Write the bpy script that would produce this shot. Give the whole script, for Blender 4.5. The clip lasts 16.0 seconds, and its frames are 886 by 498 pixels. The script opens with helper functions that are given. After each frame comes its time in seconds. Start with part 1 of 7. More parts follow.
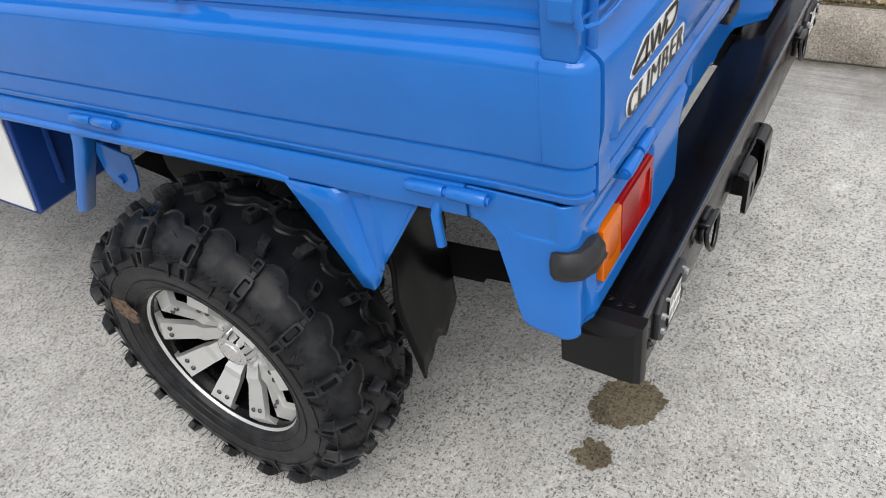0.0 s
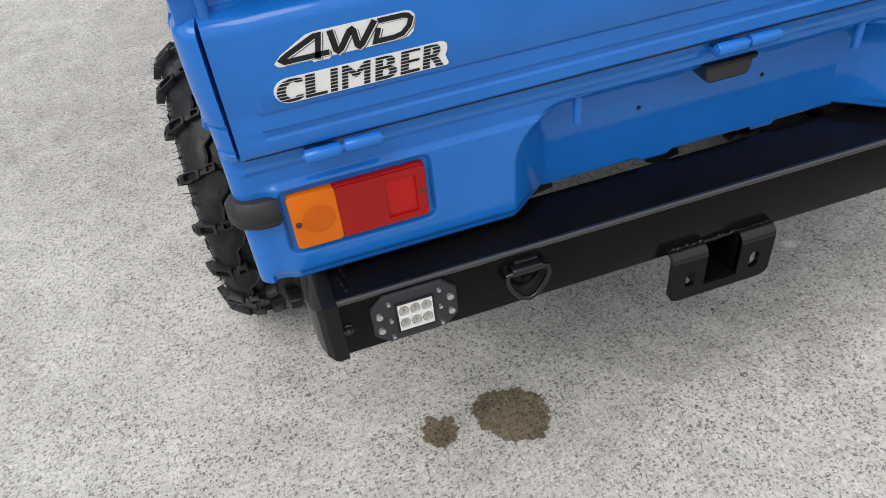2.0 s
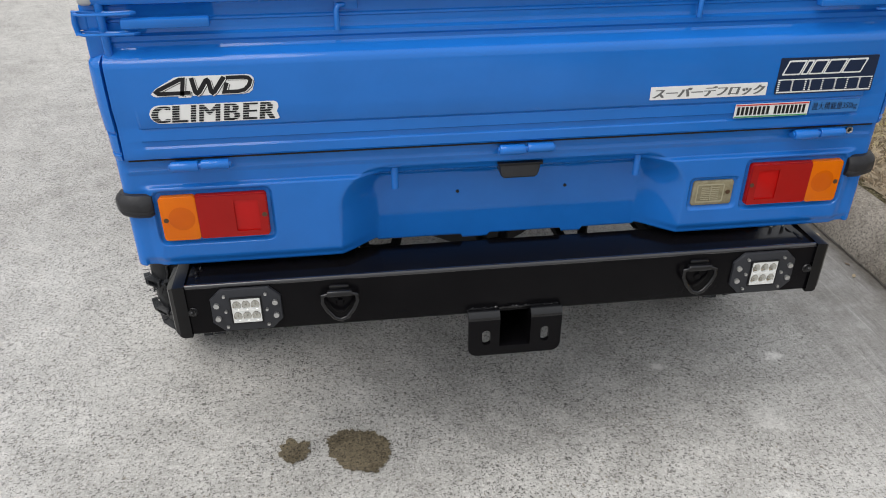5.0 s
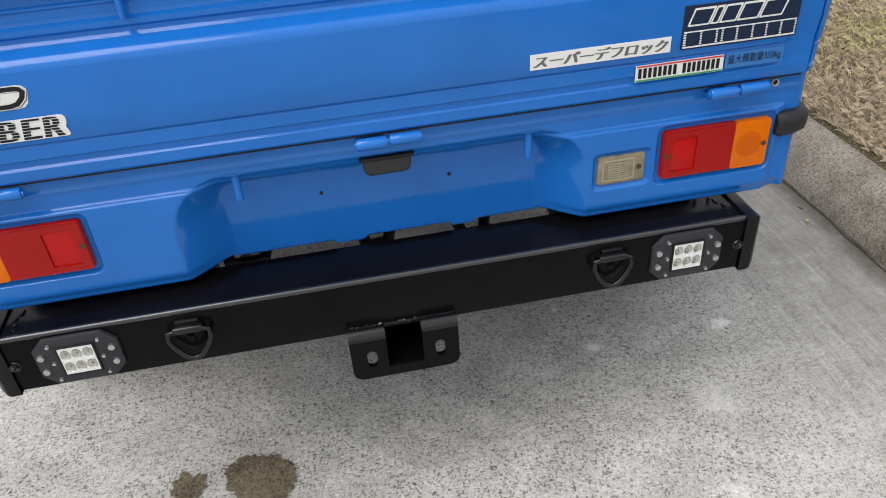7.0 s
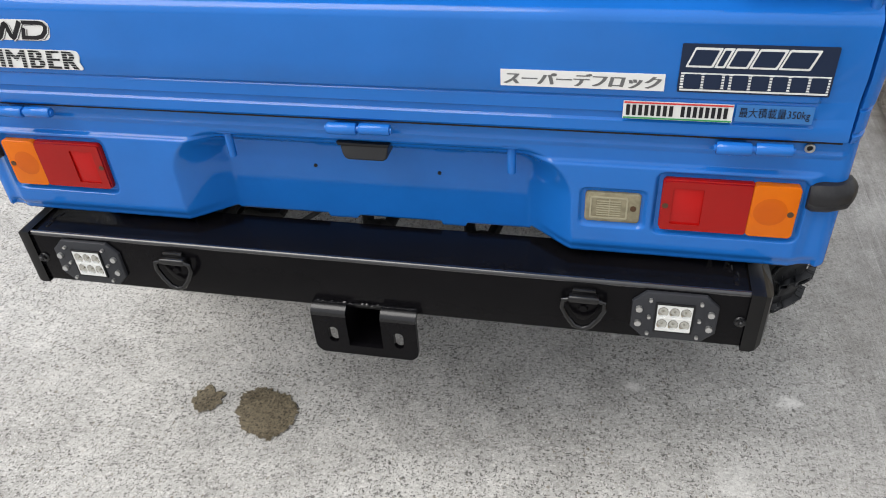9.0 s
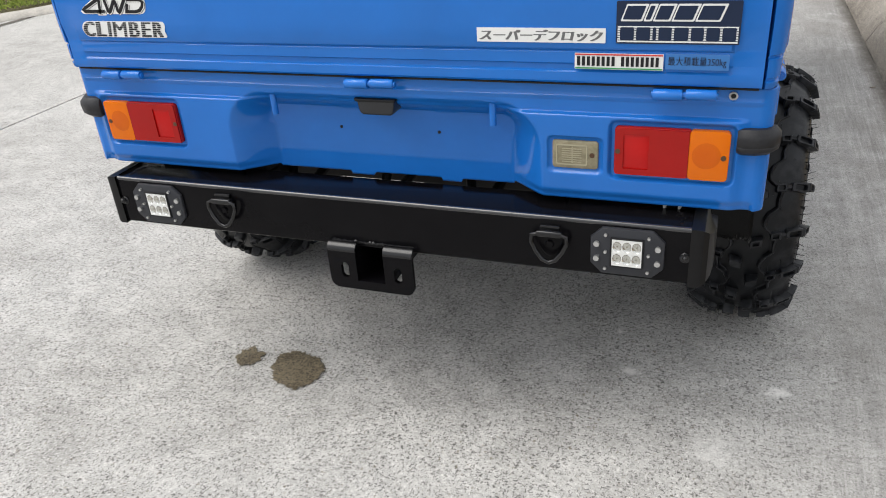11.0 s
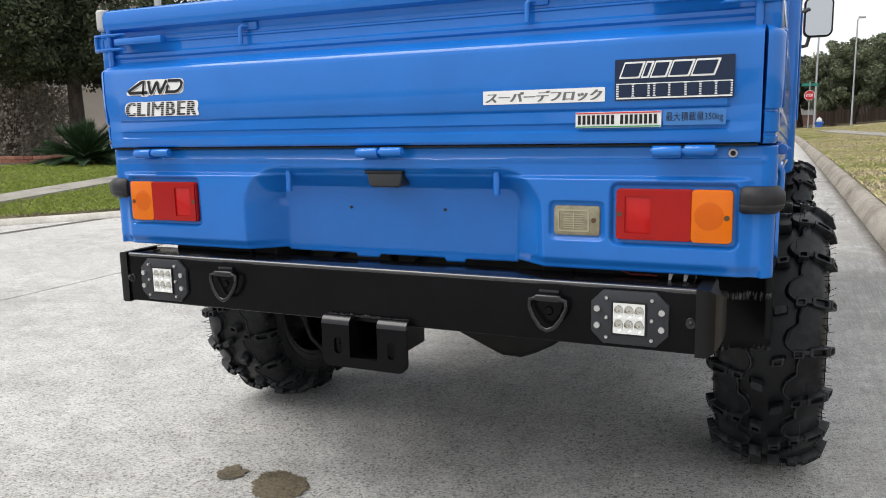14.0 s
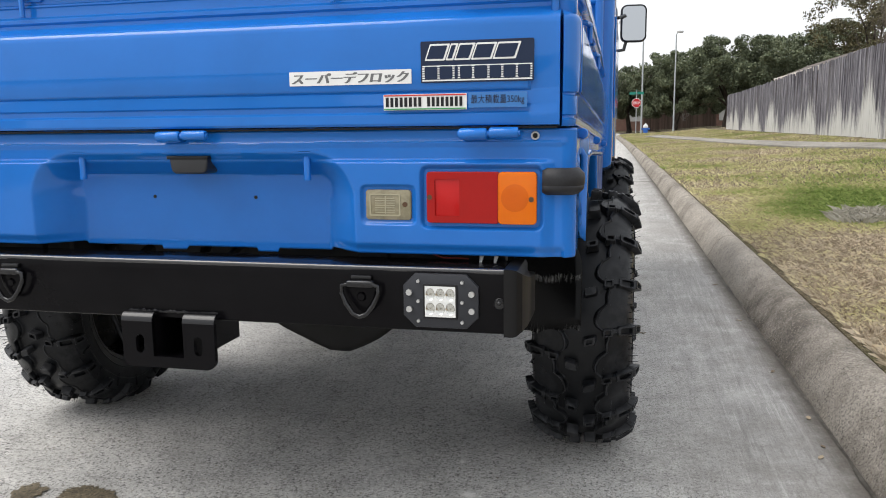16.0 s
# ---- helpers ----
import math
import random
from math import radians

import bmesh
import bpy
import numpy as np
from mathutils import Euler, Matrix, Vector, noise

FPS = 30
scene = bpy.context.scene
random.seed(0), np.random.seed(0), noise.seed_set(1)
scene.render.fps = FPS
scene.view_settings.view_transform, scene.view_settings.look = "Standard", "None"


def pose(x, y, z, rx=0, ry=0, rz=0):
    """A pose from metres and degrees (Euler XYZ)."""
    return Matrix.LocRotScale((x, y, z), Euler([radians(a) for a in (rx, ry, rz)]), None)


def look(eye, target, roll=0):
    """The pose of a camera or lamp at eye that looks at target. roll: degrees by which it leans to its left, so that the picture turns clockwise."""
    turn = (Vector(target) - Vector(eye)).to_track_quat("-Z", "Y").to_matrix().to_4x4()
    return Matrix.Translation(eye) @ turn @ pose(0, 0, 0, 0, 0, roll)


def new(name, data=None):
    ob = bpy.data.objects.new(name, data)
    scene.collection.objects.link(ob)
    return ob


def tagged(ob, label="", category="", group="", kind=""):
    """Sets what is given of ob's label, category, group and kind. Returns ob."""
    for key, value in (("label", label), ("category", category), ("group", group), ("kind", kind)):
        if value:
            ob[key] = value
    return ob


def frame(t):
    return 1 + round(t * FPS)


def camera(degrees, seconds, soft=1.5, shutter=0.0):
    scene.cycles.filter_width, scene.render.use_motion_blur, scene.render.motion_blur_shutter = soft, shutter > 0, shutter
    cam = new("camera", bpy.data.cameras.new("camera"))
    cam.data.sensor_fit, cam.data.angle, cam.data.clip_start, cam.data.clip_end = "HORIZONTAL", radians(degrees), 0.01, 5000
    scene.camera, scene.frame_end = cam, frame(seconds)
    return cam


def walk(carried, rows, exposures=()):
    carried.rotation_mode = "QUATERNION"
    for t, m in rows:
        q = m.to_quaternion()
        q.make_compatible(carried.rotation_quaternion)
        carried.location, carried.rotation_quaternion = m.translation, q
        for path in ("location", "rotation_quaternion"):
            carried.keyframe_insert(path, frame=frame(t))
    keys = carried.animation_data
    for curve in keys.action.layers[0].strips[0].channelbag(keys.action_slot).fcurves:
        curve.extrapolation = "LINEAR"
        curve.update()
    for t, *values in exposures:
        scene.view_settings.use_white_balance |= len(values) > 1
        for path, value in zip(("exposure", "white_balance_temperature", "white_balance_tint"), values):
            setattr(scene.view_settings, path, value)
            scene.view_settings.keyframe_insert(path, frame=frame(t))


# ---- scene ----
cam = camera(59.5, 16.0, soft=1.0)
PATH = [
    (0, (-1.333, -0.276, 1.294), (-0.071, 0.637, 0.04), -8.9),
    (0.5, (-1.17, -0.479, 1.305), (-0.061, 0.586, 0.026), -9.3),
    (1, (-0.948, -0.544, 1.253), (0.002, 0.612, -0.074), -4.9),
    (1.5, (-0.795, -0.619, 1.272), (-0.139, 0.696, -0.084), -5.7),
    (2, (-0.638, -0.813, 1.294), (-0.282, 0.627, -0.048), -6.8),
    (2.5, (-0.62, -0.981, 1.3), (-0.269, 0.525, 0.032), -2.0),
    (3, (-0.619, -1.154, 1.327), (-0.199, 0.413, 0.156), 2.0),
    (3.5, (-0.504, -1.208, 1.333), (-0.127, 0.403, 0.209), 2.1),
    (4, (-0.356, -1.247, 1.333), (-0.134, 0.418, 0.247), 0.3),
    (4.2, (-0.332, -1.26, 1.324), (-0.113, 0.422, 0.263), 0.8),
    (6.3, (-0.238, -1.243, 1.306), (-0.014, 0.469, 0.295), -1.7),
    (6.5, (-0.209, -1.189, 1.311), (0.02, 0.498, 0.263), -1.8),
    (7, (-0.077, -1.04, 1.288), (0.169, 0.573, 0.13), -4.2),
    (7.5, (0.088, -1.003, 1.281), (0.2, 0.605, 0.098), -4.1),
    (8, (0.25, -1.007, 1.304), (0.11, 0.583, 0.1), -4.4),
    (8.5, (0.265, -0.973, 1.286), (-0.038, 0.585, 0.069), -4.7),
    (9, (0.369, -0.982, 1.299), (-0.025, 0.569, 0.099), -4.0),
    (9.5, (0.554, -1.03, 1.311), (0.044, 0.49, 0.116), -5.7),
    (10, (0.59, -1.191, 1.322), (0.058, 0.37, 0.191), -4.6),
    (10.2, (0.599, -1.275, 1.319), (0.027, 0.284, 0.204), -4.9),
    (12.3, (0.666, -1.235, 0.818), (-0.053, 0.532, 0.217), -2.5),
    (12.5, (0.668, -1.258, 0.809), (-0.06, 0.511, 0.228), -2.4),
    (13, (0.698, -1.302, 0.801), (-0.068, 0.485, 0.334), -1.9),
    (13.5, (0.709, -1.305, 0.807), (-0.088, 0.489, 0.424), -1.5),
    (14, (0.72, -1.308, 0.816), (-0.096, 0.491, 0.496), -1.2),
    (14.5, (0.731, -1.309, 0.824), (-0.1, 0.489, 0.548), -1.0),
    (15, (0.744, -1.308, 0.821), (-0.074, 0.499, 0.563), -1.3),
    (15.5, (0.763, -1.304, 0.809), (0.069, 0.554, 0.547), -1.2),
    (16, (0.774, -1.263, 0.779), (0.321, 0.66, 0.463), -0.7),
]
walk(cam, [(t, look(eye, target, roll)) for t, eye, target, roll in PATH], exposures=[(0, 0.38), (1.5, 0.35), (3, 0.22), (4, 0.25), (6.5, 0.2), (7, 0.38), (8.5, 0.57), (9.5, 0.42), (10, 0.49), (12.5, 0.51), (13, 0.55), (16, 0.6)])

# ---- world, sun, exposure ----
world = bpy.data.worlds.new("overcast_sky")
scene.world = world
world.use_nodes = True
wn, wl = world.node_tree.nodes, world.node_tree.links
wn.clear()
sky = wn.new("ShaderNodeTexSky")
sky.sky_type, sky.sun_disc = "NISHITA", False
sky.sun_elevation, sky.sun_rotation = radians(58), radians(-122)
sky.air_density, sky.dust_density, sky.ozone_density = 1.0, 6.0, 1.0
cloud = wn.new("ShaderNodeMix")
cloud.data_type = "RGBA"
cloud.inputs[0].default_value = 0.88
cloud.inputs[7].default_value = (8.6, 8.8, 9.1, 1)
wbg = wn.new("ShaderNodeBackground")
wbg.inputs[1].default_value = 0.10
wout = wn.new("ShaderNodeOutputWorld")
# an overcast dome is dimmer towards the horizon than overhead
dome = wn.new("ShaderNodeTexCoord")
height = wn.new("ShaderNodeSeparateXYZ")
fall = wn.new("ShaderNodeMapRange")
fall.inputs["From Min"].default_value, fall.inputs["From Max"].default_value = 0.0, 1.0
fall.inputs["To Min"].default_value, fall.inputs["To Max"].default_value = 0.88, 1.12
shade = wn.new("ShaderNodeMix")
shade.data_type, shade.blend_type = "RGBA", "MULTIPLY"
shade.inputs[0].default_value = 1.0
wl.new(dome.outputs["Generated"], height.inputs[0])
wl.new(height.outputs[2], fall.inputs["Value"])
wl.new(sky.outputs[0], cloud.inputs[6])
wl.new(cloud.outputs[2], shade.inputs[6])
wl.new(fall.outputs[0], shade.inputs[7])
wl.new(shade.outputs[2], wbg.inputs[0])
wl.new(wbg.outputs[0], wout.inputs[0])

sun_data = bpy.data.lights.new("sun", "SUN")
sun_data.energy, sun_data.angle, sun_data.color = 1.5, radians(45), (1.0, 0.98, 0.95)
sun = new("sun", sun_data)
sun.matrix_basis = look((0, 0, 30), (16, 10, 0))


# ---- materials ----
def mat(name, color, rough=0.6, metal=0.0, coat=0.0, spec=0.5):
    m = bpy.data.materials.new(name)
    m.use_nodes = True
    b = m.node_tree.nodes["Principled BSDF"]
    b.inputs["Base Color"].default_value = (*color, 1)
    b.inputs["Roughness"].default_value = rough
    b.inputs["Metallic"].default_value = metal
    b.inputs["Coat Weight"].default_value = coat
    b.inputs["Coat Roughness"].default_value = 0.08
    b.inputs["Specular IOR Level"].default_value = spec
    return m


class Nodes:
    """Short calls for building a node material."""

    def __init__(self, m):
        self.t = m.node_tree
        self.b = self.t.nodes["Principled BSDF"]
        self.co = self.t.nodes.new("ShaderNodeTexCoord").outputs["Object"]

    def link(self, a, b):
        self.t.links.new(a, b)

    def noise(self, scale, detail=4.0, rough=0.55, vec=None, dist=0.0):
        n = self.t.nodes.new("ShaderNodeTexNoise")
        n.inputs["Scale"].default_value, n.inputs["Detail"].default_value = scale, detail
        n.inputs["Roughness"].default_value, n.inputs["Distortion"].default_value = rough, dist
        self.link(vec or self.co, n.inputs["Vector"])
        return n.outputs[0]

    def jitter(self, scale):
        n = self.t.nodes.new("ShaderNodeTexNoise")
        n.inputs["Scale"].default_value = scale
        self.link(self.co, n.inputs["Vector"])
        return n.outputs[1]

    def world(self):
        return self.t.nodes.new("ShaderNodeNewGeometry").outputs["Position"]

    def cells(self, scale, vec=None, out="Distance", rand=1.0):
        n = self.t.nodes.new("ShaderNodeTexVoronoi")
        n.inputs["Scale"].default_value, n.inputs["Randomness"].default_value = scale, rand
        self.link(vec or self.co, n.inputs["Vector"])
        return n.outputs[out]

    def ramp(self, fac, *stops):
        n = self.t.nodes.new("ShaderNodeValToRGB")
        r = n.color_ramp
        while len(r.elements) < len(stops):
            r.elements.new(0.5)
        for e, (p, c) in zip(r.elements, stops):
            e.position = p
            e.color = (c, c, c, 1) if isinstance(c, (int, float)) else (*c, 1)
        self.link(fac, n.inputs[0])
        return n.outputs[0]

    def mix(self, fac, a, b, mode="MIX"):
        n = self.t.nodes.new("ShaderNodeMix")
        n.data_type, n.blend_type = "RGBA", mode
        for value, sock in ((fac, n.inputs[0]), (a, n.inputs[6]), (b, n.inputs[7])):
            if isinstance(value, (int, float)):
                sock.default_value = value if sock.type == "VALUE" else (value, value, value, 1)
            elif isinstance(value, tuple):
                sock.default_value = (*value, 1)
            else:
                self.link(value, sock)
        return n.outputs[2]

    def math(self, op, a, b=0.0):
        n = self.t.nodes.new("ShaderNodeMath")
        n.operation = op
        for value, sock in ((a, n.inputs[0]), (b, n.inputs[1])):
            if isinstance(value, (int, float)):
                sock.default_value = value
            else:
                self.link(value, sock)
        return n.outputs[0]

    def scaled(self, x, y, z):
        n = self.t.nodes.new("ShaderNodeMapping")
        n.inputs["Scale"].default_value = (x, y, z)
        self.link(self.co, n.inputs["Vector"])
        return n.outputs[0]

    def random(self):
        return self.t.nodes.new("ShaderNodeObjectInfo").outputs["Random"]

    def island(self):
        return self.t.nodes.new("ShaderNodeNewGeometry").outputs["Random Per Island"]

    def color(self, c):
        self.link(c, self.b.inputs["Base Color"])

    def rough(self, r):
        self.link(r, self.b.inputs["Roughness"])

    def bump(self, h, strength=0.3, dist=0.002):
        n = self.t.nodes.new("ShaderNodeBump")
        n.inputs["Strength"].default_value, n.inputs["Distance"].default_value = strength, dist
        self.link(h, n.inputs["Height"])
        self.link(n.outputs[0], self.b.inputs["Normal"])


def concrete(name, base, dark, speck=1.0, gutter=None, tone_scale=1.0):
    """Exposed-aggregate street concrete: fine dark and tan grains, pale patches, faint stains."""
    m = mat(name, base, 0.88, spec=0.25)
    n = Nodes(m)
    big = n.noise(0.9, 6, 0.62)
    mid = n.noise(7, 5, 0.62)
    grain = n.noise(115, 3, 0.62)
    fine = n.noise(330, 2, 0.6)
    light = tuple(min(1, v * 1.25) for v in base)
    c = n.mix(n.ramp(big, (0.36, 0), (0.62, 1)), dark, base)
    c = n.mix(n.ramp(mid, (0.42, 0.0), (0.66, 0.5)), c, light)
    c = n.mix(n.ramp(grain, (0.30, 0.5 * speck), (0.52, 0.0)), c, tuple(v * 0.5 for v in dark))
    c = n.mix(n.ramp(fine, (0.34, 0.5 * speck), (0.45, 0.0)), c, tuple(v * 0.35 for v in dark))
    c = n.mix(n.ramp(n.noise(160, 3, 0.6), (0.54, 0.0), (0.66, 0.6 * speck)), c, tuple(min(1, v * 1.45) for v in base))
    c = n.mix(n.ramp(n.noise(95, 3, 0.7), (0.60, 0.0), (0.68, 0.4 * speck)), c, tuple(v * k for v, k in zip(dark, (0.72, 0.62, 0.48))))
    crowd = n.ramp(n.noise(4.5, 5, 0.65), (0.36, 0.65), (0.58, 1.0))
    # single dark and brown stones of three sizes, thinned out at random
    for scale, size, keep, tone, form in ((195, 0.40, 0.40, (0.060, 0.055, 0.05), (1, 0.6, 1)), (140, 0.34, 0.46, (0.035, 0.032, 0.029), (0.55, 1, 1)), (85, 0.25, 0.72, (0.17, 0.14, 0.10), (1, 0.8, 1)), (75, 0.23, 0.74, (0.030, 0.027, 0.024), (0.8, 0.6, 1)), (28, 0.080, 0.70, (0.018, 0.017, 0.016), (1, 1, 1))):
        warp = n.mix(0.010, n.scaled(*form), n.jitter(170))
        pick = n.ramp(n.cells(scale, warp, "Color"), (keep, 0.0), (keep + 0.02, 1.0))
        spot = n.ramp(n.cells(scale, warp), (size * 0.72, 1.0), (size, 0.0))
        c = n.mix(n.math("MULTIPLY", n.math("MULTIPLY", n.math("MULTIPLY", spot, pick), crowd), 0.72 * speck), c, tuple(v * tone_scale for v in tone))
    if gutter:
        # trowelled, streaked strip beside the kerb
        sep = n.t.nodes.new("ShaderNodeSeparateXYZ")
        n.link(n.co, sep.inputs[0])
        streak = n.noise(30, 6, 0.75, n.scaled(1, 0.06, 1))
        g = n.mix(n.ramp(streak, (0.32, 0.0), (0.66, 1.0)), tuple(v * 0.55 for v in gutter), tuple(v * 1.08 for v in gutter))
        # fine scratches of the screed, along the street
        g = n.mix(n.ramp(n.noise(120, 5, 0.8, n.scaled(1, 0.025, 1)), (0.50, 0.0), (0.64, 0.6)), g, tuple(v * 1.55 for v in gutter))
        g = n.mix(n.ramp(n.noise(90, 4, 0.8, n.scaled(1, 0.03, 1)), (0.34, 0.6), (0.46, 0.0)), g, tuple(v * 0.5 for v in gutter))
        g = n.mix(n.ramp(n.noise(1.6, 6, 0.7), (0.40, 0.6), (0.56, 0.0)), g, tuple(v * k * 0.55 for v, k in zip(gutter, (1.04, 1.0, 0.94))))
        g = n.mix(n.ramp(fine, (0.36, 0.6), (0.5, 0.0)), g, (0.13, 0.12, 0.11))
        g = n.mix(n.ramp(n.noise(3.2, 6, 0.7), (0.55, 0.0), (0.70, 0.5)), g, base)
        edge = n.math("ADD", sep.outputs[0], n.math("MULTIPLY", n.noise(2.2, 6, 0.7), 0.5))
        c = n.mix(n.ramp(n.math("SUBTRACT", edge, 0.5), (0.46, 0.0), (0.84, 0.85)), c, g)
        # pale scuffs where the skin of the concrete has come off
        for px, py, rx, ry, most in ((0.67, 0.03, 0.085, 0.13, 0.5), (0.795, 0.26, 0.05, 0.035, 0.9), (0.47, 0.258, 0.035, 0.03, 0.85), (0.42, 0.415, 0.02, 0.018, 0.8), (0.60, -0.20, 0.07, 0.06, 0.5)):
            d = n.t.nodes.new("ShaderNodeVectorMath")
            d.operation = "DISTANCE"
            d.inputs[1].default_value = (px / rx, py / ry, 0)
            n.link(n.scaled(1 / rx, 1 / ry, 0), d.inputs[0])
            torn = n.math("ADD", d.outputs["Value"], n.math("MULTIPLY", n.noise(34, 7, 0.85), 2.6))
            c = n.mix(n.math("MULTIPLY", n.ramp(n.math("SUBTRACT", torn, 1.2), (0.25, 1.0), (0.65, 0.0)), most), c, (0.66, 0.645, 0.615))
        # dirt washed against the kerb's foot
        foot = n.math("ADD", n.math("ADD", sep.outputs[0], n.math("MULTIPLY", sep.outputs[1], 0.0165)), n.math("MULTIPLY", n.noise(14, 5, 0.7), 0.09))
        c = n.mix(n.ramp(n.math("SUBTRACT", foot, 0.9), (0.375, 0.0), (0.44, 0.85)), c, (0.085, 0.072, 0.058))
    # mottling of the worn face at hand and grain size
    c = n.mix(1.0, c, n.ramp(n.noise(58, 6, 0.8), (0.32, 0.84), (0.5, 1.0), (0.68, 1.14)), "MULTIPLY")
    c = n.mix(1.0, c, n.ramp(n.noise(13, 6, 0.75), (0.30, 0.87), (0.5, 1.0), (0.70, 1.09)), "MULTIPLY")
    n.color(c)
    n.bump(n.mix(0.4, grain, fine), 0.7, 0.003)
    return m


M_ROAD = concrete("street_concrete", (0.490, 0.478, 0.454), (0.368, 0.356, 0.335), 1.0, (0.325, 0.315, 0.300))
M_KERB = concrete("kerb_concrete", (0.345, 0.31, 0.265), (0.115, 0.098, 0.078), 0.9)
M_WALK = concrete("pavement_concrete", (0.31, 0.29, 0.255), (0.20, 0.185, 0.16), 0.5)


def paint(name, color, rough=0.2, spec=0.5):
    """Resprayed gloss paint: slight tone changes, orange peel and dull areas."""
    m = mat(name, color, rough, spec=spec)
    n = Nodes(m)
    wear = n.noise(5, 5, 0.6)
    c = n.mix(n.ramp(wear, (0.35, 0.0), (0.7, 1.0)), tuple(v * 0.93 for v in color), tuple(v * 1.06 for v in color))
    c = n.mix(n.ramp(n.noise(70, 5, 0.75), (0.70, 0.0), (0.78, 0.35)), c, tuple(v * 0.55 + 0.02 for v in color))
    n.color(c)
    n.rough(n.ramp(n.noise(11, 5), (0.3, rough * 0.7), (0.75, rough * 1.7)))
    n.bump(n.noise(40, 3, 0.5), 0.035, 0.002)
    return m


M_BLUE = paint("blue_paint", (0.012, 0.147, 0.525), 0.075, 0.42)
# darker, duller version of the blue for bed floor and side boxes
M_BLUEIN = paint("blue_paint_darker", (0.006, 0.045, 0.22), 0.42, 0.3)
M_WHITE = paint("white_panel_paint", (0.75, 0.75, 0.74), 0.4, 0.4)
M_BLACKPAINT = mat("black_bumper_paint", (0.003, 0.003, 0.004), 0.2, 0.0, 0.0, 0.10)
n = Nodes(M_BLACKPAINT)
n.color(n.mix(n.ramp(n.noise(5, 6, 0.65), (0.35, 0.0), (0.75, 1.0)), (0.0030, 0.0028, 0.0036), (0.0062, 0.0058, 0.0066)))
n.rough(n.ramp(n.noise(30, 4), (0.3, 0.10), (0.75, 0.26)))
n.bump(n.noise(170, 3), 0.08, 0.001)
M_PLATE = mat("slate_powder_coat", (0.022, 0.024, 0.029), 0.5, spec=0.4)
n = Nodes(M_PLATE)
n.color(n.mix(n.noise(30, 5, 0.7), (0.016, 0.017, 0.021), (0.028, 0.030, 0.036)))
n.bump(n.noise(420, 2), 0.2, 0.0008)
M_CAP = mat("satin_black_cap", (0.006, 0.006, 0.007), 0.34, spec=0.22)
n = Nodes(M_CAP)
n.color(n.mix(n.noise(24, 6, 0.7), (0.0040, 0.0040, 0.0045), (0.0095, 0.0092, 0.0095)))
M_LIP = mat("glossy_black_edge", (0.014, 0.014, 0.017), 0.24, 0.0, 0.8, 0.5)
M_GLOSS = mat("gloss_black_casting", (0.004, 0.004, 0.005), 0.22, spec=0.5)
M_SCUFF = mat("scuffed_black_steel", (0.02, 0.02, 0.02), 0.4, 0.0, 0.1)
n = Nodes(M_SCUFF)
n.color(n.mix(n.ramp(n.noise(70, 5, 0.7, n.scaled(1, 1, 0.16)), (0.63, 0.0), (0.69, 1.0)), (0.006, 0.006, 0.007), (0.32, 0.32, 0.31)))
M_RUBBER = mat("tyre_rubber", (0.006, 0.006, 0.007), 0.4, spec=0.22)
n = Nodes(M_RUBBER)
c = n.mix(n.ramp(n.noise(11, 6, 0.65), (0.4, 0.0), (0.75, 1.0)), (0.0042, 0.0048, 0.0060), (0.0115, 0.0122, 0.0140))
# sheen along the raised edges, painted into the rubber as a paler tone
edge = n.t.nodes.new("ShaderNodeNewGeometry").outputs["Pointiness"]
edge_sheen = n.math("MULTIPLY", n.ramp(edge, (0.505, 0.0), (0.54, 1.0)), n.ramp(n.noise(35, 5, 0.7), (0.38, 0.0), (0.62, 0.8)))
n.color(n.mix(edge_sheen, c, (0.034, 0.035, 0.038)))
n.rough(n.ramp(n.noise(14, 4), (0.3, 0.30), (0.7, 0.48)))
n.bump(n.noise(45, 6, 0.7), 0.22, 0.003)
M_PLASTIC = mat("black_plastic", (0.014, 0.014, 0.015), 0.45, spec=0.3)
n = Nodes(M_PLASTIC)
n.color(n.mix(n.noise(25, 4), (0.005, 0.005, 0.006), (0.010, 0.010, 0.011)))
n.bump(n.noise(300, 2), 0.15, 0.001)
M_BUFFER = mat("faded_rubber", (0.02, 0.02, 0.021), 0.5, spec=0.35)
n = Nodes(M_BUFFER)
n.color(n.mix(n.ramp(n.noise(22, 6, 0.7), (0.35, 0.0), (0.7, 1.0)), (0.010, 0.010, 0.012), (0.030, 0.030, 0.033)))
n.bump(n.noise(120, 5, 0.7), 0.25, 0.001)
M_FLAP = mat("scuffed_black_rubber", (0.006, 0.006, 0.006), 0.28, spec=0.12)
n = Nodes(M_FLAP)
sep = n.t.nodes.new("ShaderNodeSeparateXYZ")
n.link(n.co, sep.inputs[0])
rub = n.noise(190, 6, 0.85, n.scaled(1, 1, 0.07))
wave = n.math("ADD", sep.outputs[2], n.math("ADD", n.math("MULTIPLY", n.noise(9, 5, 0.7), 0.09), -0.045))
bands = n.ramp(wave, (0.338, 0.0), (0.352, 0.40), (0.368, 0.30), (0.385, 0.0), (0.463, 0.0), (0.470, 0.22), (0.482, 0.34), (0.488, 0.0))
kerbside = n.ramp(sep.outputs[0], (0.55, 0.0), (0.60, 1.0))
rubbed = n.math("MULTIPLY", n.ramp(n.math("ADD", rub, n.math("MULTIPLY", bands, 0.34)), (0.59, 0.0), (0.72, 1.0)), kerbside)
rubbed = n.math("MULTIPLY", rubbed, n.ramp(bands, (0.05, 0.0), (0.25, 1.0)))
n.color(n.mix(rubbed, (0.0028, 0.0028, 0.003), (0.13, 0.13, 0.128)))
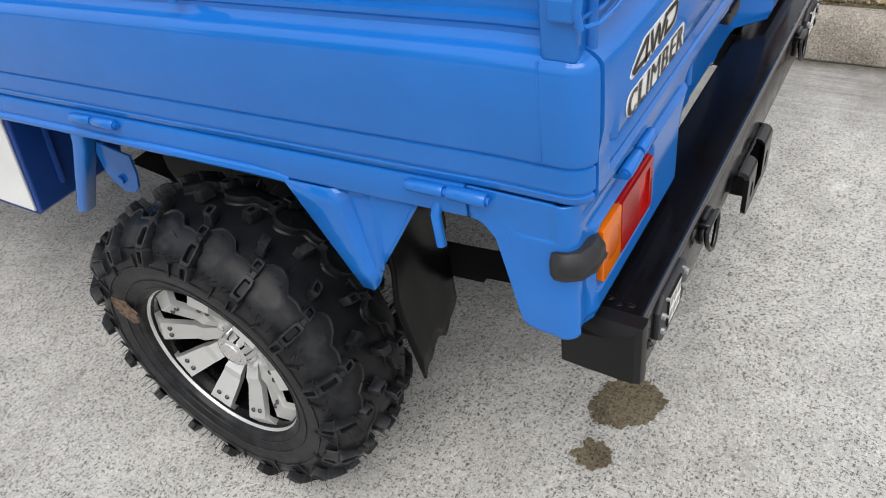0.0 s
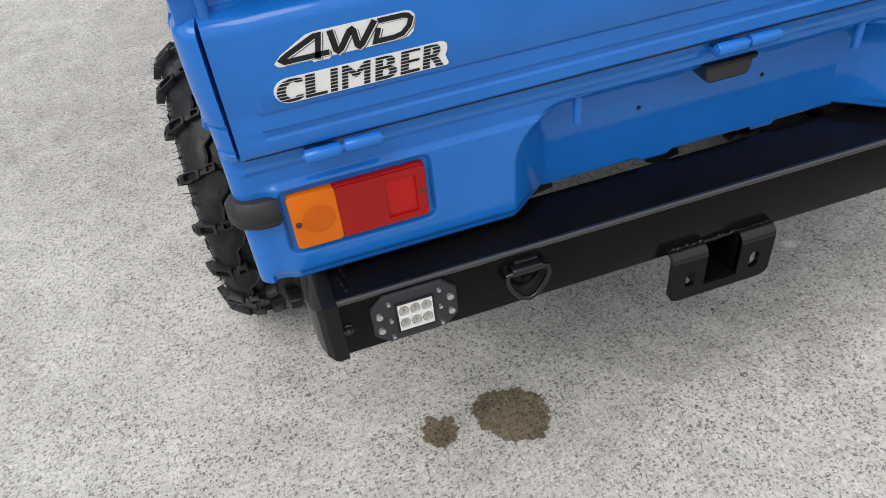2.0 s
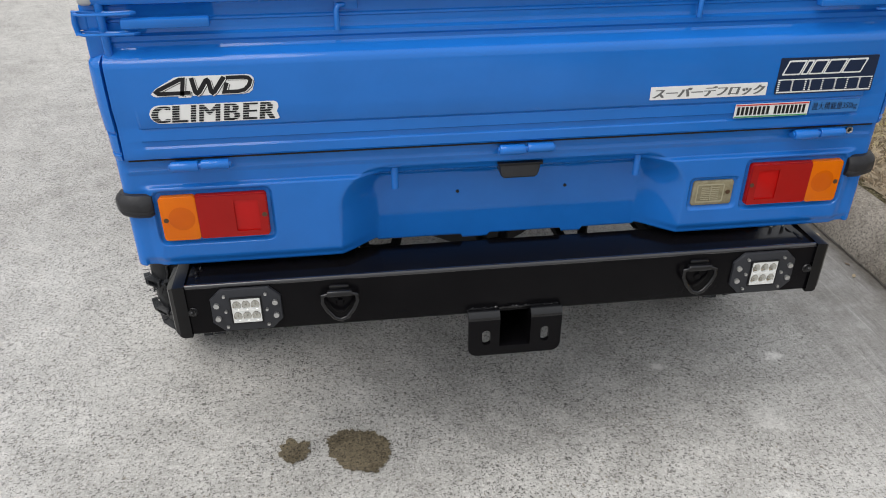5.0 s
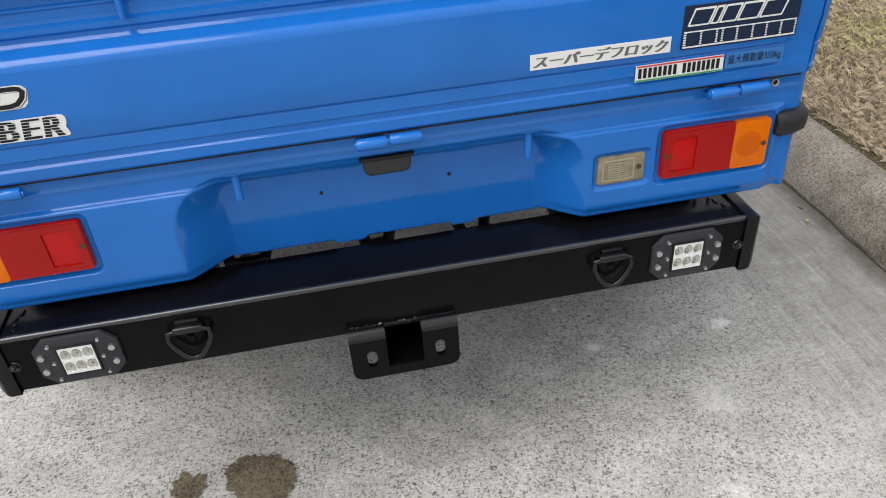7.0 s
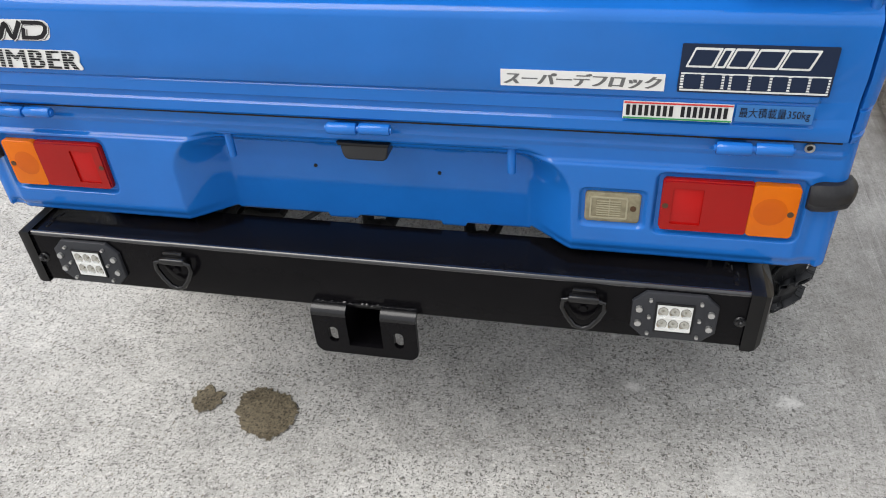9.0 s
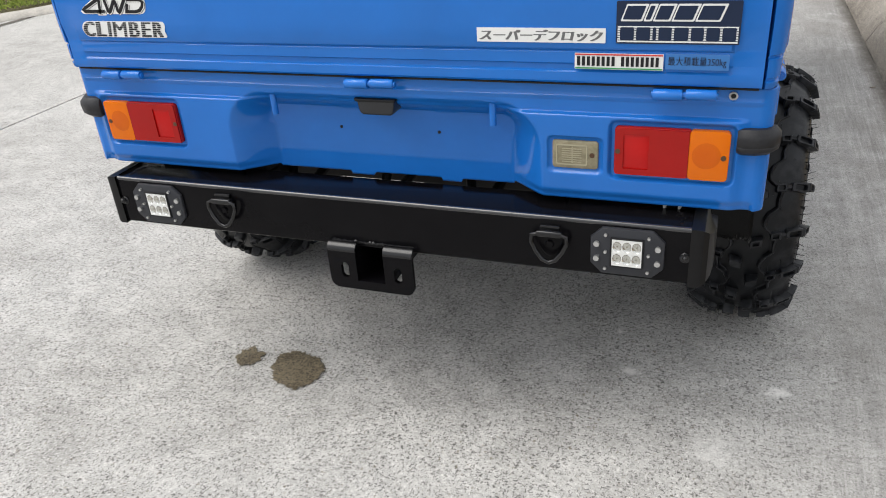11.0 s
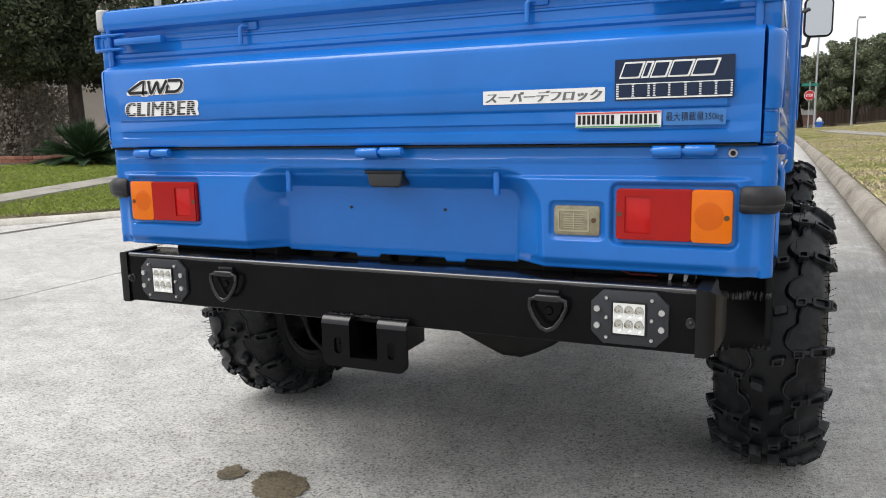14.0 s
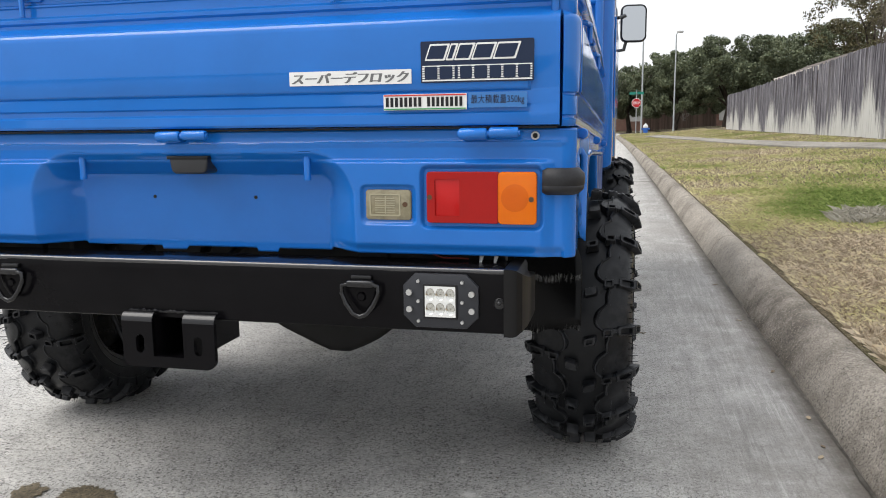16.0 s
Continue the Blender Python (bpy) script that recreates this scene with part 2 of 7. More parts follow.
n.rough(n.ramp(rubbed, (0.0, 0.24), (0.6, 0.75)))
# soot black of the underbody, also the painted shade in gaps and holes
M_UNDER = mat("soot_and_gap_shade", (0.012, 0.011, 0.010), 0.8)
n = Nodes(M_UNDER)
n.color(n.mix(n.noise(18, 5), (0.003, 0.003, 0.003), (0.014, 0.013, 0.012)))
M_CHROME = mat("chrome", (0.78, 0.78, 0.78), 0.12, 1.0)
M_MACHINED = mat("machined_aluminium", (0.70, 0.70, 0.69), 0.34, 0.8)
n = Nodes(M_MACHINED)
n.rough(n.ramp(n.noise(180, 3, 0.5, n.scaled(1, 0.05, 1)), (0.3, 0.30), (0.7, 0.42)))
M_RIMBLACK = mat("gloss_black_rim", (0.003, 0.003, 0.0035), 0.3, spec=0.12)
n = Nodes(M_RIMBLACK)
n.rough(n.ramp(n.noise(40, 4, 0.6), (0.3, 0.15), (0.7, 0.34)))
M_STEEL = mat("zinc_bolt", (0.55, 0.55, 0.54), 0.4, 0.9)
M_RIVET = mat("dark_chrome_rivet", (0.10, 0.10, 0.105), 0.22, 0.9)
M_GREY = mat("grey_plastic_cap", (0.42, 0.42, 0.41), 0.6)
M_TANKLENS = mat("clear_aged_lens", (0.24, 0.22, 0.15), 0.1, 0.0, 0.0)
n = Nodes(M_TANKLENS)
n.color(n.mix(n.ramp(n.noise(60, 4, 0.6), (0.4, 0.0), (0.62, 1.0)), (0.20, 0.175, 0.11), (0.27, 0.24, 0.155)))
M_LENSRIB = mat("lens_rib", (0.34, 0.31, 0.21), 0.25)
M_LAMPGREY = mat("grey_lamp_plastic", (0.020, 0.021, 0.024), 0.42)


def lens(name, color, glow):
    m = mat(name, color, 0.16, 0.0, 0.0, 0.3)
    n = Nodes(m)
    ribs = n.t.nodes.new("ShaderNodeTexWave")
    ribs.inputs["Scale"].default_value = 42
    ribs.bands_direction = "X"
    n.link(n.co, ribs.inputs["Vector"])
    n.color(n.mix(n.noise(22, 3), color, glow))
    n.bump(ribs.outputs[1], 0.025, 0.001)
    return m


M_RED = lens("red_lens", (0.29, 0.004, 0.003), (0.37, 0.006, 0.004))
M_REDLIT = lens("red_reflector", (0.40, 0.004, 0.004), (0.50, 0.008, 0.007))
M_AMBER = lens("amber_lens", (0.62, 0.115, 0.0), (0.72, 0.165, 0.0))
M_AMBERDEEP = lens("deep_amber_lens", (0.52, 0.085, 0.0), (0.62, 0.12, 0.0))
M_GLASS = mat("window_glass", (0.01, 0.012, 0.014), 0.03, 0.0, 0.0)
M_MIRROR = mat("mirror_glass", (0.46, 0.48, 0.50), 0.02, 1.0)
M_LED = mat("led_reflector", (0.62, 0.62, 0.58), 0.12, 1.0)
M_LEDLENS = mat("led_lens", (0.72, 0.72, 0.70), 0.25, 0.1)
M_LEDCHIP = mat("led_chip", (0.25, 0.24, 0.20), 0.3)
M_STICKW = mat("sticker_white", (0.74, 0.74, 0.72), 0.45)
M_STICKK = mat("sticker_black", (0.010, 0.010, 0.012), 0.4, spec=0.3)
M_STICKG = mat("sticker_grey", (0.13, 0.13, 0.13), 0.45)
M_STICKN = mat("sticker_navy", (0.012, 0.022, 0.052), 0.35, spec=0.25)
M_STICKL = mat("sticker_pale_blue", (0.032, 0.165, 0.45), 0.3)
M_STICKR = mat("sticker_red", (0.55, 0.03, 0.03), 0.45)
M_STICKGR = mat("sticker_green", (0.03, 0.28, 0.08), 0.45)
M_WETSPOT = concrete("wet_concrete", (0.175, 0.145, 0.098), (0.085, 0.069, 0.044), 1.0, None, 0.35)
M_WETSPOT.node_tree.nodes["Principled BSDF"].inputs["Roughness"].default_value = 0.5


# ---- mesh helpers ----
def link_mesh(name, bm, material, smooth=False):
    bmesh.ops.recalc_face_normals(bm, faces=bm.faces[:])
    me = bpy.data.meshes.new(name)
    bm.to_mesh(me)
    bm.free()
    for m in material if isinstance(material, (list, tuple)) else [material]:
        me.materials.append(m)
    if smooth:
        me.shade_smooth()
        me.set_sharp_from_angle(angle=radians(smooth if smooth is not True else 40))
    return me


def part(name, bm, material, parent, label="", smooth=False):
    """One mesh object under a thing (an Empty) or under a part."""
    ob = new(name, link_mesh(name, bm, material, smooth))
    ob.parent = parent
    if parent.type == "EMPTY":
        ob.matrix_parent_inverse = parent.matrix_basis.inverted()
    return tagged(ob, label)


def thing(name, bm, material, label, category, group="", kind="", smooth=False):
    return tagged(new(name, link_mesh(name, bm, material, smooth)), label, category, group, kind)


def base(name, place, label, category, group="", kind=""):
    ob = new(name)
    ob.empty_display_size = 0.2
    ob.matrix_basis = Matrix.Translation(place)
    return tagged(ob, label, category, group, kind)


def box(bm, x0, x1, y0, y1, z0, z1, bev=0.0, seg=2, mi=0, m=None):
    ret = bmesh.ops.create_cube(bm, size=1.0, matrix=Matrix.Translation(((x0 + x1) / 2, (y0 + y1) / 2, (z0 + z1) / 2)) @ Matrix.Diagonal((x1 - x0, y1 - y0, z1 - z0, 1)))
    vs = ret["verts"]
    faces = {f for v in vs for f in v.link_faces}
    if bev:
        r = bmesh.ops.bevel(bm, geom=list({e for f in faces for e in f.edges}), offset=bev, segments=seg, affect="EDGES", profile=0.5)
        faces = {f for f in faces if f.is_valid} | set(r["faces"])
        vs = list({v for f in faces for v in f.verts})
    for f in faces:
        f.material_index = mi
    if m:
        bmesh.ops.transform(bm, matrix=m, verts=vs)
    return vs


def prism(bm, pts, a, b, axis="y", bev=0.0, mi=0, seg=2):
    """A polygon drawn in the two other axes, pushed along axis from a to b."""
    def at(p, d):
        return {"x": (d, p[0], p[1]), "y": (p[0], d, p[1]), "z": (p[0], p[1], d)}[axis]
    va, vb = [bm.verts.new(at(p, a)) for p in pts], [bm.verts.new(at(p, b)) for p in pts]
    fs = [bm.faces.new(va), bm.faces.new(vb[::-1])]
    k = len(pts)
    for i in range(k):
        fs.append(bm.faces.new((va[i], vb[i], vb[(i + 1) % k], va[(i + 1) % k])))
    if bev:
        bmesh.ops.recalc_face_normals(bm, faces=fs)
        r = bmesh.ops.bevel(bm, geom=list({e for f in fs[:2] for e in f.edges}), offset=bev, segments=seg, affect="EDGES", profile=0.5)
        fs = [f for f in fs if f.is_valid] + r["faces"]
    for f in fs:
        f.material_index = mi
    return list({v for f in fs if f.is_valid for v in f.verts})


def tube(bm, pts, r, seg=10, mi=0, closed=False):
    """A round bar along a line of points."""
    pts = [Vector(p) for p in pts]
    rings = []
    k = len(pts)
    side = None
    for i, p in enumerate(pts):
        a = pts[(i - 1) % k] if closed or i else p
        b = pts[(i + 1) % k] if closed or i < k - 1 else p
        d = (b - a).normalized()
        if side is None:
            side = d.orthogonal().normalized()
        side = (side - d * side.dot(d)).normalized()
        up = d.cross(side)
        rr = r[i] if isinstance(r, (list, tuple)) else r
        rings.append([bm.verts.new(p + rr * (math.cos(t) * side + math.sin(t) * up)) for t in (2 * math.pi * j / seg for j in range(seg))])
    for i in range(k if closed else k - 1):
        a, b = rings[i], rings[(i + 1) % k]
        for j in range(seg):
            bm.faces.new((a[j], a[(j + 1) % seg], b[(j + 1) % seg], b[j])).material_index = mi
    if not closed:
        bm.faces.new(rings[0][::-1]).material_index = mi
        bm.faces.new(rings[-1]).material_index = mi


def grid(bm, fn, us, vs, mi=0, closed_u=False):
    g = [[bm.verts.new(fn(u, v)) for v in vs] for u in us]
    k = len(us)
    for i in range(k if closed_u else k - 1):
        for j in range(len(vs) - 1):
            bm.faces.new((g[i][j], g[(i + 1) % k][j], g[(i + 1) % k][j + 1], g[i][j + 1])).material_index = mi
    return g


def lathe(bm, profile, seg, mi=0, axis="x"):
    """A profile of (along, radius) turned round an axis."""
    def fn(u, v):
        a, r = profile[v]
        t = 2 * math.pi * u / seg
        return (a, r * math.cos(t), r * math.sin(t)) if axis == "x" else (r * math.cos(t), r * math.sin(t), a)
    grid(bm, fn, range(seg), range(len(profile)), mi, True)


def smoothstep(a, b, x):
    t = min(1.0, max(0.0, (x - a) / (b - a)))
    return t * t * (3 - 2 * t)


def rounded(x0, x1, z0, z1, r, seg=5):
    out = []
    for cx, cz, a0 in ((x1 - r, z1 - r, 0), (x0 + r, z1 - r, 90), (x0 + r, z0 + r, 180), (x1 - r, z0 + r, 270)):
        for i in range(seg + 1):
            a = radians(a0 + 90 * i / seg)
            out.append((cx + r * math.cos(a), cz + r * math.sin(a)))
    return out


def holed(bm, outer, holes, y0, y1):
    """A flat plate of any outline with holes, pushed from y0 to y1."""
    edges = []
    for loop in (outer, *holes):
        vs = [bm.verts.new((x, y0, z)) for x, z in loop]
        edges += [bm.edges.new((vs[k], vs[(k + 1) % len(vs)])) for k in range(len(vs))]
    faces = [g for g in bmesh.ops.triangle_fill(bm, use_beauty=True, edges=edges)["geom"] if isinstance(g, bmesh.types.BMFace)]
    ext = bmesh.ops.extrude_face_region(bm, geom=faces)["geom"]
    bmesh.ops.translate(bm, vec=(0, y1 - y0, 0), verts=[g for g in ext if isinstance(g, bmesh.types.BMVert)])


def letters(name, body, material, parent, x0, x1, z0, z1, y, shear=0.0, fat=0.0, label="", bands=(), gap=1.0, bold=0.0, round_all=False):
    """Built-in-font writing fitted to a box on a plane that faces -y."""
    cu = bpy.data.curves.new(name, "FONT")
    cu.body, cu.extrude, cu.resolution_u, cu.offset = body, 0.0, 3, fat
    cu.space_character = gap
    tmp = new("text_source", cu)
    dg = bpy.context.evaluated_depsgraph_get()
    me = bpy.data.meshes.new_from_object(tmp.evaluated_get(dg))
    bpy.data.objects.remove(tmp)
    co = np.empty(len(me.vertices) * 3, dtype=np.float32)
    me.vertices.foreach_get("co", co)
    co = co.reshape(-1, 3)
    lo, hi = co.min(0), co.max(0)
    q = (co - lo) / np.maximum(hi - lo, 1e-6)
    out = np.empty_like(co)
    w = x1 - x0 - abs(shear)
    out[:, 0] = x0 + q[:, 0] * w + shear * q[:, 1]
    out[:, 1] = y
    out[:, 2] = z0 + q[:, 1] * (z1 - z0)
    me.vertices.foreach_set("co", out.ravel())
    if bold:
        # strokes thickened by overlaid copies, a hair apart in depth
        bm = bmesh.new()
        k = 8 if round_all else 5
        for i in range(k):
            a = 2 * math.pi * i / k
            dx, dz = (bold * math.cos(a), bold * math.sin(a)) if round_all else (bold * (i - 2) / 2, 0.0)
            start = len(bm.verts)
            bm.from_mesh(me)
            bm.verts.ensure_lookup_table()
            for v in bm.verts[start:]:
                v.co += Vector((dx, -0.00004 * i, dz))
        bm.to_mesh(me)
        bm.free()
    if bands:
        # thin level gaps through the letters
        bm = bmesh.new()
        bm.from_mesh(me)
        for z, slit in bands:
            for cut in (z, z + slit):
                bmesh.ops.bisect_plane(bm, geom=bm.verts[:] + bm.edges[:] + bm.faces[:], plane_co=(0, 0, cut), plane_no=(0, 0, 1))
            bmesh.ops.delete(bm, geom=[f for f in bm.faces if z < f.calc_center_median().z < z + slit], context="FACES")
        bm.to_mesh(me)
        bm.free()
    me.materials.clear()
    me.materials.append(material)
    me.name = name
    ob = new(name, me)
    ob.parent = parent
    if parent.type == "EMPTY":
        ob.matrix_parent_inverse = parent.matrix_basis.inverted()
    return tagged(ob, label)


def kerb_x(y):
    """The right-hand kerb's foot, which leans slowly towards the road and turns off at the corner."""
    return 1.308 - 0.0165 * y - 0.0003 * max(0.0, y - 4) ** 2 + (0.03 * (y - 40) ** 1.9 if y > 40 else 0.0)


def lawn_z(x, y):
    """The height of the lawns on both sides; a shallow bed lies under the street."""
    k = kerb_x(min(y, 52))
    if x > k + 0.16:
        return 0.125 + 0.045 * min(x - k - 0.16, 3.0) + 0.14 * smoothstep(2.6, 4.6, x - k) + 0.012 * noise.noise((x * 0.6, y * 0.6, 0))
    if x < left_kerb_x(y) - 0.15:
        return 0.07 + 0.03 * min(left_kerb_x(y) - x, 6.0) + 0.012 * noise.noise((x * 0.6, y * 0.6, 3))
    return -0.06


def left_kerb_x(y):
    return -5.0 - 0.7 * min(4.2 - y, 2.5) ** 1.2 if y < 4.2 else -5.0 - 0.02 * (y - 4.2)


# ---- ground, road, kerbs ----
def build_ground():
    # columns on the kerb side run along the kerb; the rest are straight
    xs = [(-900, 0), (-300, 0), (-120, 0), (-60, 0), (-40, 0), (-30, 0), (-24, 0), (-20, 0), (-17, 0), (-14, 0), (-12, 0), (-10, 0)] + [(-9 + 0.25 * i, 0) for i in range(6)] + [(-7.6 + 0.08 * i, 0) for i in range(36)] + [(-3, 0), (-1, 0), (-0.4, 0)]
    xs += [(v, 1) for v in (0.10, 0.150, 0.1605, 0.19, 0.25, 0.35, 0.5, 0.7, 0.9, 1.1, 1.4, 1.7, 2.0, 2.3, 2.6, 2.9, 3.2, 3.5, 3.8, 4.1, 4.4, 4.8, 5.4, 6.2, 7.7, 10, 14, 20, 30, 45, 80, 200, 900)]
    def column(c, y):
        return c[0] + (kerb_x(max(-40.0, min(y, 52))) if c[1] else 0.0)
    ys = [-900, -200, -60, -25, -12] + [-6 + 0.5 * i for i in range(60)] + [25 + 1.5 * i for i in range(20)] + [60, 75, 100, 160, 300, 900]
    bm = bmesh.new()
    far = lambda x, y: lawn_z(x, y) if abs(x) < 80 and y < 160 else -0.06
    grid(bm, lambda c, y: (column(c, y), y, far(column(c, y), y)), xs, ys)
    ob = thing("ground", bm, M_LAWN, "patchy winter lawn, straw and green grass over soil", "ground", kind="structure", smooth=True)
    return ob


M_LAWN = mat("lawn_soil", (0.16, 0.14, 0.06), 0.95, spec=0.2)
n = Nodes(M_LAWN)
c = n.mix(n.ramp(n.noise(0.8, 5, 0.6), (0.42, 0.0), (0.6, 1.0)), (0.200, 0.160, 0.105), (0.105, 0.100, 0.045))
c = n.mix(n.ramp(n.noise(45, 5, 0.7), (0.38, 0.85), (0.62, 0.0)), c, (0.05, 0.038, 0.022))
c = n.mix(n.ramp(n.noise(190, 4, 0.7), (0.54, 0.0), (0.64, 0.8)), c, (0.46, 0.39, 0.27))
n.color(c)
n.bump(n.noise(60, 5, 0.7), 0.9, 0.02)
build_ground()


def build_road():
    """The street's slabs, parted by narrow joints."""
    bm = bmesh.new()
    ycuts = [-40, -9.5, 9.4, 18.0, 27.0, 38.0, 50.0, 58.0]
    for i in range(len(ycuts) - 1):
        y0, y1 = ycuts[i] + 0.006, ycuts[i + 1] - 0.006
        ys = [y0 + (y1 - y0) * k / 40 for k in range(41)]
        for side in (0, 1):
            def edge(u, y):
                a = left_kerb_x(y) - 0.02 if side == 0 else -2.806
                b = -2.818 if side == 0 else kerb_x(min(y, 50)) + 0.02
                return a + (b - a) * u
            g = grid(bm, lambda u, y: (edge(u, y), y, 0.0), (0, 0.5, 1), ys)
            rim = [v for v in g[0]] + [row[-1] for row in g[1:]] + [v for v in g[-1][-2::-1]] + [row[0] for row in g[-2:0:-1]]
            low = [bm.verts.new((v.co.x, v.co.y, -0.05)) for v in rim]
            for k in range(len(rim)):
                bm.faces.new((rim[k], rim[(k + 1) % len(rim)], low[(k + 1) % len(rim)], low[k]))
    return thing("road", bm, M_ROAD, "pale exposed-aggregate concrete street, dry and worn", "road", kind="structure")


build_road()


def kerb_length(y0, y1, edge, sign, steps, rise=1.0):
    """One cast length of rounded kerb, from y0 to y1."""
    prof = [(0.0, -0.05), (0.0, 0.012), (0.022, 0.05), (0.045, 0.095), (0.075, 0.122), (0.11, 0.133), (0.15, 0.130), (0.168, 0.11), (0.17, -0.05)]
    bm = bmesh.new()
    ys = [y0 + (y1 - y0) * i / steps for i in range(steps + 1)]
    g = grid(bm, lambda y, v: (edge(y) + sign * prof[v][0], y, prof[v][1] * rise), ys, range(len(prof)))
    bm.faces.new([v for v in g[0]])
    bm.faces.new([v for v in g[-1]][::-1])
    return bm


M_PALEKERB = concrete("pale_kerb_concrete", (0.52, 0.49, 0.44), (0.36, 0.33, 0.29), 0.4)
kerb_right = base("kerb", (1.3, 0, 0), "weathered rounded concrete kerb with stains and joints", "kerb", kind="structure")
cuts = [-14, -8, -2.6, 3.4, 9.4, 14.8, 20.6, 26.4, 32.0, 38.0, 43.0, 47.0]
for a, b in zip(cuts, cuts[1:]):
    part("kerb_length", kerb_length(a + 0.004, b - 0.004, kerb_x, 1, 14), M_KERB, kerb_right, smooth=50)
kerb_left = base("kerb", (-5.2, 3, 0), "pale concrete kerb along the far lawn", "kerb", kind="structure")
cuts = [-14, -8, -2, 1.4, 4.2, 8, 12, 20, 32, 50]
for a, b in zip(cuts, cuts[1:]):
    part("kerb_length", kerb_length(a + 0.004, b - 0.004, left_kerb_x, -1, 16, 0.42), M_PALEKERB, kerb_left, smooth=50)


def build_spots():
    """Two damp patches where water dripped."""
    rng = random.Random(4)
    for cx, cy, rx, ry, seed, wild in ((-0.323, 0.052, 0.080, 0.058, 1.0, 0.2), (-0.470, 0.068, 0.040, 0.033, 7.0, 0.6)):
        bm = bmesh.new()
        pts = []
        for i in range(260):
            a = 2 * math.pi * i / 260
            ca, sa = math.cos(a), math.sin(a)
            k = 1 + wild * noise.noise((ca * 1.6 + seed, sa * 1.6, seed)) + 0.12 * noise.noise((ca * 7 + seed, sa * 7, seed)) + 0.10 * noise.noise((ca * 22, sa * 22, seed))
            du, dv = rx * k * ca, ry * k * sa
            pts.append(bm.verts.new((cx + 0.77 * du + 0.64 * dv, cy - 0.64 * du + 0.77 * dv, 0.004)))
        bm.faces.new(pts)
        thing("damp_patch", bm, M_WETSPOT, "dark brown damp patch on the concrete street", "water stain", "damp patches", kind="structure")


build_spots()

# dark weathered joint along the far gutter
bm = bmesh.new()
M_JOINT = mat("gutter_joint", (0.10, 0.09, 0.075), 0.9, spec=0.2)
n = Nodes(M_JOINT)
n.color(n.mix(n.ramp(n.noise(6, 5, 0.7), (0.35, 0.0), (0.7, 1.0)), (0.05, 0.045, 0.038), (0.20, 0.185, 0.16)))
ys = [-10 + 0.5 * i for i in range(45)]
grid(bm, lambda u, y: (-5.20 + 0.075 * u + 0.012 * noise.noise((y * 2, u, 0)), y, 0.004), (0, 1), ys)
thing("gutter_joint", bm, M_JOINT, "dark dirt-filled joint beside the far gutter", "joint", kind="structure")


# dirt-filled gap at the near kerb's foot
bm = bmesh.new()
ys = [-6 + 0.04 * i for i in range(600)] + [18 + 0.5 * i for i in range(50)]
grid(bm, lambda u, y: (kerb_x(y) + 0.004 - (0.0 if u else 0.011 + 0.009 * noise.noise((y * 9, 2.0, 0)) + 0.008 * noise.noise((y * 1.7, 5.0, 0))), y, 0.004), (0, 1), ys)
thing("gutter_joint", bm, M_JOINT, "dark gap filled with dirt along the kerb foot", "joint", kind="structure")


# dirt lying in the cross joint of the street
bm = bmesh.new()
xs = [-2.5 + 0.06 * i for i in range(62)]
grid(bm, lambda x, u: (x, 9.4 + (u - 0.5) * (0.05 + 0.05 * noise.noise((x * 5, 4.0, 0)) + 0.03 * noise.noise((x * 17, 1.0, 0))) + 0.03 * noise.noise((x * 3, 8.0, 0)), 0.004), xs, (1, 0))
thing("road_joint", bm, M_JOINT, "dirt-filled joint across the concrete street", "joint", kind="structure")


# ---- the truck ----
truck = base("pickup_truck", (0, 1.4, 0), "bright blue lifted mini pickup truck with black bumper, parked", "truck")

# outer profile of the drop-down gates: (outward, height)
GATE = [(0.004, 0.776), (0.017, 0.778), (0.020, 0.782), (0.020, 0.797), (0.0165, 0.800), (0.0165, 0.809), (0.021, 0.812), (0.0215, 0.830), (0.0195, 0.8325), (0.0235, 0.835), (0.025, 0.838),
        (0.0265, 0.87), (0.0268, 0.90), (0.0265, 0.933), (0.0255, 0.941), (0.022, 0.9465), (0.014, 0.951), (0.002, 0.957), (-0.002, 0.962), (-0.002, 0.968), (0.0015, 0.972), (0.0015, 0.979), (-0.004, 0.983), (-0.0055, 0.990), (-0.0055, 0.999), (-0.0030, 1.001), (-0.0030, 1.004), (-0.0060, 1.006), (-0.0065, 1.020),
        (-0.004, 1.026), (0.006, 1.028), (0.013, 1.031), (0.0155, 1.038), (0.0155, 1.060), (0.012, 1.069), (0.004, 1.074), (-0.012, 1.075), (-0.022, 1.071), (-0.024, 1.060), (-0.024, 1.03), (-0.018, 1.02)]
# plainer section near the gate's ends, where the pressing stops
GATE_END = [(min(d, 0.0185) if 0.779 < z < 0.84 else d - 0.0022 if 0.84 <= z < 0.95 else d, z) for d, z in GATE]
GATE_END = [(0.0185 if 0.779 < z < 0.835 else d, z) for d, z in GATE_END]


# smoother section of the side gates
GATE_SIDE = [(0.004, 0.7745), (0.0175, 0.7755), (0.020, 0.779), (0.0208, 0.786), (0.0176, 0.788), (0.0176, 0.7915), (0.0212, 0.7935), (0.0220, 0.822), (0.0190, 0.824), (0.0190, 0.8265), (0.0238, 0.829), (0.0246, 0.838)] + [p for p in GATE if p[1] > 0.84]


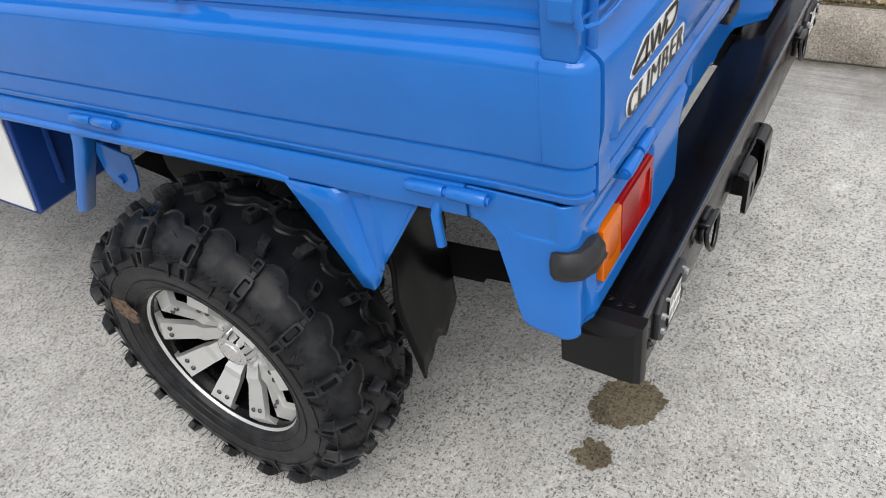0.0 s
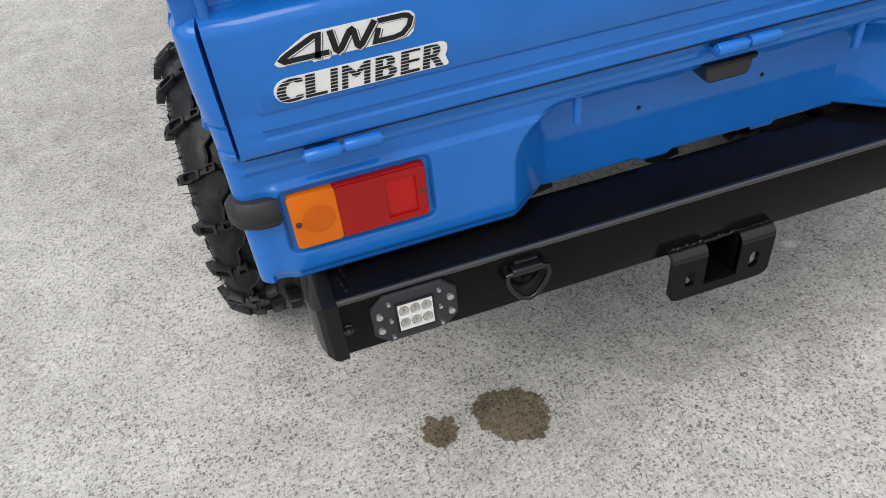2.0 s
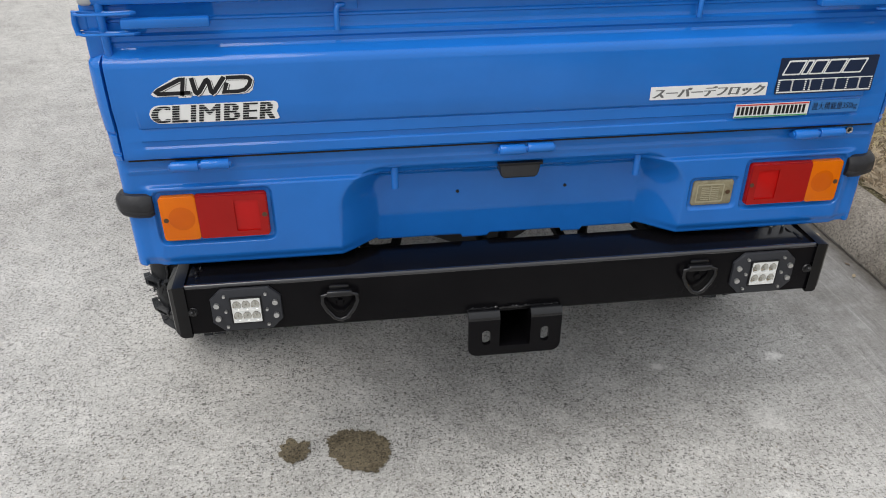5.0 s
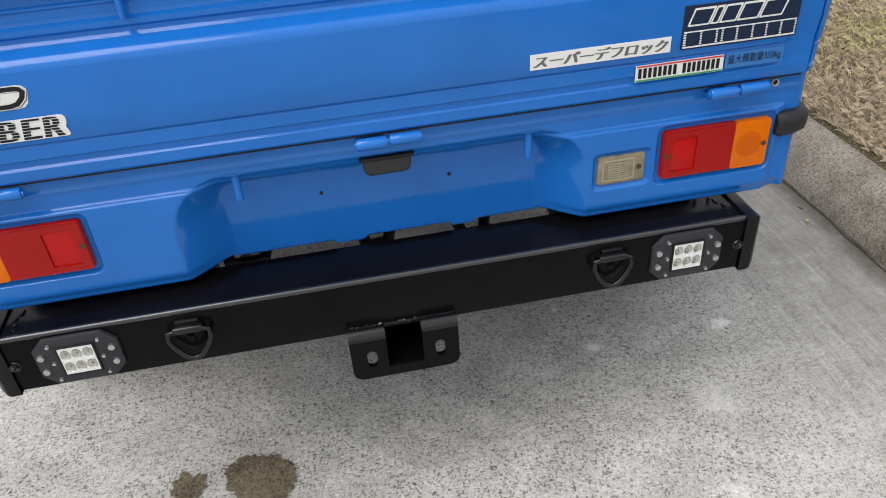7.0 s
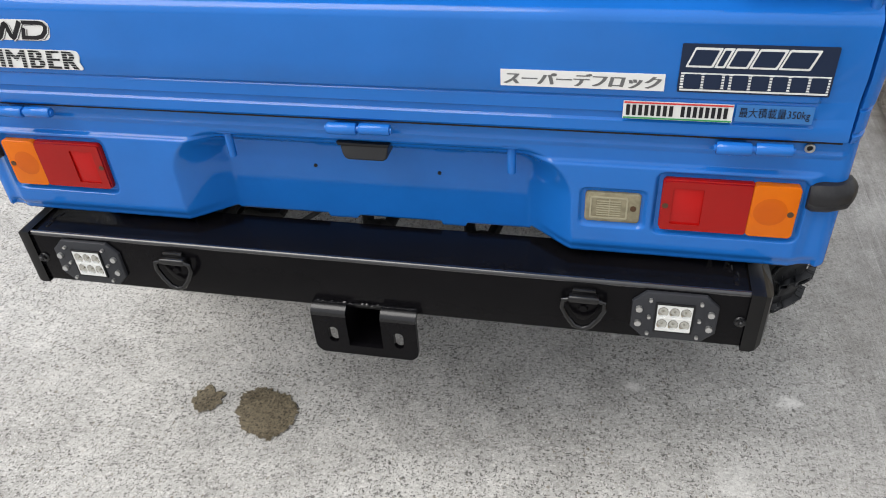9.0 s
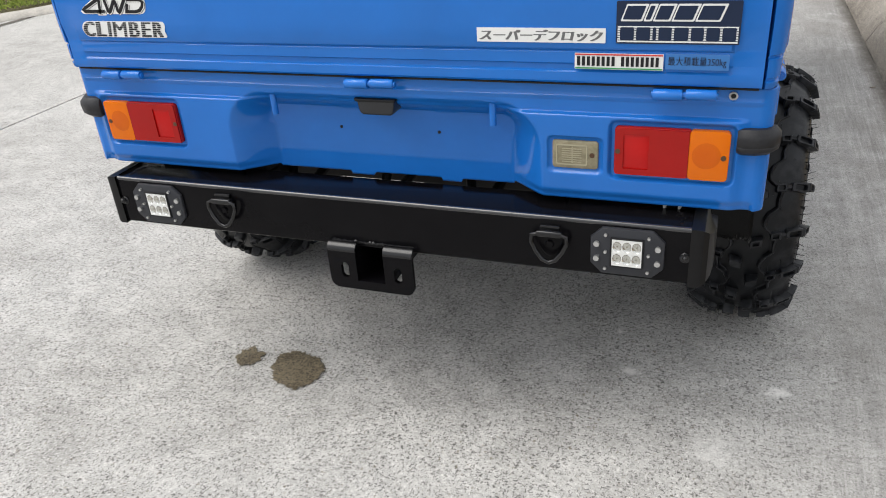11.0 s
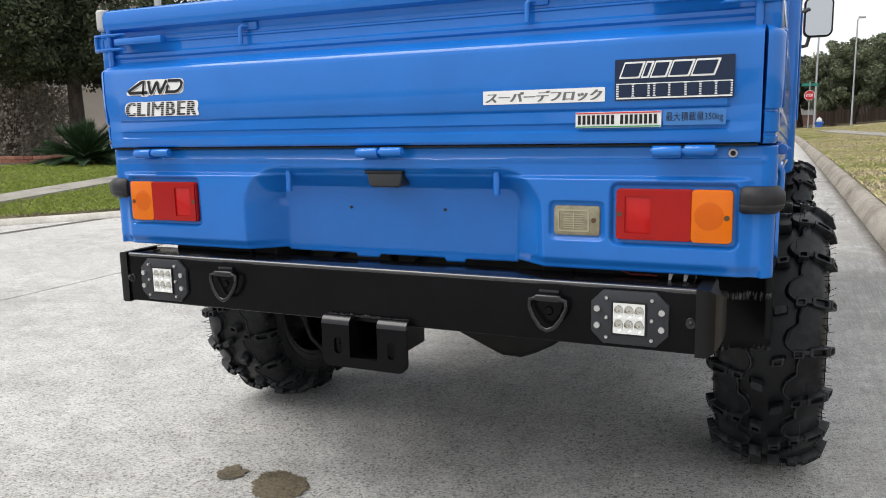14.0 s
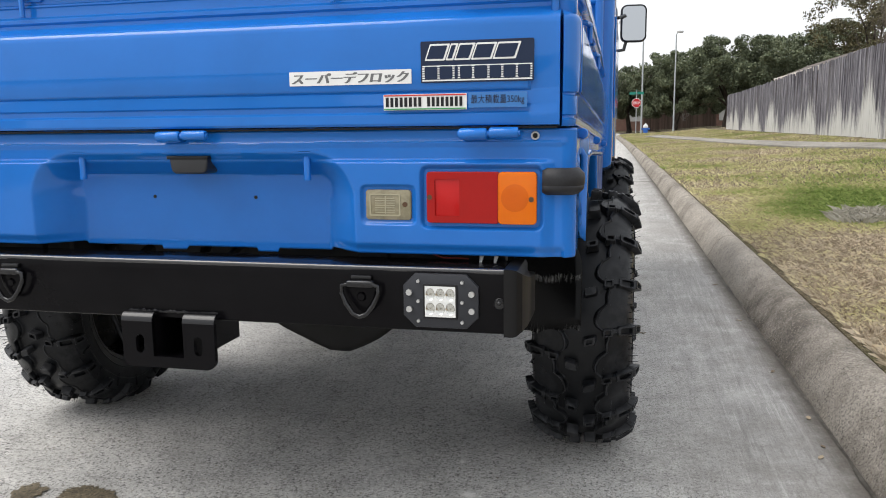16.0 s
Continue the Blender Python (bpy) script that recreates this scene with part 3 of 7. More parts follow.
def sweep_gate(bm, path, prof, inner=-0.03, ends=()):
    """The gate profile carried along a plan path of (x, y, outward x, outward y); the inside is a flat skin."""
    close = [(inner, prof[-1][1]), (inner, prof[0][1])]
    loops = [(GATE_END if i in ends else list(prof)) + close for i in range(len(path))]
    g = grid(bm, lambda i, j: (path[i][0] + path[i][2] * loops[i][j][0], path[i][1] + path[i][3] * loops[i][j][0], loops[i][j][1]), range(len(path)), range(len(close) + len(prof)))
    for i in range(len(path) - 1):
        bm.faces.new((g[i][-1], g[i + 1][-1], g[i + 1][0], g[i][0]))
    bm.faces.new(g[0][::-1])
    bm.faces.new(g[-1])


bm = bmesh.new()
sweep_gate(bm, [(x, 0, 0, -1) for x in (-0.6715, -0.638, -0.633, -0.3, 0.0, 0.3, 0.622, 0.627, 0.6715)], GATE, ends=(0, 1, 7, 8))
tailgate = part("tailgate", bm, M_BLUE, truck, "closed blue steel tailgate with pressed ribs", 35)


def side_path(s):
    path = [(s * 0.675, 1.93, s, 0), (s * 0.675, 0.9, s, 0), (s * 0.675, 0.095, s, 0), (s * 0.675, 0.09, s, 0), (s * 0.675, 0.014, s, 0)]
    for i in range(1, 7):
        a = radians(78 * i / 6)
        path.append((s * (0.6705 + 0.0045 * math.cos(a)), 0.004 + 0.010 * (1 - math.sin(a)), s * math.cos(a), -math.sin(a)))
    return path


def droop(bm):
    """The load bed hangs slightly lower towards the cab."""
    for v in bm.verts:
        v.co.z -= 0.040 * max(0.0, v.co.y - 0.14)
    return bm


for s in (-1, 1):
    bm = bmesh.new()
    sweep_gate(bm, side_path(s), GATE_SIDE, -0.02)
    droop(bm)
    side = part("side_gate", bm, M_BLUE, truck, "blue steel side gate", 35)
    for y in (0.164, 0.834, 1.5):
        bm = bmesh.new()
        for a, b, r in ((y - 0.056, y - 0.003, 0.0092), (y + 0.003, y + 0.056, 0.0082)):
            tube(bm, [(s * 0.701, a, 0.762), (s * 0.701, a + 0.002, 0.762), (s * 0.701, b - 0.002, 0.762), (s * 0.701, b, 0.762)], [r * 0.86, r, r, r * 0.86], 14)
        tube(bm, [(s * 0.701, y - 0.060, 0.762), (s * 0.701, y + 0.060, 0.762)], 0.0048)
        box(bm, min(s * 0.690, s * 0.701), max(s * 0.690, s * 0.701), y + 0.005, y + 0.054, 0.752, 0.758, 0.001)
        part("side_hinge", droop(bm), M_BLUE, side, smooth=True)
    for y in (0.55, 1.1):
        bm = bmesh.new()
        tube(bm, [(s * 0.672, y - 0.03, 1.012), (s * 0.682, y - 0.03, 1.012), (s * 0.69, y, 1.012), (s * 0.69, y, 1.0), (s * 0.69, y, 0.972)], 0.006)
        box(bm, min(s * 0.664, s * 0.672), max(s * 0.664, s * 0.672), y - 0.045, y - 0.01, 1.0, 1.024, 0.002)
        part("rope_hook", droop(bm), M_BLUE, side, smooth=True)
    # bead that ends the pressed field
    bm = bmesh.new()
    tube(bm, [(s * 0.7000, 0.040, 0.829), (s * 0.7008, 0.036, 0.833), (s * 0.7012, 0.035, 0.87), (s * 0.7012, 0.035, 0.938), (s * 0.698, 0.036, 0.948)], 0.0014, 8)
    part("edge_bead", bm, M_BLUE, side, smooth=True)
    # the flush end block above the pressing
    bm = bmesh.new()
    box(bm, min(s * 0.660, s * 0.6945), max(s * 0.660, s * 0.6945), -0.004, 0.036, 0.944, 1.034, 0.007, 3)
    part("gate_end", bm, M_BLUE, side, smooth=True)


# lower rear panel, wrapped round both corners, with the sunken plate bay
WING = [(0.0, 0.564), (0.034, 0.566), (0.047, 0.570), (0.054, 0.580), (0.063, 0.624), (0.072, 0.663), (0.080, 0.700), (0.086, 0.711), (0.094, 0.718), (0.104, 0.7235), (0.117, 0.7255)]


def wing_low(far):
    """The lower edge of the wing that wraps round the corner, rising to the sill."""
    for (a, za), (b, zb) in zip(WING, WING[1:]):
        if far <= b:
            return za + (zb - za) * (far - a) / (b - a)
    return WING[-1][1]


def in_frame(a, z, x0, x1, z0, z1, r, soft):
    """How far a spot lies inside a rounded window, 0 outside to 1 well inside."""
    qx, qz = abs(a - (x0 + x1) / 2) - (x1 - x0) / 2 + r, abs(z - (z0 + z1) / 2) - (z1 - z0) / 2 + r
    d = math.hypot(max(qx, 0), max(qz, 0)) + min(max(qx, qz), 0) - r
    return smoothstep(0.0, soft, -d)


def panel_point(u, v):
    """u runs along the wrapped outline in metres from the middle, v from 0 (bottom) to 1 (top)."""
    s, a = (1 if u > 0 else -1), abs(u)
    r, flat = 0.022, 0.675
    arc = r * math.pi / 2
    far = a - flat - arc
    low = 0.562
    if a < 0.256:
        low = 0.5495 if (-0.093 < u < -0.038 or 0.108 < u < 0.149) else 0.5565
    elif far > 0:
        low = wing_low(far)
    z = low + (0.772 - low) * v
    # sunken bay: steep top wall, raking side walls, rounded upper corners
    r0 = 0.085
    qx, qz = a - (0.325 - r0), z - (0.7345 - r0)
    if qx > 0 and qz > 0:
        inside, share = r0 - math.hypot(qx, qz), qx * qx / (qx * qx + qz * qz)
        fill = inside / (0.042 + 0.030 * share)
    else:
        fill = min((0.325 - a) / 0.072, (0.7345 - z) / 0.042)
    fill = min(1.0, max(0.0, fill))
    bay = 0.054 * (fill * 0.75 + 0.25 * fill * fill * (3 - 2 * fill))
    bulge = 0.008 * smoothstep(0.724, 0.716, z) * (1 - smoothstep(0.64, 0.665, a)) * (1 - fill)
    bulge -= 0.006 * smoothstep(0.581, 0.567, z) * (1 - fill)
    bulge += 0.003 * (smoothstep(0.744, 0.748, z) - smoothstep(0.751, 0.755, z))
    # moulded recesses that the lamps sit in
    bulge -= 0.0085 * in_frame(a, z, 0.4385, 0.6475, 0.6045, 0.7145, 0.016, 0.007)
    if u > 0:
        bulge -= 0.0065 * in_frame(a, z, 0.3325, 0.4330, 0.6105, 0.6815, 0.013, 0.006)
    if a <= flat:
        return (u, bay - bulge, z)
    if a <= flat + arc:
        t = (a - flat) / r
        return (s * (flat + r * math.sin(t)), r * (1 - math.cos(t)), z)
    return (s * (flat + r - 0.0022 * smoothstep(0.716, 0.7205, z)), r + far, z)


def build_rear_panel():
    bm = bmesh.new()
    edge = 0.675 + 0.022 * math.pi / 2
    half = [0.0]
    while half[-1] < 0.6749:
        x = half[-1]
        step = 0.006 if x < 0.09 or 0.16 < x < 0.235 else 0.0018 if 0.43 < x < 0.452 or 0.633 < x < 0.655 or 0.325 < x < 0.345 else 0.0032
        half.append(min(0.675, x + step))
    half += [0.675 + 0.022 * math.pi / 2 * i / 7 for i in range(1, 8)] + [edge + 0.0058 * i for i in range(1, 21)]
    us = [-x for x in half[:0:-1]] + half
    rows = {i / 60 for i in range(61)} | {(z - 0.562) / 0.21 for z0 in (0.6105, 0.6815, 0.7045, 0.607, 0.724, 0.717) for z in (z0 - 0.002, z0, z0 + 0.002)}
    grid(bm, panel_point, us, sorted(rows))
    ob = part("rear_panel", bm, M_BLUE, truck, "blue steel rear panel with a sunken plate bay", 40)
    mod = ob.modifiers.new("thickness", "SOLIDIFY")
    mod.thickness, mod.offset = 0.004, -1
    return ob


rear_panel = build_rear_panel()

# bed floor and side sills
bm = bmesh.new()
box(bm, -0.655, 0.655, 0.012, 1.93, 0.735, 0.772)
box(bm, -0.688, 0.688, 0.030, 0.104, 0.755, 0.7725)
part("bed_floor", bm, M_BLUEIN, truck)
for s in (-1, 1):
    bm = bmesh.new()
    box(bm, min(s * 0.655, s * 0.6955), max(s * 0.655, s * 0.6955), 0.141, 1.93, 0.7245, 0.772, 0.003)
    tube(bm, [(s * 0.690, 0.43, 0.722), (s * 0.693, 0.46, 0.726), (s * 0.6945, 0.50, 0.7285), (s * 0.6945, 0.9, 0.729), (s * 0.6945, 1.3, 0.729)], 0.0085)
    part("side_sill", droop(bm), M_BLUE, truck, smooth=True)
    # raking gusset behind the wheel: a broad flange in front, a sunken web with one rib behind it
    bm = bmesh.new()
    COLS = [(0.448, 0.340, 0.556, 0.120), (0.446, 0.340, 0.554, 0.004), (0.438, 0.337, 0.551, 0.0), (0.362, 0.318, 0.550, 0.0), (0.352, 0.315, 0.553, 0.002), (0.344, 0.311, 0.560, 0.019), (0.304, 0.303, 0.580, 0.021), (0.297, 0.301, 0.585, 0.012), (0.288, 0.299, 0.589, 0.021), (0.226, 0.294, 0.604, 0.021), (0.219, 0.292, 0.606, 0.012)]
    def web(i, j):
        top, fy, fz, inward = COLS[i]
        q = j / 6
        return (s * (0.697 - inward * (1 - 0.5 * q)), top + (fy - top) * q, 0.724 + (fz - 0.724) * q)
    grid(bm, web, range(len(COLS)), range(7))
    ob = part("wheel_arch_gusset", droop(bm), M_BLUE, truck, smooth=50)
    mod = ob.modifiers.new("thickness", "SOLIDIFY")
    mod.thickness, mod.offset = 0.004, 0
    bm = bmesh.new()
    prism(bm, [(0.34, 0.73), (0.34, 0.48), (0.45, 0.37), (1.00, 0.37), (1.04, 0.45), (1.05, 0.73)], s * 0.462, s * 0.470, "x")
    part("inner_wing", bm, M_UNDER, truck)
    bm = bmesh.new()
    tube(bm, [(s * 0.69, 0.185, 0.735), (s * 0.70, 0.185, 0.72), (s * 0.70, 0.183, 0.672)], 0.007)
    part("rope_hook", bm, M_BLUE, truck, smooth=True)
    bm = bmesh.new()
    prism(bm, [(0.875, 0.735), (0.925, 0.735), (0.935, 0.705), (1.035, 0.533), (1.022, 0.527), (1.005, 0.532), (0.905, 0.69), (0.895, 0.715)], s * 0.668, s * 0.699, "x", 0.008, seg=3)
    part("sill_stay", droop(bm), M_BLUE, truck, smooth=True)
    bm = bmesh.new()
    k = 14
    def flap(u, v):
        rag = 0.014 * noise.noise((u * 6, s, 1.0)) + 0.012 * noise.noise((u * 24, s, 4.0))
        return (s * (0.49 + (0.180 + 0.025 * smoothstep(0.38, 0.62, v)) * u), 0.325 - 0.062 * u * v + 0.004 * math.sin(u * 7 + v * 3), 0.705 - (0.36 + rag - 0.025 * u) * v)
    grid(bm, flap, [i / k for i in range(k + 1)], [i / k for i in range(k + 1)])
    ob = part("mud_flap", bm, M_FLAP, truck, "ragged scuffed black mud flap", 60)
    mod = ob.modifiers.new("thickness", "SOLIDIFY")
    mod.thickness = 0.005

# small drain hole beside the hinge, with a bare bright rim
bm = bmesh.new()
tube(bm, [(0.632 + 0.0055 * math.cos(radians(20 * i)), -0.0035, 0.7605 + 0.0055 * math.sin(radians(20 * i))) for i in range(18)], 0.0016, 6, closed=True)
part("hole_rim", bm, M_STEEL, rear_panel, "bare metal rim", True)
# solid dark plug, the hole's inner shade given as colour
bm = bmesh.new()
tube(bm, [(0.632, -0.002, 0.7605), (0.632, 0.006, 0.7605)], 0.0042, 12)
part("drain_hole", bm, M_UNDER, rear_panel)

# added dark strip that paints the shade of the gap below the tailgate
bm = bmesh.new()
box(bm, -0.668, 0.668, -0.0125, 0.002, 0.7725, 0.7758, 0.0008)
part("gap_seal", bm, M_UNDER, rear_panel, "dark strip standing for the shaded gap below the tailgate")

# tailgate hinges
for x in (-0.552, 0.009, 0.558):
    # two rolled leaves on one pin
    bm = bmesh.new()
    tube(bm, [(x - 0.047, -0.022, 0.7645), (x - 0.045, -0.022, 0.7645), (x - 0.004, -0.022, 0.7645), (x - 0.002, -0.022, 0.7645)], [0.0080, 0.0092, 0.0092, 0.0080], 14)
    tube(bm, [(x + 0.003, -0.022, 0.766), (x + 0.005, -0.022, 0.766), (x + 0.047, -0.022, 0.766), (x + 0.049, -0.022, 0.766)], [0.0076, 0.0086, 0.0086, 0.0076], 14)
    tube(bm, [(x - 0.050, -0.022, 0.765), (x + 0.052, -0.022, 0.765)], 0.0048)
    box(bm, x - 0.045, x - 0.005, -0.018, 0.004, 0.754, 0.762, 0.001)
    part("tailgate_hinge", bm, M_BLUE, tailgate, smooth=True)

# tail lamps
M_BRASS = mat("rusty_screw", (0.10, 0.055, 0.03), 0.6, 0.5)
M_SURROUND = mat("dark_lamp_surround", (0.008, 0.014, 0.035), 0.5, spec=0.3)
def tail_lamp(s):
    x = lambda a: s * a
    def span(a, b):
        return (min(x(a), x(b)), max(x(a), x(b)))
    bm = bmesh.new()
    prism(bm, rounded(*span(0.4478, 0.6382), 0.6138, 0.7052, 0.009), -0.0065, 0.03, "y", 0.002)
    lamp = part("tail_lamp", bm, M_SURROUND, truck, "red and amber tail lamp in a dark surround", True)
    lamp.location.y = 0.009
    # the lens is a shallow tray: rounded rim, a sunk square over the reflector, a round bulb window in the amber
    bm = bmesh.new()
    holed(bm, rounded(*span(0.4525, 0.5720), 0.6185, 0.7005, 0.004), [rounded(*span(0.466, 0.508), 0.629, 0.690, 0.002, 2)], -0.0205, -0.006)
    prism(bm, rounded(*span(0.4505, 0.5760), 0.6165, 0.7025, 0.007), -0.0170, -0.006, "y", 0.0025)
    part("red_lens", bm, M_RED, lamp, "red lens", 30)
    bm = bmesh.new()
    prism(bm, rounded(*span(0.5722, 0.6355), 0.6165, 0.7025, 0.007), -0.0200, -0.006, "y", 0.0014, seg=3)
    part("amber_lens", bm, M_AMBER, lamp, "amber indicator lens", 30)
    bm = bmesh.new()
    prism(bm, rounded(*span(0.4657, 0.5083), 0.6287, 0.6903, 0.002), -0.0178, -0.016, "y", 0.0004)
    part("reflector", bm, M_REDLIT, lamp, "bright red reflector", True)
    bm = bmesh.new()
    disc = [(0.0, -0.0207), (0.016, -0.0206), (0.0205, -0.0204), (0.0232, -0.0199)]
    grid(bm, lambda u, v: (x(0.600) + disc[v][0] * math.cos(2 * math.pi * u / 40), disc[v][1], 0.66 + disc[v][0] * math.sin(2 * math.pi * u / 40)), range(40), range(1, 4), 0, True)
    bm.faces.new([bm.verts.new((x(0.600) + 0.016 * math.cos(2 * math.pi * u / 40), -0.0206, 0.66 + 0.016 * math.sin(2 * math.pi * u / 40))) for u in range(40)])
    part("bulb_window", bm, M_AMBERDEEP, lamp, "deeper amber bulb window", True)
    for sx, sz in ((0.457, 0.66), (0.627, 0.658)):
        bm = bmesh.new()
        tube(bm, [(x(sx), -0.021, sz), (x(sx), -0.013, sz)], 0.0045, 10)
        part("screw", bm, M_BRASS, lamp, smooth=True)


for s in (-1, 1):
    tail_lamp(s)
    # rubber corner buffer wrapping the corner
    bm = bmesh.new()
    pts = []
    path = [(0.6445, -0.006), (0.652, -0.0065), (0.672, -0.006), (0.688, 0.000), (0.6955, 0.012), (0.6965, 0.022), (0.6965, 0.029)]
    ways = ((0, -1), (0, -1), (0.25, -0.97), (0.72, -0.70), (0.97, -0.25), (1, 0), (1, 0))
    shape = ((-0.010, 0.6655), (0.004, 0.6655), (0.0130, 0.673), (0.0143, 0.6790), (0.0136, 0.6803), (0.0148, 0.6818), (0.0150, 0.692), (0.0142, 0.699), (0.005, 0.7085), (-0.010, 0.7085))
    def rub(i, j):
        (px, py), (nx, ny), (o, z) = path[i], ways[i], shape[j]
        k = (0.55, 0.95, 1.0, 1.0, 1.0, 0.95, 0.6)[i]
        return (s * (px + nx * o * k), py + ny * o * k, 0.687 + (z - 0.687) * (0.84 if i in (0, 6) else 1))
    g = grid(bm, rub, range(7), range(10))
    bm.faces.new(g[0])
    bm.faces.new(g[-1][::-1])
    part("corner_buffer", bm, M_BUFFER, truck, "faded black rubber corner buffer", 44)

# reversing lamp
bm = bmesh.new()
prism(bm, rounded(0.339, 0.427, 0.6165, 0.6755, 0.008), -0.0085, 0.02, "y", 0.002)
rev = part("reversing_lamp", bm, M_PLASTIC, truck, "yellowed clear reversing lamp", True)
rev.location.y = 0.009
bm = bmesh.new()
prism(bm, rounded(0.3425, 0.4235, 0.620, 0.672, 0.006), -0.0150, -0.006, "y", 0.003)
part("clear_lens", bm, M_TANKLENS, rev, "yellowed lens", True)
bm = bmesh.new()
holed(bm, rounded(0.350, 0.405, 0.627, 0.665, 0.003), [rounded(0.3525, 0.4025, 0.6295, 0.6625, 0.002)], -0.0162, -0.014)
for i in range(7):
    box(bm, 0.360, 0.395, -0.0160, -0.014, 0.6325 + i * 0.004, 0.6340 + i * 0.004)
box(bm, 0.3775, 0.3795, -0.0164, -0.014, 0.631, 0.661)
part("lens_ribs", bm, M_LENSRIB, rev)
bm = bmesh.new()
tube(bm, [(0.413, -0.0165, 0.647), (0.413, -0.012, 0.647)], 0.0045)
part("screw", bm, M_BRASS, rev, smooth=True)

# plate lamp, plate holes, pegs in the bay
bm = bmesh.new()
prism(bm, [(-0.033, 0.728), (0.045, 0.728), (0.0425, 0.708), (0.040, 0.701), (0.034, 0.697), (-0.022, 0.697), (-0.028, 0.701), (-0.0305, 0.708)], 0.0, 0.052, "y", 0.005, seg=3)
plate_lamp = part("plate_lamp", bm, M_LAMPGREY, truck, "black plastic plate lamp", True)
bm = bmesh.new()
prism(bm, [(-0.036, 0.7295), (0.048, 0.7295), (0.0465, 0.7235), (-0.0345, 0.7235)], -0.003, 0.05, "y", 0.002)
part("hood", bm, M_PLASTIC, plate_lamp)
# plate holes are dark discs, their depth shaded by colour alone
for x in (-0.101, 0.109):
    bm = bmesh.new()
    tube(bm, [(x, 0.0525, 0.651), (x, 0.06, 0.651)], 0.0032, 12)
    part("plate_hole", bm, M_UNDER, rear_panel)
for x in (-0.222, 0.231):
    bm = bmesh.new()
    tube(bm, [(x, 0.02, 0.733), (x, 0.012, 0.726), (x, 0.012, 0.686)], 0.0065)
    box(bm, x - 0.012, x + 0.012, 0.0, 0.03, 0.733, 0.738, 0.001)
    part("rope_peg", bm, M_BLUE, rear_panel, smooth=True)
    # added dark disc for the shade inside the peg's socket
    bm = bmesh.new()
    tube(bm, [(x, 0.0215, 0.7275), (x, 0.029, 0.7275)], 0.0085, 12)
    part("peg_socket", bm, M_UNDER, rear_panel)

# rope hooks and latches on the tailgate
for x in (-0.306, 0.296):
    bm = bmesh.new()
    box(bm, x - 0.004, x + 0.034, 0.000, 0.009, 1.010, 1.026, 0.002)
    tube(bm, [(x + 0.012, 0.003, 1.018), (x + 0.002, -0.006, 1.018), (x, -0.009, 1.012), (x, -0.009, 0.982)], 0.0047)
    part("rope_hook", bm, M_BLUE, tailgate, smooth=True)
for s in (-1, 1):
    bm = bmesh.new()
    box(bm, min(s * 0.50, s * 0.632), max(s * 0.50, s * 0.632), -0.026, -0.008, 0.996, 1.011, 0.003)
    latch = part("latch_lever", bm, M_BLUE, truck, smooth=True)
    bm = bmesh.new()
    for z in (0.989, 1.019):
        tube(bm, [(s * 0.614, -0.013, z), (s * 0.609, -0.018, z), (s * 0.614, -0.024, z), (s * 0.65, -0.026, z), (s * 0.688, -0.024, z), (s * 0.697, -0.016, z), (s * 0.697, -0.004, z), (s * 0.69, -0.002, z), (s * 0.65, -0.012, z)], 0.0024, 8, closed=True)
    tube(bm, [(s * 0.699, -0.010, 0.986), (s * 0.702, -0.008, 1.004), (s * 0.699, -0.010, 1.022)], 0.0045, 8)
    part("latch_loop", bm, M_BLUE, latch, smooth=True)
    bm = bmesh.new()
    box(bm, min(s * 0.684, s * 0.704), max(s * 0.684, s * 0.704), -0.006, 0.022, 0.992, 1.016, 0.003)
    part("latch_catch", bm, M_BLUE, latch)
    bm = bmesh.new()
    tube(bm, [(s * 0.6625, -0.006, 0.945), (s * 0.6625, -0.008, 1.034)], 0.0065, 10)
    part("end_post", bm, M_BLUE, tailgate, smooth=True)
    bm = bmesh.new()
    box(bm, min(s * 0.668, s * 0.691), max(s * 0.668, s * 0.691), -0.0175, 0.026, 1.030, 1.0765, 0.007, 3)
    part("rail_cap", bm, M_GREY if s < 0 else M_BLUE, tailgate, smooth=True)

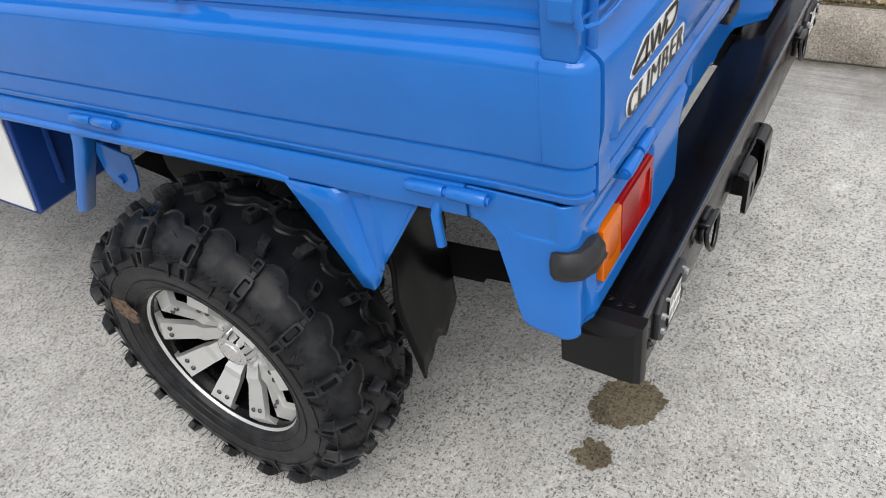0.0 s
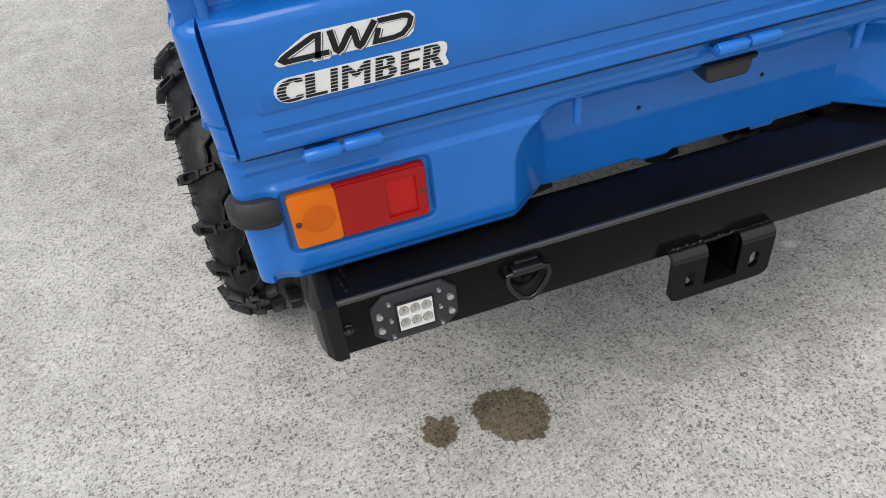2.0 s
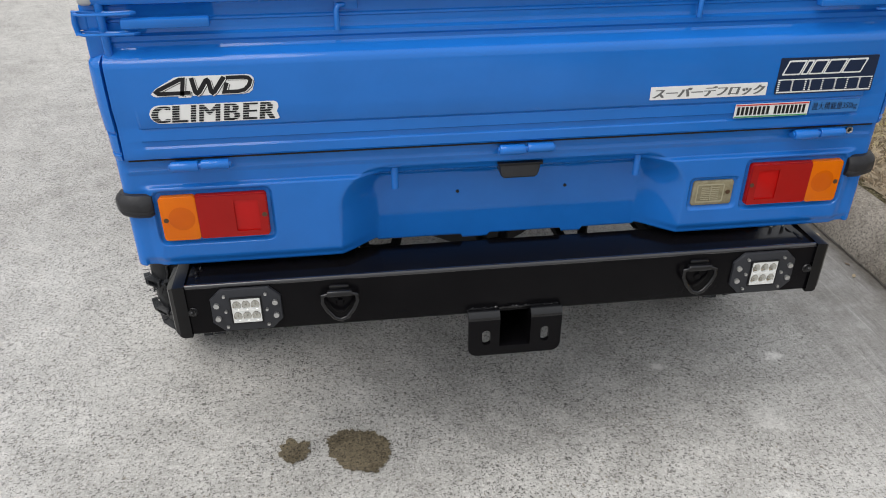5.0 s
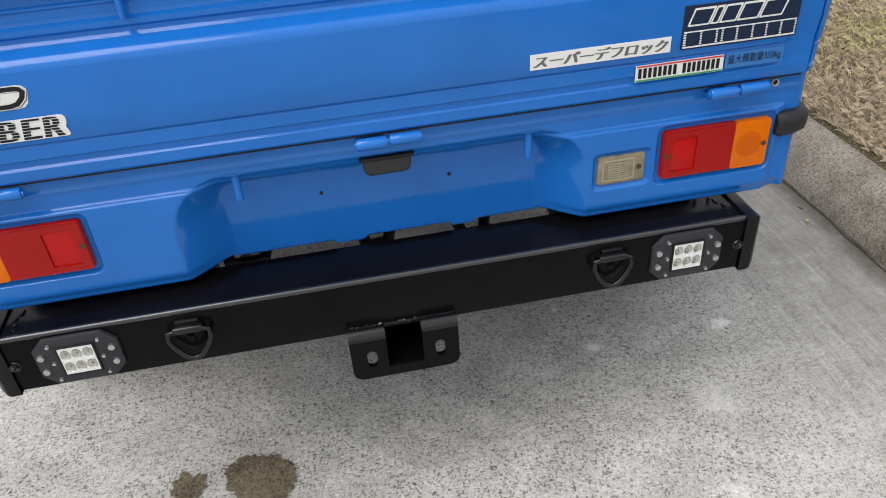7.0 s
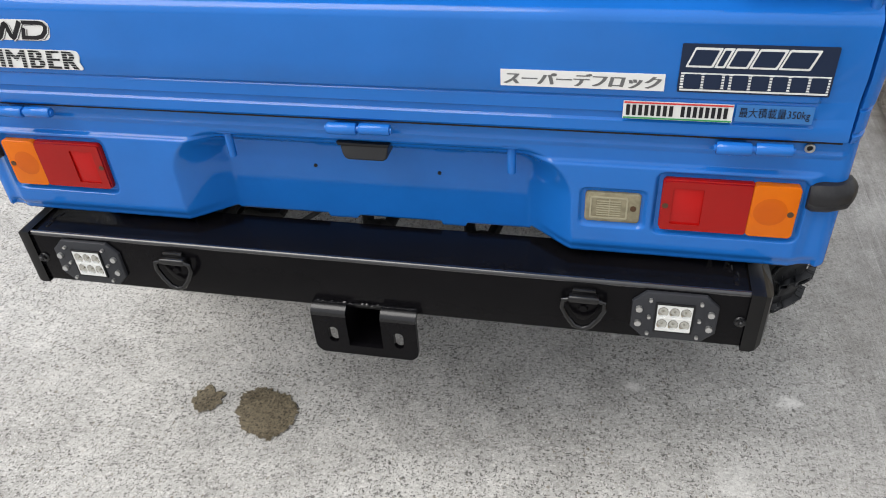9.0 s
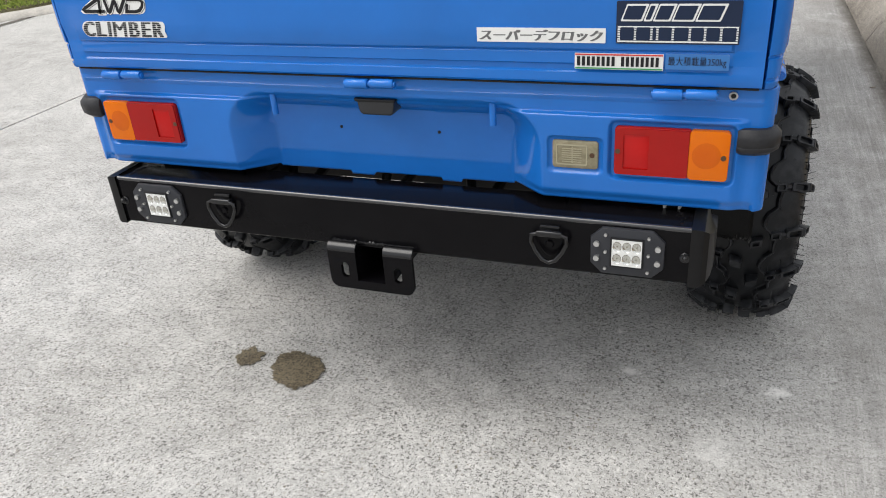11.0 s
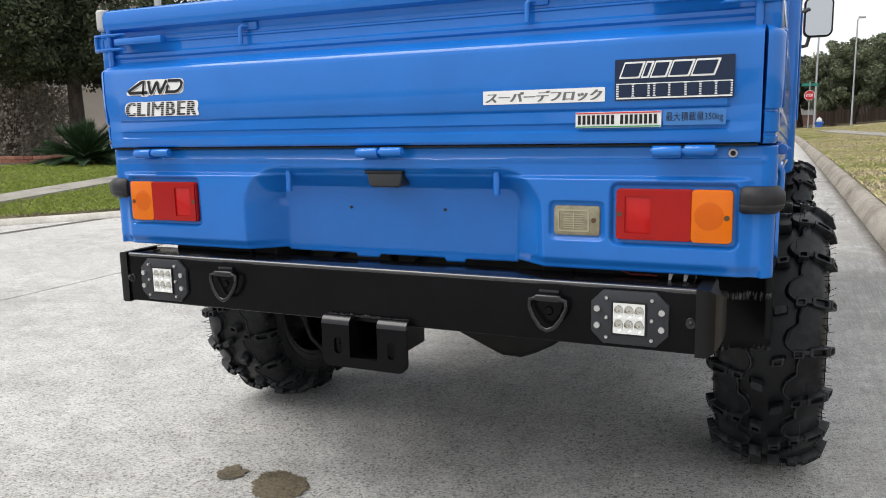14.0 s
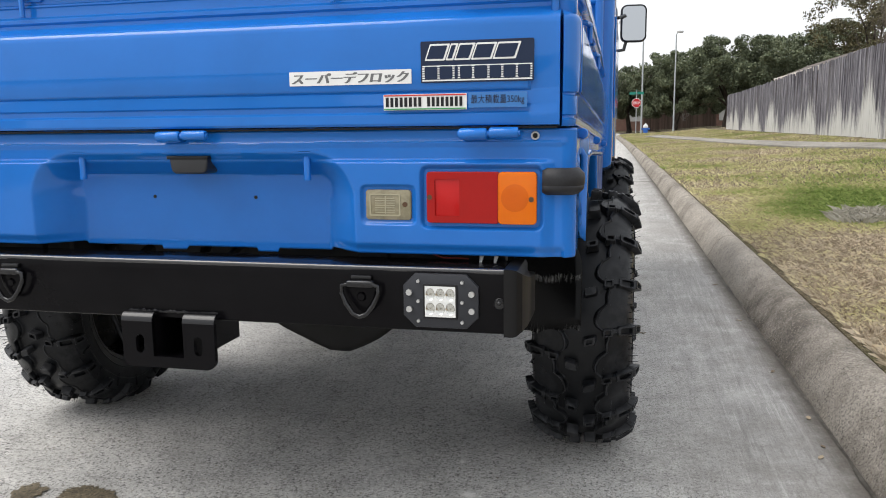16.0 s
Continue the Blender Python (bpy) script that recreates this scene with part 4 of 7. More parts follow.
# ---- bumper ----
bm = bmesh.new()
PLAN = [(-0.622, -0.06), (0.604, -0.06), (0.604, 0.048), (0.54, 0.048), (0.46, 0.046), (-0.47, 0.046), (-0.55, 0.048), (-0.622, 0.048)]
prism(bm, PLAN, 0.443, 0.547, "z", 0.005, seg=3)
bumper = part("bumper", bm, M_BLACKPAINT, truck, "glossy black painted box-section steel bumper", 40)
bm = bmesh.new()
tube(bm, [(-0.622, -0.056, 0.5455), (0.0, -0.056, 0.5455), (0.606, -0.056, 0.5455)], 0.0052, 10)
part("top_lip", bm, M_LIP, bumper, smooth=True)
for s, xe in ((-1, -0.628), (1, 0.610)):
    bm = bmesh.new()
    # a moulded cap that curls round the bumper's end and is chamfered above and below
    curl = [(-0.020, -0.0645, 0.0), (-0.006, -0.0655, 0.0), (0.001, -0.0635, 0.002), (0.009, -0.056, 0.008), (0.015, -0.040, 0.014), (0.018, -0.016, 0.019), (0.019, 0.012, 0.021), (0.018, 0.045, 0.022)]
    outer = [[bm.verts.new((xe + s * o, y, z)) for z in (0.4405 + c, 0.446 + c * 1.05, 0.475, 0.515, 0.545 - c * 1.3, 0.551 - c * 1.05)] for o, y, c in curl]
    back = [[bm.verts.new((xe + s * min(o, 0.004), 0.050, z)) for z in (0.4405 + c, 0.551 - c)] for o, y, c in curl]
    for i in range(len(curl) - 1):
        for j in range(5):
            bm.faces.new((outer[i][j], outer[i + 1][j], outer[i + 1][j + 1], outer[i][j + 1]))
        bm.faces.new((outer[i][5], outer[i + 1][5], back[i + 1][1], back[i][1]))
        bm.faces.new((outer[i][0], back[i][0], back[i + 1][0], outer[i + 1][0]))
    bm.faces.new(outer[0])
    bm.faces.new(outer[-1] + [back[-1][1], back[-1][0]])
    part("end_cap", bm, M_CAP, bumper, "satin black end cap", smooth=24)
    bm = bmesh.new()
    bx = xe - s * 0.027
    tube(bm, [(bx, -0.0625, 0.494), (bx, -0.058, 0.494)], [0.008, 0.011], 16)
    tube(bm, [(bx, -0.0665, 0.496), (bx, -0.060, 0.496)], 0.0072, 6)
    bmesh.ops.create_uvsphere(bm, u_segments=8, v_segments=6, radius=0.0042, matrix=Matrix.Translation((bx, -0.0665, 0.4965)))
    part("cap_bolt", bm, M_SCUFF, bumper, "scuffed bolt head", smooth=35)
    bm = bmesh.new()
    rng = random.Random(5 + s)
    for i in range(3):
        m = Matrix.Translation((xe - s * 0.045 + rng.uniform(-0.012, 0.012), -0.03 + 0.016 * i, 0.5465)) @ Matrix.Diagonal((0.005, 0.011, 0.0022, 1))
        bmesh.ops.create_icosphere(bm, subdivisions=2, radius=1, matrix=m)
    part("weld_bead", bm, M_BLACKPAINT, bumper, smooth=True)


def work_light(cx, cz):
    """A flush-mounted square lamp in an eight-sided bolted plate."""
    w, h, c = 0.063, 0.045, 0.020
    bm = bmesh.new()
    prism(bm, [(cx - w + c, cz - h), (cx + w - c, cz - h), (cx + w, cz - h + c), (cx + w, cz + h - c), (cx + w - c, cz + h), (cx - w + c, cz + h), (cx - w, cz + h - c), (cx - w, cz - h + c)], -0.0675, -0.058, "y", 0.003)
    plate = part("work_light", bm, M_PLATE, truck, "square white work light in a black bolted plate", True)
    bm = bmesh.new()
    fw = 0.0285
    for a, b, c2, d in ((cx - fw, cx + fw, cz + 0.0255, cz + 0.0285), (cx - fw, cx + fw, cz - 0.0285, cz - 0.0255), (cx - fw, cx - 0.0255, cz - 0.0255, cz + 0.0255), (cx + 0.0255, cx + fw, cz - 0.0255, cz + 0.0255)):
        box(bm, a, b, -0.0705, -0.066, c2, d, 0.0008)
    part("bezel", bm, M_PLASTIC, plate)
    bm = bmesh.new()
    spots = [(cx + (i - 1) * 0.0165, cz + (j - 0.5) * 0.024) for i in range(3) for j in range(2)]
    ovals = [[(px + 0.0078 * math.cos(2 * math.pi * u / 16), pz + 0.0100 * math.sin(2 * math.pi * u / 16)) for u in range(16)] for px, pz in spots]
    holed(bm, [(cx - 0.0255, cz - 0.0255), (cx + 0.0255, cz - 0.0255), (cx + 0.0255, cz + 0.0255), (cx - 0.0255, cz + 0.0255)], ovals, -0.0702, -0.0694)
    box(bm, cx - 0.0255, cx + 0.0255, -0.0708, -0.0701, cz - 0.0012, cz + 0.0012)
    part("reflector_panel", bm, M_LEDLENS, plate, "white lamp reflector panel")
    for i in range(3):
        for j in range(2):
            px, pz = cx + (i - 1) * 0.0165, cz + (j - 0.5) * 0.024
            bm = bmesh.new()
            prof = [(0.0079, -0.0701), (0.0072, -0.0692), (0.0055, -0.0682), (0.0028, -0.0678), (0.0, -0.0678)]
            grid(bm, lambda u, v: (px + prof[v][0] * math.cos(2 * math.pi * u / 16), prof[v][1], pz + prof[v][0] * 1.25 * math.sin(2 * math.pi * u / 16)), range(16), range(5), 0, True)
            part("reflector_bowl", bm, M_LED, plate, smooth=True)
            bm = bmesh.new()
            tube(bm, [(px, -0.0688, pz), (px, -0.0678, pz)], 0.0017, 8)
            part("led_chip", bm, M_LEDCHIP, plate)
    for sx in (-1, 1):
        for px, pz, r in ((0.052, 0.014, 0.0052), (0.052, -0.014, 0.0052), (0.0365, 0.033, 0.0028), (0.0365, 0.0, 0.0028), (0.0365, -0.033, 0.0028)):
            bm = bmesh.new()
            tube(bm, [(cx + sx * px, -0.0725, cz + pz), (cx + sx * px, -0.066, cz + pz)], r, 8)
            part("bolt", bm, M_STEEL, plate, smooth=True)
    return plate


for cx in (-0.504, 0.487):
    work_light(cx, 0.496)

# shackle rings on the bumper face
for cx in (-0.335, 0.352):
    bm = bmesh.new()
    box(bm, cx - 0.024, cx + 0.024, -0.078, -0.058, 0.5150, 0.5275, 0.004, 3)
    holder = part("ring_holder", bm, M_GLOSS, truck, "black lashing ring on the bumper", True)
    bm = bmesh.new()
    ring = [(-0.031, 0.518), (-0.032, 0.505), (-0.024, 0.488), (-0.012, 0.472), (0.0, 0.467), (0.012, 0.472), (0.024, 0.488), (0.032, 0.505), (0.031, 0.518), (0.018, 0.522), (0, 0.522), (-0.018, 0.522)]
    tube(bm, [(cx + a, -0.074 - 0.004 * (0.52 - b) / 0.05, b) for a, b in ring], 0.0042, 10, closed=True)
    part("ring", bm, M_GLOSS, holder, smooth=True)
    bm = bmesh.new()
    prism(bm, [(cx - 0.026, 0.516), (cx - 0.020, 0.492), (cx - 0.009, 0.476), (cx, 0.472), (cx + 0.009, 0.476), (cx + 0.020, 0.492), (cx + 0.026, 0.516)], -0.066, -0.058, "y", 0.002)
    tube(bm, [(cx, -0.070, 0.499), (cx, -0.064, 0.499)], [0.006, 0.0095], 12)
    part("ring_plate", bm, M_BLACKPAINT, holder, smooth=35)
    bm = bmesh.new()
    box(bm, cx - 0.018, cx + 0.018, -0.068, -0.058, 0.527, 0.535, 0.002, 2)
    part("ring_hinge", bm, M_GLOSS, holder, smooth=True)

# hitch: bent plate with two slots round a square receiver
def slotted_plate(bm, y0, y1):
    """A plate with rounded lower corners, two upright slots and an open square notch."""
    outer = [(-0.097, 0.441), (-0.097, 0.376)] + [(-0.079 - 0.018 * math.cos(radians(15 * i)), 0.376 - 0.018 * math.sin(radians(15 * i))) for i in range(1, 7)]
    outer += [(0.067 + 0.018 * math.sin(radians(15 * i)), 0.376 - 0.018 * math.cos(radians(15 * i))) for i in range(0, 7)]
    outer += [(0.085, 0.441), (0.024, 0.441), (0.024, 0.378), (-0.036, 0.378), (-0.036, 0.441)]
    def slot(cx):
        return [(cx + 0.0085 * math.cos(radians(20 * i)), (0.409 if i <= 9 else 0.3915) + 0.0085 * math.sin(radians(20 * i))) for i in range(18)]
    holed(bm, outer, (slot(-0.062), slot(0.053)), y0, y1)


bm = bmesh.new()
slotted_plate(bm, -0.082, -0.073)
hitch = part("hitch_plate", bm, M_BLACKPAINT, truck, "black steel hitch plate with slots and a square receiver")
BEND = [(-0.082 + 0.016 * (1 - math.cos(radians(15 * i))), 0.441 + 0.016 * math.sin(radians(15 * i))) for i in range(7)] + [(-0.03, 0.457), (-0.03, 0.448)]
BEND += [(-0.073 + 0.007 * (1 - math.cos(radians(30 * i))), 0.441 + 0.007 * math.sin(radians(30 * i))) for i in range(3, -1, -1)]
for a, b in ((-0.097, -0.036), (0.024, 0.085)):
    bm = bmesh.new()
    prism(bm, BEND, a, b, "x")
    part("bent_edge", bm, M_GLOSS, hitch, smooth=50)
bm = bmesh.new()
for a, b, c, d in ((-0.042, -0.036, 0.366, 0.446), (0.024, 0.030, 0.366, 0.446), (-0.036, 0.024, 0.366, 0.372)):
    box(bm, a, b, -0.078, 0.110, c, d)
box(bm, -0.036, 0.024, 0.106, 0.110, 0.372, 0.41)
part("receiver_tube", bm, M_BLACKPAINT, hitch)
bm = bmesh.new()
rng = random.Random(9)
for i in range(44):
    m = Matrix.Translation((-0.093 + i * 0.0040, -0.062 + rng.uniform(-0.001, 0.001), 0.4565 + rng.uniform(-0.001, 0.001))) @ Matrix.Rotation(rng.uniform(-0.5, 0.5), 4, "Y") @ Matrix.Diagonal((rng.uniform(0.004, 0.007), 0.0035, rng.uniform(0.0022, 0.0036), 1))
    bmesh.ops.create_icosphere(bm, subdivisions=1, radius=1, matrix=m)
part("weld_seam", bm, M_GLOSS, hitch, "rough weld seam", True)


# ---- wheels ----
TYRE = [(0.078, 0.168), (0.094, 0.176), (0.103, 0.196), (0.108, 0.222), (0.107, 0.248), (0.101, 0.268), (0.090, 0.282), (0.066, 0.2915), (0.033, 0.296), (0.0, 0.297)]


def tyre_at(x):
    a = abs(x)
    pts = TYRE[::-1]
    for (x0, r0), (x1, r1) in zip(pts, pts[1:]):
        if x0 <= a <= x1:
            return r0 + (r1 - r0) * (a - x0) / (x1 - x0)
    return 0.27


def tyre_point(x, r, t, up):
    """A point that stands up metres off the tyre's skin."""
    lean = 1.15 * smoothstep(0.070, 0.108, abs(x)) * (1.25 if r < 0.265 else 1.0)
    rr = r + up * math.cos(lean)
    return (x + math.copysign(up * math.sin(lean), x), rr * math.cos(t), rr * math.sin(t))


def block(bm, quad, h, hollow=0.005, groove=0.62):
    """A moulded block with rounded corners over four skin points (x, r, angle); its top is sunk inside a rim."""
    k = 16
    wob = noise.noise((quad[0][0] * 90, quad[0][2] * 7, h * 50))
    flat = []
    for i in range(k):
        a = 2 * math.pi * (i + 0.5) / k
        c, w = math.cos(a), math.sin(a)
        u = math.copysign(abs(c) ** 0.34, c) * (1 + 0.06 * noise.noise((i * 0.9, wob * 9, 1)))
        v = math.copysign(abs(w) ** 0.34, w) * (1 + 0.10 * noise.noise((i * 0.9, wob * 9, 5)))
        flat.append(((u + 1) / 2, (v + 1) / 2))
    def at(u, v, q):
        return (quad[0][q] * (1 - u) + quad[1][q] * u) * (1 - v) + (quad[3][q] * (1 - u) + quad[2][q] * u) * v
    def ring(f, up):
        out = []
        for u, v in flat:
            u, v = 0.5 + (u - 0.5) * f, 0.5 + (v - 0.5) * f
            out.append(bm.verts.new(tyre_point(at(u, v, 0), at(u, v, 1), at(u, v, 2), up)))
        return out
    rings = [ring(1.12, -0.003), ring(1.0, h * 0.25), ring(0.93, h * 0.9), ring(0.86, h)]
    rings += [ring(groove + 0.08, h), ring(groove, h - hollow)] if hollow else []
    for a, b in zip(rings, rings[1:]):
        for j in range(k):
            bm.faces.new((a[j], a[(j + 1) % k], b[(j + 1) % k], b[j]))
    bm.faces.new(rings[-1])


def build_tyre():
    bm = bmesh.new()
    # carcass: smooth shoulders stand proud of a scalloped channel round the middle
    k = 270
    flank = TYRE[:7]
    def edge_at(t, side):
        wave = math.sin(18 * t + (0 if side < 0 else math.pi))
        return 0.045 + 0.012 * math.tanh(2.4 * wave) + 0.003 * math.sin(36 * t + 1.0)
    steps = [(0.022, 0.0040), (0.012, 0.0046), (0.005, 0.0048), (0.0025, 0.0078), (0.0, 0.0070), (-0.0025, -0.0040), (-0.006, -0.0066), (-0.014, -0.0066)]
    def skin(u, j):
        t = 2 * math.pi * u / k
        count = len(flank) + len(steps)
        side = -1 if j < count else 1
        q = j if j < count else 2 * count - j
        if j == count:
            x, r = 0.0, tyre_at(0) - 0.0066
        elif q < len(flank):
            x, r = flank[q]
        else:
            off, up = steps[q - len(flank)]
            x = max(0.004, edge_at(t, side) + off)
            r = tyre_at(x) + up
        return (side * x, r * math.cos(t), r * math.sin(t))
    grid(bm, skin, range(k), range(2 * (len(flank) + len(steps)) + 1), 0, True)
    for s in (-1, 1):
        for r, x in ((0.186, 0.0985), (0.205, 0.1052), (0.236, 0.1082)):
            tube(bm, [(s * x, r * math.cos(2 * math.pi * i / 72), r * math.sin(2 * math.pi * i / 72)) for i in range(72)], 0.0018, 5, closed=True)
    rng = random.Random(3)
    count = 18
    for i in range(count):
        for s in (-1, 1):
            t0 = 2 * math.pi * (i + (0.5 if s > 0 else 0.0)) / count + rng.uniform(-0.008, 0.008)
            p = lambda x, q: (s * x, tyre_at(min(x, 0.1)), t0 + q)
            # a bone-shaped bar of two hollow cells joined by a neck, running over the shoulder
            block(bm, [p(0.075, -0.036), p(0.1000, -0.046), p(0.1000, 0.032), p(0.075, 0.030)], 0.0180, 0.008, 0.52)
            block(bm, [p(0.046, -0.012), p(0.068, -0.024), p(0.068, 0.036), p(0.046, 0.044)], 0.0170, 0.008, 0.52)
            block(bm, [p(0.062, -0.014), p(0.080, -0.022), p(0.080, 0.008), p(0.062, 0.016)], 0.0140, 0)
            # a slanted cell in the channel, beside the middle
            block(bm, [p(0.006, 0.056), p(0.032, 0.034), p(0.032, 0.092), p(0.006, 0.114)], 0.0180, 0.008 if i % 2 else 0, 0.45)
            # the bar's end hangs over the side as a knob
            block(bm, [(s * 0.0990, 0.274, t0 - 0.052), (s * 0.1078, 0.249, t0 - 0.042), (s * 0.1078, 0.249, t0 + 0.020), (s * 0.0990, 0.274, t0 + 0.030)], 0.0175, 0.006, 0.45)
            # thin curved fins down the side
            for q in (0.14,):
                r1 = rng.uniform(0.226, 0.238)
                block(bm, [(s * 0.1050, 0.262, t0 + q), (s * 0.1072, r1, t0 + q + 0.035), (s * 0.1072, r1, t0 + q + 0.047), (s * 0.1050, 0.262, t0 + q + 0.018)], 0.0045, 0)
            # moulding hairs: scattered over the tread, closer along the shoulder
            for k2 in range(4):
                x, a = s * rng.uniform(0.02, 0.100), t0 + rng.uniform(0, 0.35)
                tube(bm, [Vector(tyre_point(x, tyre_at(abs(x)), a, 0.0)), Vector(tyre_point(x, tyre_at(abs(x)), a + rng.uniform(-0.02, 0.02), rng.uniform(0.014, 0.028)))], [0.0010, 0.0004], 3)
            for k2 in range(7):
                a = t0 + 0.35 * (k2 + rng.uniform(-0.2, 0.2)) / 7
                tube(bm, [Vector(tyre_point(s * 0.1000, 0.270, a, 0.0)), Vector(tyre_point(s * 0.1000, 0.270, a + rng.uniform(-0.03, 0.03), rng.uniform(0.012, 0.026)))], [0.0010, 0.0004], 3)
    return link_mesh("tyre", bm, M_RUBBER, 32)


SPOKES = 9


def spoke_x(r):
    """How far out the dished spokes stand at a radius; the outer end folds back to the lip."""
    return 0.024 + 0.030 * smoothstep(0.030, 0.080, r) + 0.62 * max(0.0, min(r, 0.138) - 0.085) - 0.45 * max(0.0, r - 0.138)


def build_spokes():
    bm = bmesh.new()
    rows = [(0.030, 0.0125), (0.050, 0.0150), (0.070, 0.0172), (0.085, 0.0186), (0.110, 0.0208), (0.137, 0.0225), (0.139, 0.0227), (0.155, 0.0236), (0.1675, 0.0245)]
    for i in range(SPOKES):
        ring = [[bm.verts.new((spoke_x(r) + dx, r, q)) for r, q in [(r, 1.13 * q * side) for r, q in rows]] for side, dx in ((-1, -0.012), (-0.93, 0.0), (0.93, 0.0), (1, -0.012))]
        vs = [v for line in ring for v in line]
        for a, b in zip(ring, ring[1:]):
            for j in range(len(rows) - 1):
                bm.faces.new((a[j], a[j + 1], b[j + 1], b[j]))
        bmesh.ops.rotate(bm, cent=(0, 0, 0), matrix=Matrix.Rotation(2 * math.pi * i / SPOKES, 3, "X"), verts=vs)
    return link_mesh("spokes", bm, M_MACHINED, 12)


def build_rim():
    bm = bmesh.new()
    lathe(bm, [(-0.082, 0.178), (-0.085, 0.170), (-0.06, 0.158), (0.0, 0.152), (0.03, 0.154), (0.060, 0.159), (0.074, 0.164), (0.079, 0.169), (0.084, 0.178), (0.080, 0.182)], 72)
    lathe(bm, [(-0.010, 0.156), (-0.004, 0.12), (0.006, 0.06), (0.010, 0.02), (0.010, 0.0)], 56)
    # raised ledges of the barrel
    for a, r in ((0.018, 0.1515), (0.036, 0.1535), (0.052, 0.156)):
        lathe(bm, [(a - 0.003, r + 0.004), (a - 0.002, r - 0.001), (a + 0.002, r - 0.001), (a + 0.003, r + 0.004)], 72)
    return link_mesh("rim", bm, M_RIMBLACK, 40)


def build_lip():
    bm = bmesh.new()
    lathe(bm, [(0.0790, 0.1688), (0.0830, 0.1692), (0.0848, 0.1705), (0.0855, 0.1722), (0.0845, 0.1742), (0.080, 0.1755)], 96)
    return link_mesh("rim_lip", bm, M_MACHINED, 50)


def build_cap():
    bm = bmesh.new()
    lathe(bm, [(0.010, 0.0385), (0.016, 0.0385), (0.020, 0.0365), (0.050, 0.0350), (0.055, 0.0335), (0.0575, 0.0290), (0.0570, 0.0240), (0.0590, 0.0225), (0.0590, 0.0)], 40)
    for i in range(4):
        a = 2 * math.pi * i / 4 + 0.4
        tube(bm, [(0.010, 0.046 * math.cos(a), 0.046 * math.sin(a)), (0.040, 0.046 * math.cos(a), 0.046 * math.sin(a)), (0.044, 0.046 * math.cos(a), 0.046 * math.sin(a))], [0.0085, 0.0085, 0.006], 6)
    return link_mesh("hub_cap", bm, M_CHROME, 40)


def build_valve():
    bm = bmesh.new()
    tube(bm, [(0.012, 0.128, 0.0), (0.036, 0.119, 0.0), (0.042, 0.117, 0.0)], [0.0045, 0.0042, 0.0030], 10)
    return link_mesh("valve_stem", bm, M_STEEL, 40)


def build_rivet():
    bm = bmesh.new()
    bmesh.ops.create_uvsphere(bm, u_segments=8, v_segments=5, radius=0.0052)
    bmesh.ops.scale(bm, vec=(0.8, 1, 1), verts=bm.verts[:])
    return link_mesh("rivet", bm, M_RIVET, True)


WHEEL = {"tyre": build_tyre(), "spokes": build_spokes(), "rim_lip": build_lip(), "hub_cap": build_cap(), "valve_stem": build_valve()}
rim_mesh, rivet_mesh = build_rim(), build_rivet()
for s, y, spin in ((-1, 0.655, 0.14), (1, 0.655, 1.1), (-1, 2.55, 2.0), (1, 2.55, 0.7)):
    wheel = new("wheel", rim_mesh)
    wheel.parent = truck
    wheel.matrix_parent_inverse = truck.matrix_basis.inverted()
    wheel.matrix_basis = Matrix.Translation((s * 0.690, y, 0.309)) @ Matrix.Rotation(0 if s > 0 else math.pi, 4, "Z") @ Matrix.Rotation(spin, 4, "X")
    tagged(wheel, "black off-road wheel with machined silver spokes")
    for name, me in WHEEL.items():
        ob = new(name, me)
        ob.parent = wheel
    wheel.children[0]["label"] = "chunky black mud tyre"
    for i in range(SPOKES):
        for q in (-0.0095, 0.0095):
            ob = new("rivet", rivet_mesh)
            ob.parent = wheel
            ob.matrix_basis = Matrix.Rotation(2 * math.pi * i / SPOKES, 4, "X") @ Matrix.Translation((spoke_x(0.125), 0.125, q))

# worn paper label on the sidewall of the far-side rear tyre
M_LABEL = mat("worn_brown_label", (0.22, 0.13, 0.07), 0.8)
n = Nodes(M_LABEL)
n.color(n.mix(n.ramp(n.noise(90, 5, 0.75), (0.42, 0.0), (0.58, 1.0)), (0.03, 0.022, 0.016), (0.17, 0.105, 0.065)))
bm = bmesh.new()
pts = [(0.838 + 0.030 * (1 + 0.35 * noise.noise((math.cos(a) * 2.5, math.sin(a) * 2.5, 1))) * math.cos(a) + 0.010 * math.sin(a), 0.392 + 0.026 * (1 + 0.35 * noise.noise((math.cos(a) * 2.5, math.sin(a) * 2.5, 7))) * math.sin(a)) for a in (2 * math.pi * i / 36 for i in range(36))]
prism(bm, pts, -0.7985, -0.7955, "x")
part("tyre_label", bm, M_LABEL, truck, "torn brown label stuck on the tyre")

